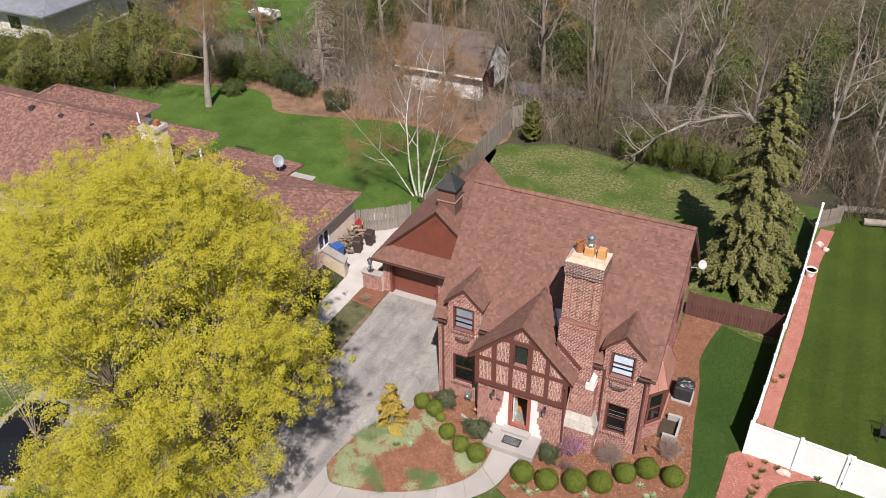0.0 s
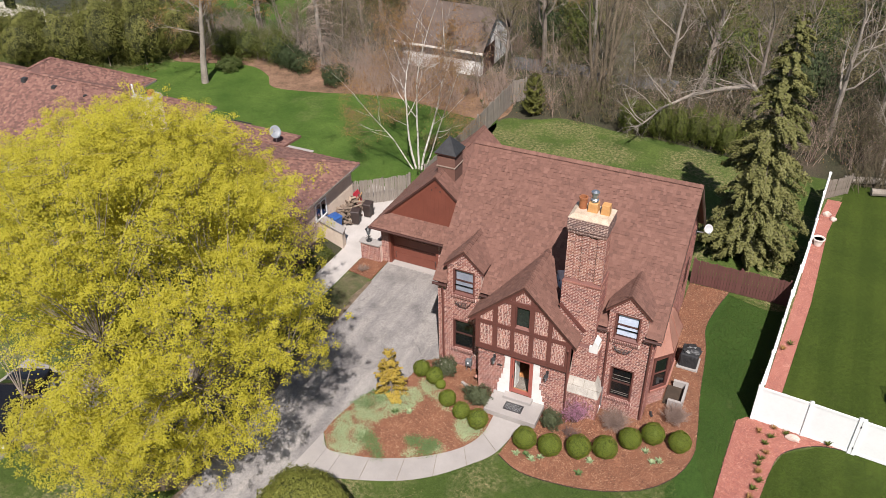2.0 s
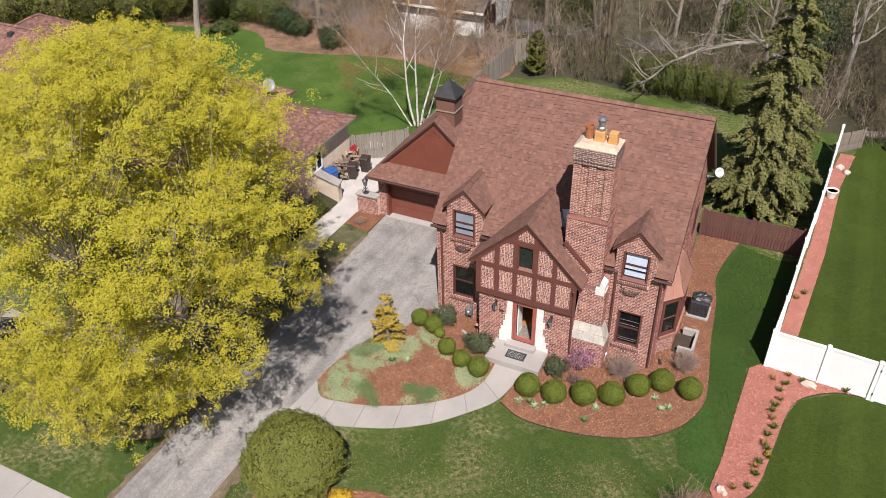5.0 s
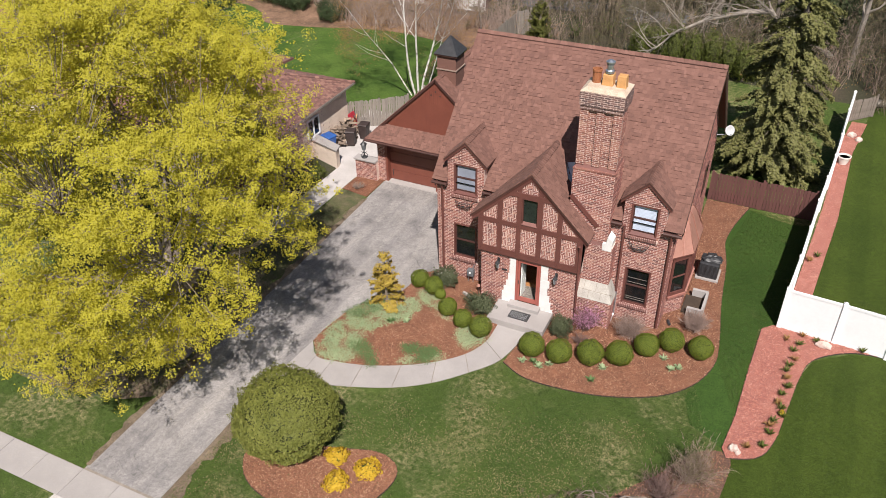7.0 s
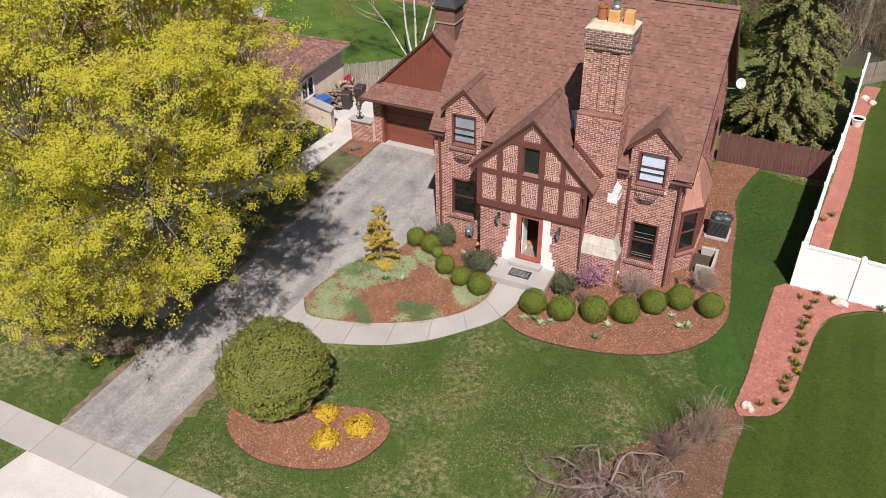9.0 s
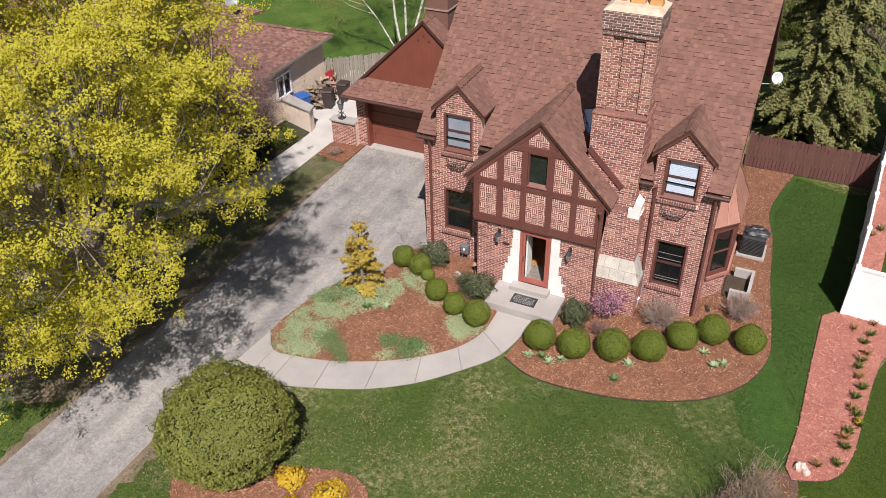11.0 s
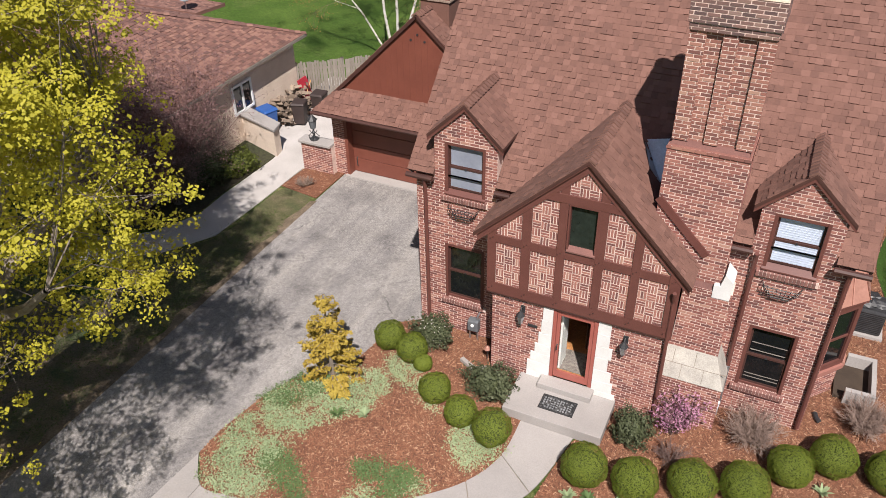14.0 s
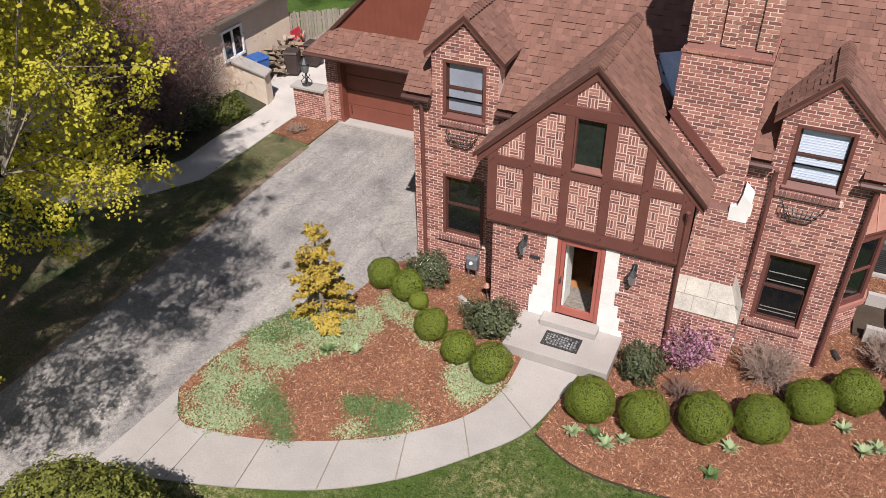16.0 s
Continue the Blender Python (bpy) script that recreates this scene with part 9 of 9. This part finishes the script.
tg = random.Random(93)
deep = [p for p in ((tg.uniform(-60, 44), 25.8 + 55 * tg.random() ** 1.5) for _ in range(1700)) if wood_free(*p)]
tangle("thicket_stems", "tangled buff leafless stems in the woods", deep[0::3], 10, 1.4, 4.2, 0.45, DRY_TWIG, 931)
tangle("thicket_stems", "tangled dark leafless stems in the woods", deep[1::3], 10, 1.2, 4.6, 0.45, WOOD_STEM, 932)
tangle("thicket_stems", "tangled grey leafless stems in the woods", deep[2::3], 9, 1.6, 5.2, 0.40, WOOD_STEM, 933)
tangle("garage_brush", "rusty leafless brush before the old garage", [(tg.uniform(-28.5, -15.7), tg.uniform(24.6, 29.3)) for _ in range(95)], 14, 0.8, 2.6, 0.4, DRY_TWIG, 934)
tangle("corner_brush", "tangled brown brush at the end of the fence", [(tg.uniform(7.6, 18.0), tg.uniform(23.2, 31.0)) for _ in range(130)], 10, 1.2, 4.4, 0.5, WOOD_STEM, 935)
tangle("border_brush", "thin leafless stems behind the flower bed", [(tg.uniform(-46, -28), tg.uniform(26.6, 30.5)) for _ in range(90)], 12, 1.0, 3.2, 0.4, BARK, 936)
sheet_ob("back_lane", [(-18.4, 32.9), (-14, 33.2), (-9.0, 33.0), (-5.2, 33.3), (-5.0, 35.6), (-10, 35.4), (-14, 35.8), (-18.4, 35.4)], -0.1, 0.012, surface("shaded_lane", [(0.3, (0.075, 0.078, 0.088)), (0.7, (0.13, 0.132, 0.14))], 0.8, 20, 0.95, 0.3, spread=0.3), "grey lane behind the trees", "lane")

# low thicket leaves on the woodland floor
tr_ = np.random.RandomState(55)
for nm, lb, m, count, sz in (("thicket_foliage", "buff budding thicket on the woodland floor", BRUSH_LEAF, 3000, 0.085), ("ivy_foliage", "patches of green ivy and young leaves in the woods", FRESH_LEAF, 2100, 0.10), ("dry_stalks", "dry tan leaves hanging in the thicket", RUST_LEAF, 420, 0.09)):
    cx, cy = tr_.uniform(-62, 46, count), 25.5 + 64 * tr_.random_sample(count) ** 1.3
    ok = ~(((cx > -27.2) & (cx < -18.6) & (cy > 29) & (cy < 37)) | ((cx < -40) & (cy > 31) & (cy < 58)) | ((cx < -15.5) & (cy < 29)) | ((cx > 10.5) & (cx < 23) & (cy > 29.5) & (cy < 40.5)))
    c = np.stack([cx[ok], cy[ok], np.abs(tr_.normal(0.4, 1.4, ok.sum()))], axis=1)
    off = tr_.normal(0, 1, (len(c), 42, 3)) * np.array((0.75, 0.75, 0.45))
    p = (c[:, None, :] + off).reshape(-1, 3)
    p[:, 2] = np.abs(p[:, 2]) + 0.03
    d = off.reshape(-1, 3) * 0.5 + np.array((0, -0.2, 0.7))
    ob = solid(nm, B(), m, lb, "undergrowth", kind="stuff")
    ob.data = leaf_mesh(nm, p, d, sz * tr_.uniform(0.5, 1.5, len(p)), m, tr_, 0.5, 0.8)

# evergreens
conifer("spruce_tree", "tall olive-green spruce with drooping boughs", (2.75, 13.9, 0), 13.0, 2.6, 46, SPRUCE_LEAF, 1001, 0.14, 210, droop=0.42, gaps=0.14, tip=0.09, power=0.75, start=0.03)
conifer("dead_spruce", "dying grey spruce with bare hanging twigs", (-32.1, 27.8, 0), 10.5, 2.0, 26, DRY_TWIG, 1002, 0.10, 26, bark=PALE_BARK, droop=0.45, gaps=0.1)
hr = random.Random(61)
for i in range(9):
    bush("hedge_shrub", "dark green upright evergreen in the back hedge", "shrub", (-6.4 + i * 1.07 + hr.uniform(-0.12, 0.12), 25.5 + hr.uniform(-0.3, 0.25) - 0.06 * i, 0), (hr.uniform(0.66, 0.84), hr.uniform(0.66, 0.84), hr.uniform(1.2, 1.55)), 4600, 0.085, HEDGE_LEAF, 1010 + i, 0.30, 0.30, "back hedge", lift=0.9, jitter=0.34, core=OLIVE_CORE)
for i, (x, y, r, h) in enumerate([(-54, 17.8, 2.4, 2.2), (-51, 19.4, 2.5, 2.6), (-48, 20.6, 2.4, 3.0), (-45.4, 22.0, 2.2, 2.7), (-50, 22.6, 2.4, 2.9), (-47.5, 24.5, 2.6, 3.3), (-56, 20.4, 2.4, 2.3), (-59, 18, 2.6, 2.4), (-44, 25, 2.0, 2.4), (-62, 18.5, 2.6, 2.4)]):
    bush("cedar_tree", "broad olive-green cedar in a dense row", "tree", (x, y, 0), (r, r, h), 10500, 0.12, OLIVE_LEAF, 1030 + i, 0.34, 0.30, "cedar row", lift=0.92, jitter=0.32, core=OLIVE_CORE)
for i, (x, y, r, h, m) in enumerate([(-38.6, 26.6, 1.7, 1.5, HEDGE_LEAF), (-36.2, 27.0, 1.6, 1.4, HEDGE_LEAF), (-40.6, 26.2, 1.4, 1.2, HEDGE_LEAF), (-33.0, 26.0, 1.2, 0.8, DARK_LEAF), (-29.0, 24.9, 1.2, 0.75, DARK_LEAF), (-38.5, 23.9, 1.0, 0.5, FRESH_LEAF), (-34.8, 26.6, 1.1, 0.9, DARK_LEAF)]):
    bush("border_shrub", "rounded evergreen shrub at the lawn's edge", "shrub", (x, y, 0), (r, r, h), 6500, 0.10, m, 1060 + i, 0.30, 0.42, "border shrubs", lift=0.85)
conifer("columnar_yew", "narrow bright green columnar yew by the fence", (-13.2, 25.4, 0), 3.0, 0.65, 22, OLIVE_LEAF, 1080, 0.11, 170, droop=-0.5, gaps=0.05, tip=0.35, power=0.5)
for i, (x, y, s) in enumerate([(3.6, 33.0, 3.2), (-1.5, 38.0, 2.6), (9.5, 33.5, 3.0), (-14.5, 40, 2.2), (-17.5, 44, 2.2), (4, 44, 3.0), (13.5, 44, 2.6), (-30, 47, 2.6), (-21, 48, 2.4), (14.0, 36.5, 2.4), (20.0, 44.0, 3.2), (26.0, 52.0, 3.6), (9.0, 52.0, 3.4), (-4.5, 50.0, 3.0), (30.0, 40.0, 3.0), (-34, 41, 2.2), (-16.5, 38.5, 1.9), (-13.6, 37.6, 1.7)]):
    bush("wild_evergreen", "ivy-clad dark evergreen thicket in the woods", "shrub", (x, y, 0), (s * 0.8, s * 0.8, s), 4600, 0.16, HEDGE_LEAF if i % 2 else DARK_LEAF, 1090 + i, 0.32, 0.45, "woodland evergreens", lift=0.8)

# the pale fallen limb over the hedge
limb = thing("fallen_limb", "pale bare limb arching over the hedge", "branch", at=(1.2, 29.5, 0))
b, tips = B(), []
pts = [(0, 0, 2.2), (-0.6, -0.2, 3.0), (-2.2, -1.4, 3.1), (-4.2, -2.8, 2.8), (-5.6, -4.6, 2.4), (-6.6, -6.2, 1.6)]
b.tube(pts, [0.15, 0.145, 0.13, 0.10, 0.065, 0.03], 8)
b.tube([(3.4, 1.6, 0.0), (1.8, 0.8, 1.4), (0, 0, 2.2)], [0.2, 0.17, 0.15], 8)
lr = random.Random(9)
for i in range(1, 6):
    for k in range(5):
        q = Vector(pts[i - 1]).lerp(Vector(pts[i]), lr.random())
        grow(lr, b, q, (lr.uniform(-1, 0.3), lr.uniform(-1, 0.6), lr.uniform(-0.1, 1.0)), lr.uniform(1.6, 3.2), 0.04, 0, tips, [dict(n=4, spread=45, ratio=0.5, bend=0.2, segs=4, sides=5, thin=0.6), dict(n=3, spread=45, ratio=0.5, bend=0.25, segs=3, sides=3, thin=0.6), dict(n=0, spread=30, ratio=0.5, bend=0.2, segs=2, sides=3)])
part("wood", b, PALE_BARK, limb)
for x, y, s in ((8.5, 23.0, 0), (7.0, 24.0, 1)):
    log_ = solid("fallen_log", B().tube([(x, y, 0.25), (x + 2.5, y + 0.6, 0.3), (x + 5.5, y + 0.3 + s, 0.28)], [0.22, 0.2, 0.14], 9), PALE_BARK, "pale fallen log at the wood's edge", "log")

# ---- grass blades on the lawns ----
def blades(name, label, poly, count, size, material, seed):
    rs = np.random.RandomState(seed)
    xs, ys = [p[0] for p in poly], [p[1] for p in poly]
    x, y = rs.uniform(min(xs), max(xs), count * 2), rs.uniform(min(ys), max(ys), count * 2)
    keep = [i for i in range(len(x)) if inside(poly, x[i], y[i])][:count]
    p = np.stack([x[keep], y[keep], rs.uniform(0.012, 0.04, len(keep))], axis=1)
    n = rs.normal(0, 1, p.shape)
    n[:, 2] = np.abs(n[:, 2]) * 0.8 + 0.9
    ob = solid(name, B(), material, label, "grass", kind="stuff")
    ob.data = leaf_mesh(name, p, n, size * rs.uniform(0.5, 1.5, len(p)), material, rs, 0.3, 0.2)


CHIP = leaf_mat("wood_chip", [(0.1, (0.10, 0.042, 0.022)), (0.5, (0.22, 0.105, 0.058)), (0.9, (0.46, 0.28, 0.17))], 0.0)


def chips(name, label, poly, count, seed):
    rs = np.random.RandomState(seed)
    xs, ys = [p[0] for p in poly], [p[1] for p in poly]
    x, y = rs.uniform(min(xs), max(xs), count), rs.uniform(min(ys), max(ys), count)
    keep = [i for i in range(count) if inside(poly, x[i], y[i])]
    p = np.stack([x[keep], y[keep], rs.uniform(0.037, 0.048, len(keep))], axis=1)
    n = rs.normal(0, 0.35, p.shape)
    n[:, 2] = 1.0
    ob = solid(name, B(), CHIP, label, "mulch", kind="stuff")
    ob.data = leaf_mesh(name, p, n, 0.05 * rs.uniform(0.5, 1.6, len(p)), CHIP, rs, 0.3, 0.1)


chips("foundation_chips", "loose brown and buff wood chips on the bed", RIGHT_BED, 42000, 1211)
chips("island_chips", "loose brown and buff wood chips on the island bed", ISLAND, 16000, 1212)
chips("shrub_bed_chips", "loose brown and buff wood chips under the weeping shrubs", SCRUB, 9000, 1214)
chips("oval_chips", "loose brown and buff wood chips on the oval bed", OVAL, 9000, 1213)
GRASS = leaf_mat("grass_blade", [(0.1, (0.040, 0.068, 0.014)), (0.5, (0.066, 0.098, 0.022)), (0.9, (0.108, 0.130, 0.036))], 0.2)
GREEN_GRASS = leaf_mat("green_grass_blade", [(0.1, (0.037, 0.062, 0.010)), (0.5, (0.049, 0.078, 0.013)), (0.9, (0.067, 0.097, 0.019))], 0.2)
STRAW = leaf_mat("straw_blade", [(0.1, (0.14, 0.12, 0.055)), (0.5, (0.22, 0.185, 0.09)), (0.9, (0.32, 0.27, 0.15))], 0.2)
FRONT_LAWN = [(-11.0, -13.7), (4.0, -13.7), (3.9, -5.3), (3.2, -4.6)] + RBED[30:0:-1] + [(-4.4, -4.6), (-4.9, -5.2), (-5.9, -6.2), (-7.0, -7.0), (-8.4, -7.6), (-10.0, -8.1), (-11.0, -8.3)]
blades("front_grass", "short mixed green grass blades", FRONT_LAWN, 46000, 0.065, GRASS, 1201)
blades("strip_grass", "short green grass blades beside the white fence", [(2.95, -1.0), (3.85, -3.2), (4.1, 1.6), (4.6, 2.2), (5.3, 10.0), (2.6, 10.0), (2.1, 7.0), (2.4, 4.0), (2.8, 0.6)], 15000, 0.055, GREEN_GRASS, 1204)
blades("side_grass", "short mown grass blades of the next lawn", [(5.3, -4.5), (4.5, -13.6), (14, -13.6), (14, 1.0), (7.4, 1.3), (6.2, 0.5), (5.8, -1)], 18000, 0.042, GREEN_GRASS, 1205)
blades("verge_grass", "worn short grass blades beside the drive", [(-22, -13.7), (-14.2, -13.7), (-14.2, 2.8), (-15.5, 2.8), (-16.5, -0.6), (-20, -2.4), (-22, -3)], 16000, 0.065, GRASS, 1203)


def dry_tufts(name, label, spots, count, seed):
    rs = np.random.RandomState(seed)
    P = []
    for x, y, r in spots:
        k = int(count * r * r)
        P.append(np.stack([rs.normal(x, r * 0.55, k), rs.normal(y, r * 0.4, k), rs.uniform(0.015, 0.04, k)], axis=1))
    p = np.concatenate(P)
    p = p[[inside(FRONT_LAWN, a[0], a[1]) for a in p]]
    n = rs.normal(0, 1, p.shape)
    n[:, 2] = np.abs(n[:, 2]) + 0.3
    ob = solid(name, B(), STRAW, label, "grass", kind="stuff")
    ob.data = leaf_mesh(name, p, n, 0.062 * rs.uniform(0.5, 1.5, len(p)), STRAW, rs, 0.3, 0.2)


dry_tufts("dry_grass", "dry straw-coloured grass patches in the lawn", [(-3.8, -8.0, 1.3), (-2.2, -7.2, 1.2), (-0.6, -6.6, 1.2), (-5.5, -8.6, 1.0), (-7.2, -8.8, 0.9), (0.9, -5.6, 0.9), (-2.6, -9.6, 1.4), (-10.6, -11.5, 0.9), (-9.6, -13.0, 1.1), (-7.2, -13.1, 1.0), (-4.6, -11.5, 1.0), (-0.5, -8.2, 1.0), (-4.0, -6.6, 0.8), (-1.6, -8.9, 1.2), (-3.0, -12.6, 1.2), (0.0, -10.0, 0.9), (-6.4, -7.6, 0.8), (-10.4, -9.2, 0.7)], 620, 1202)
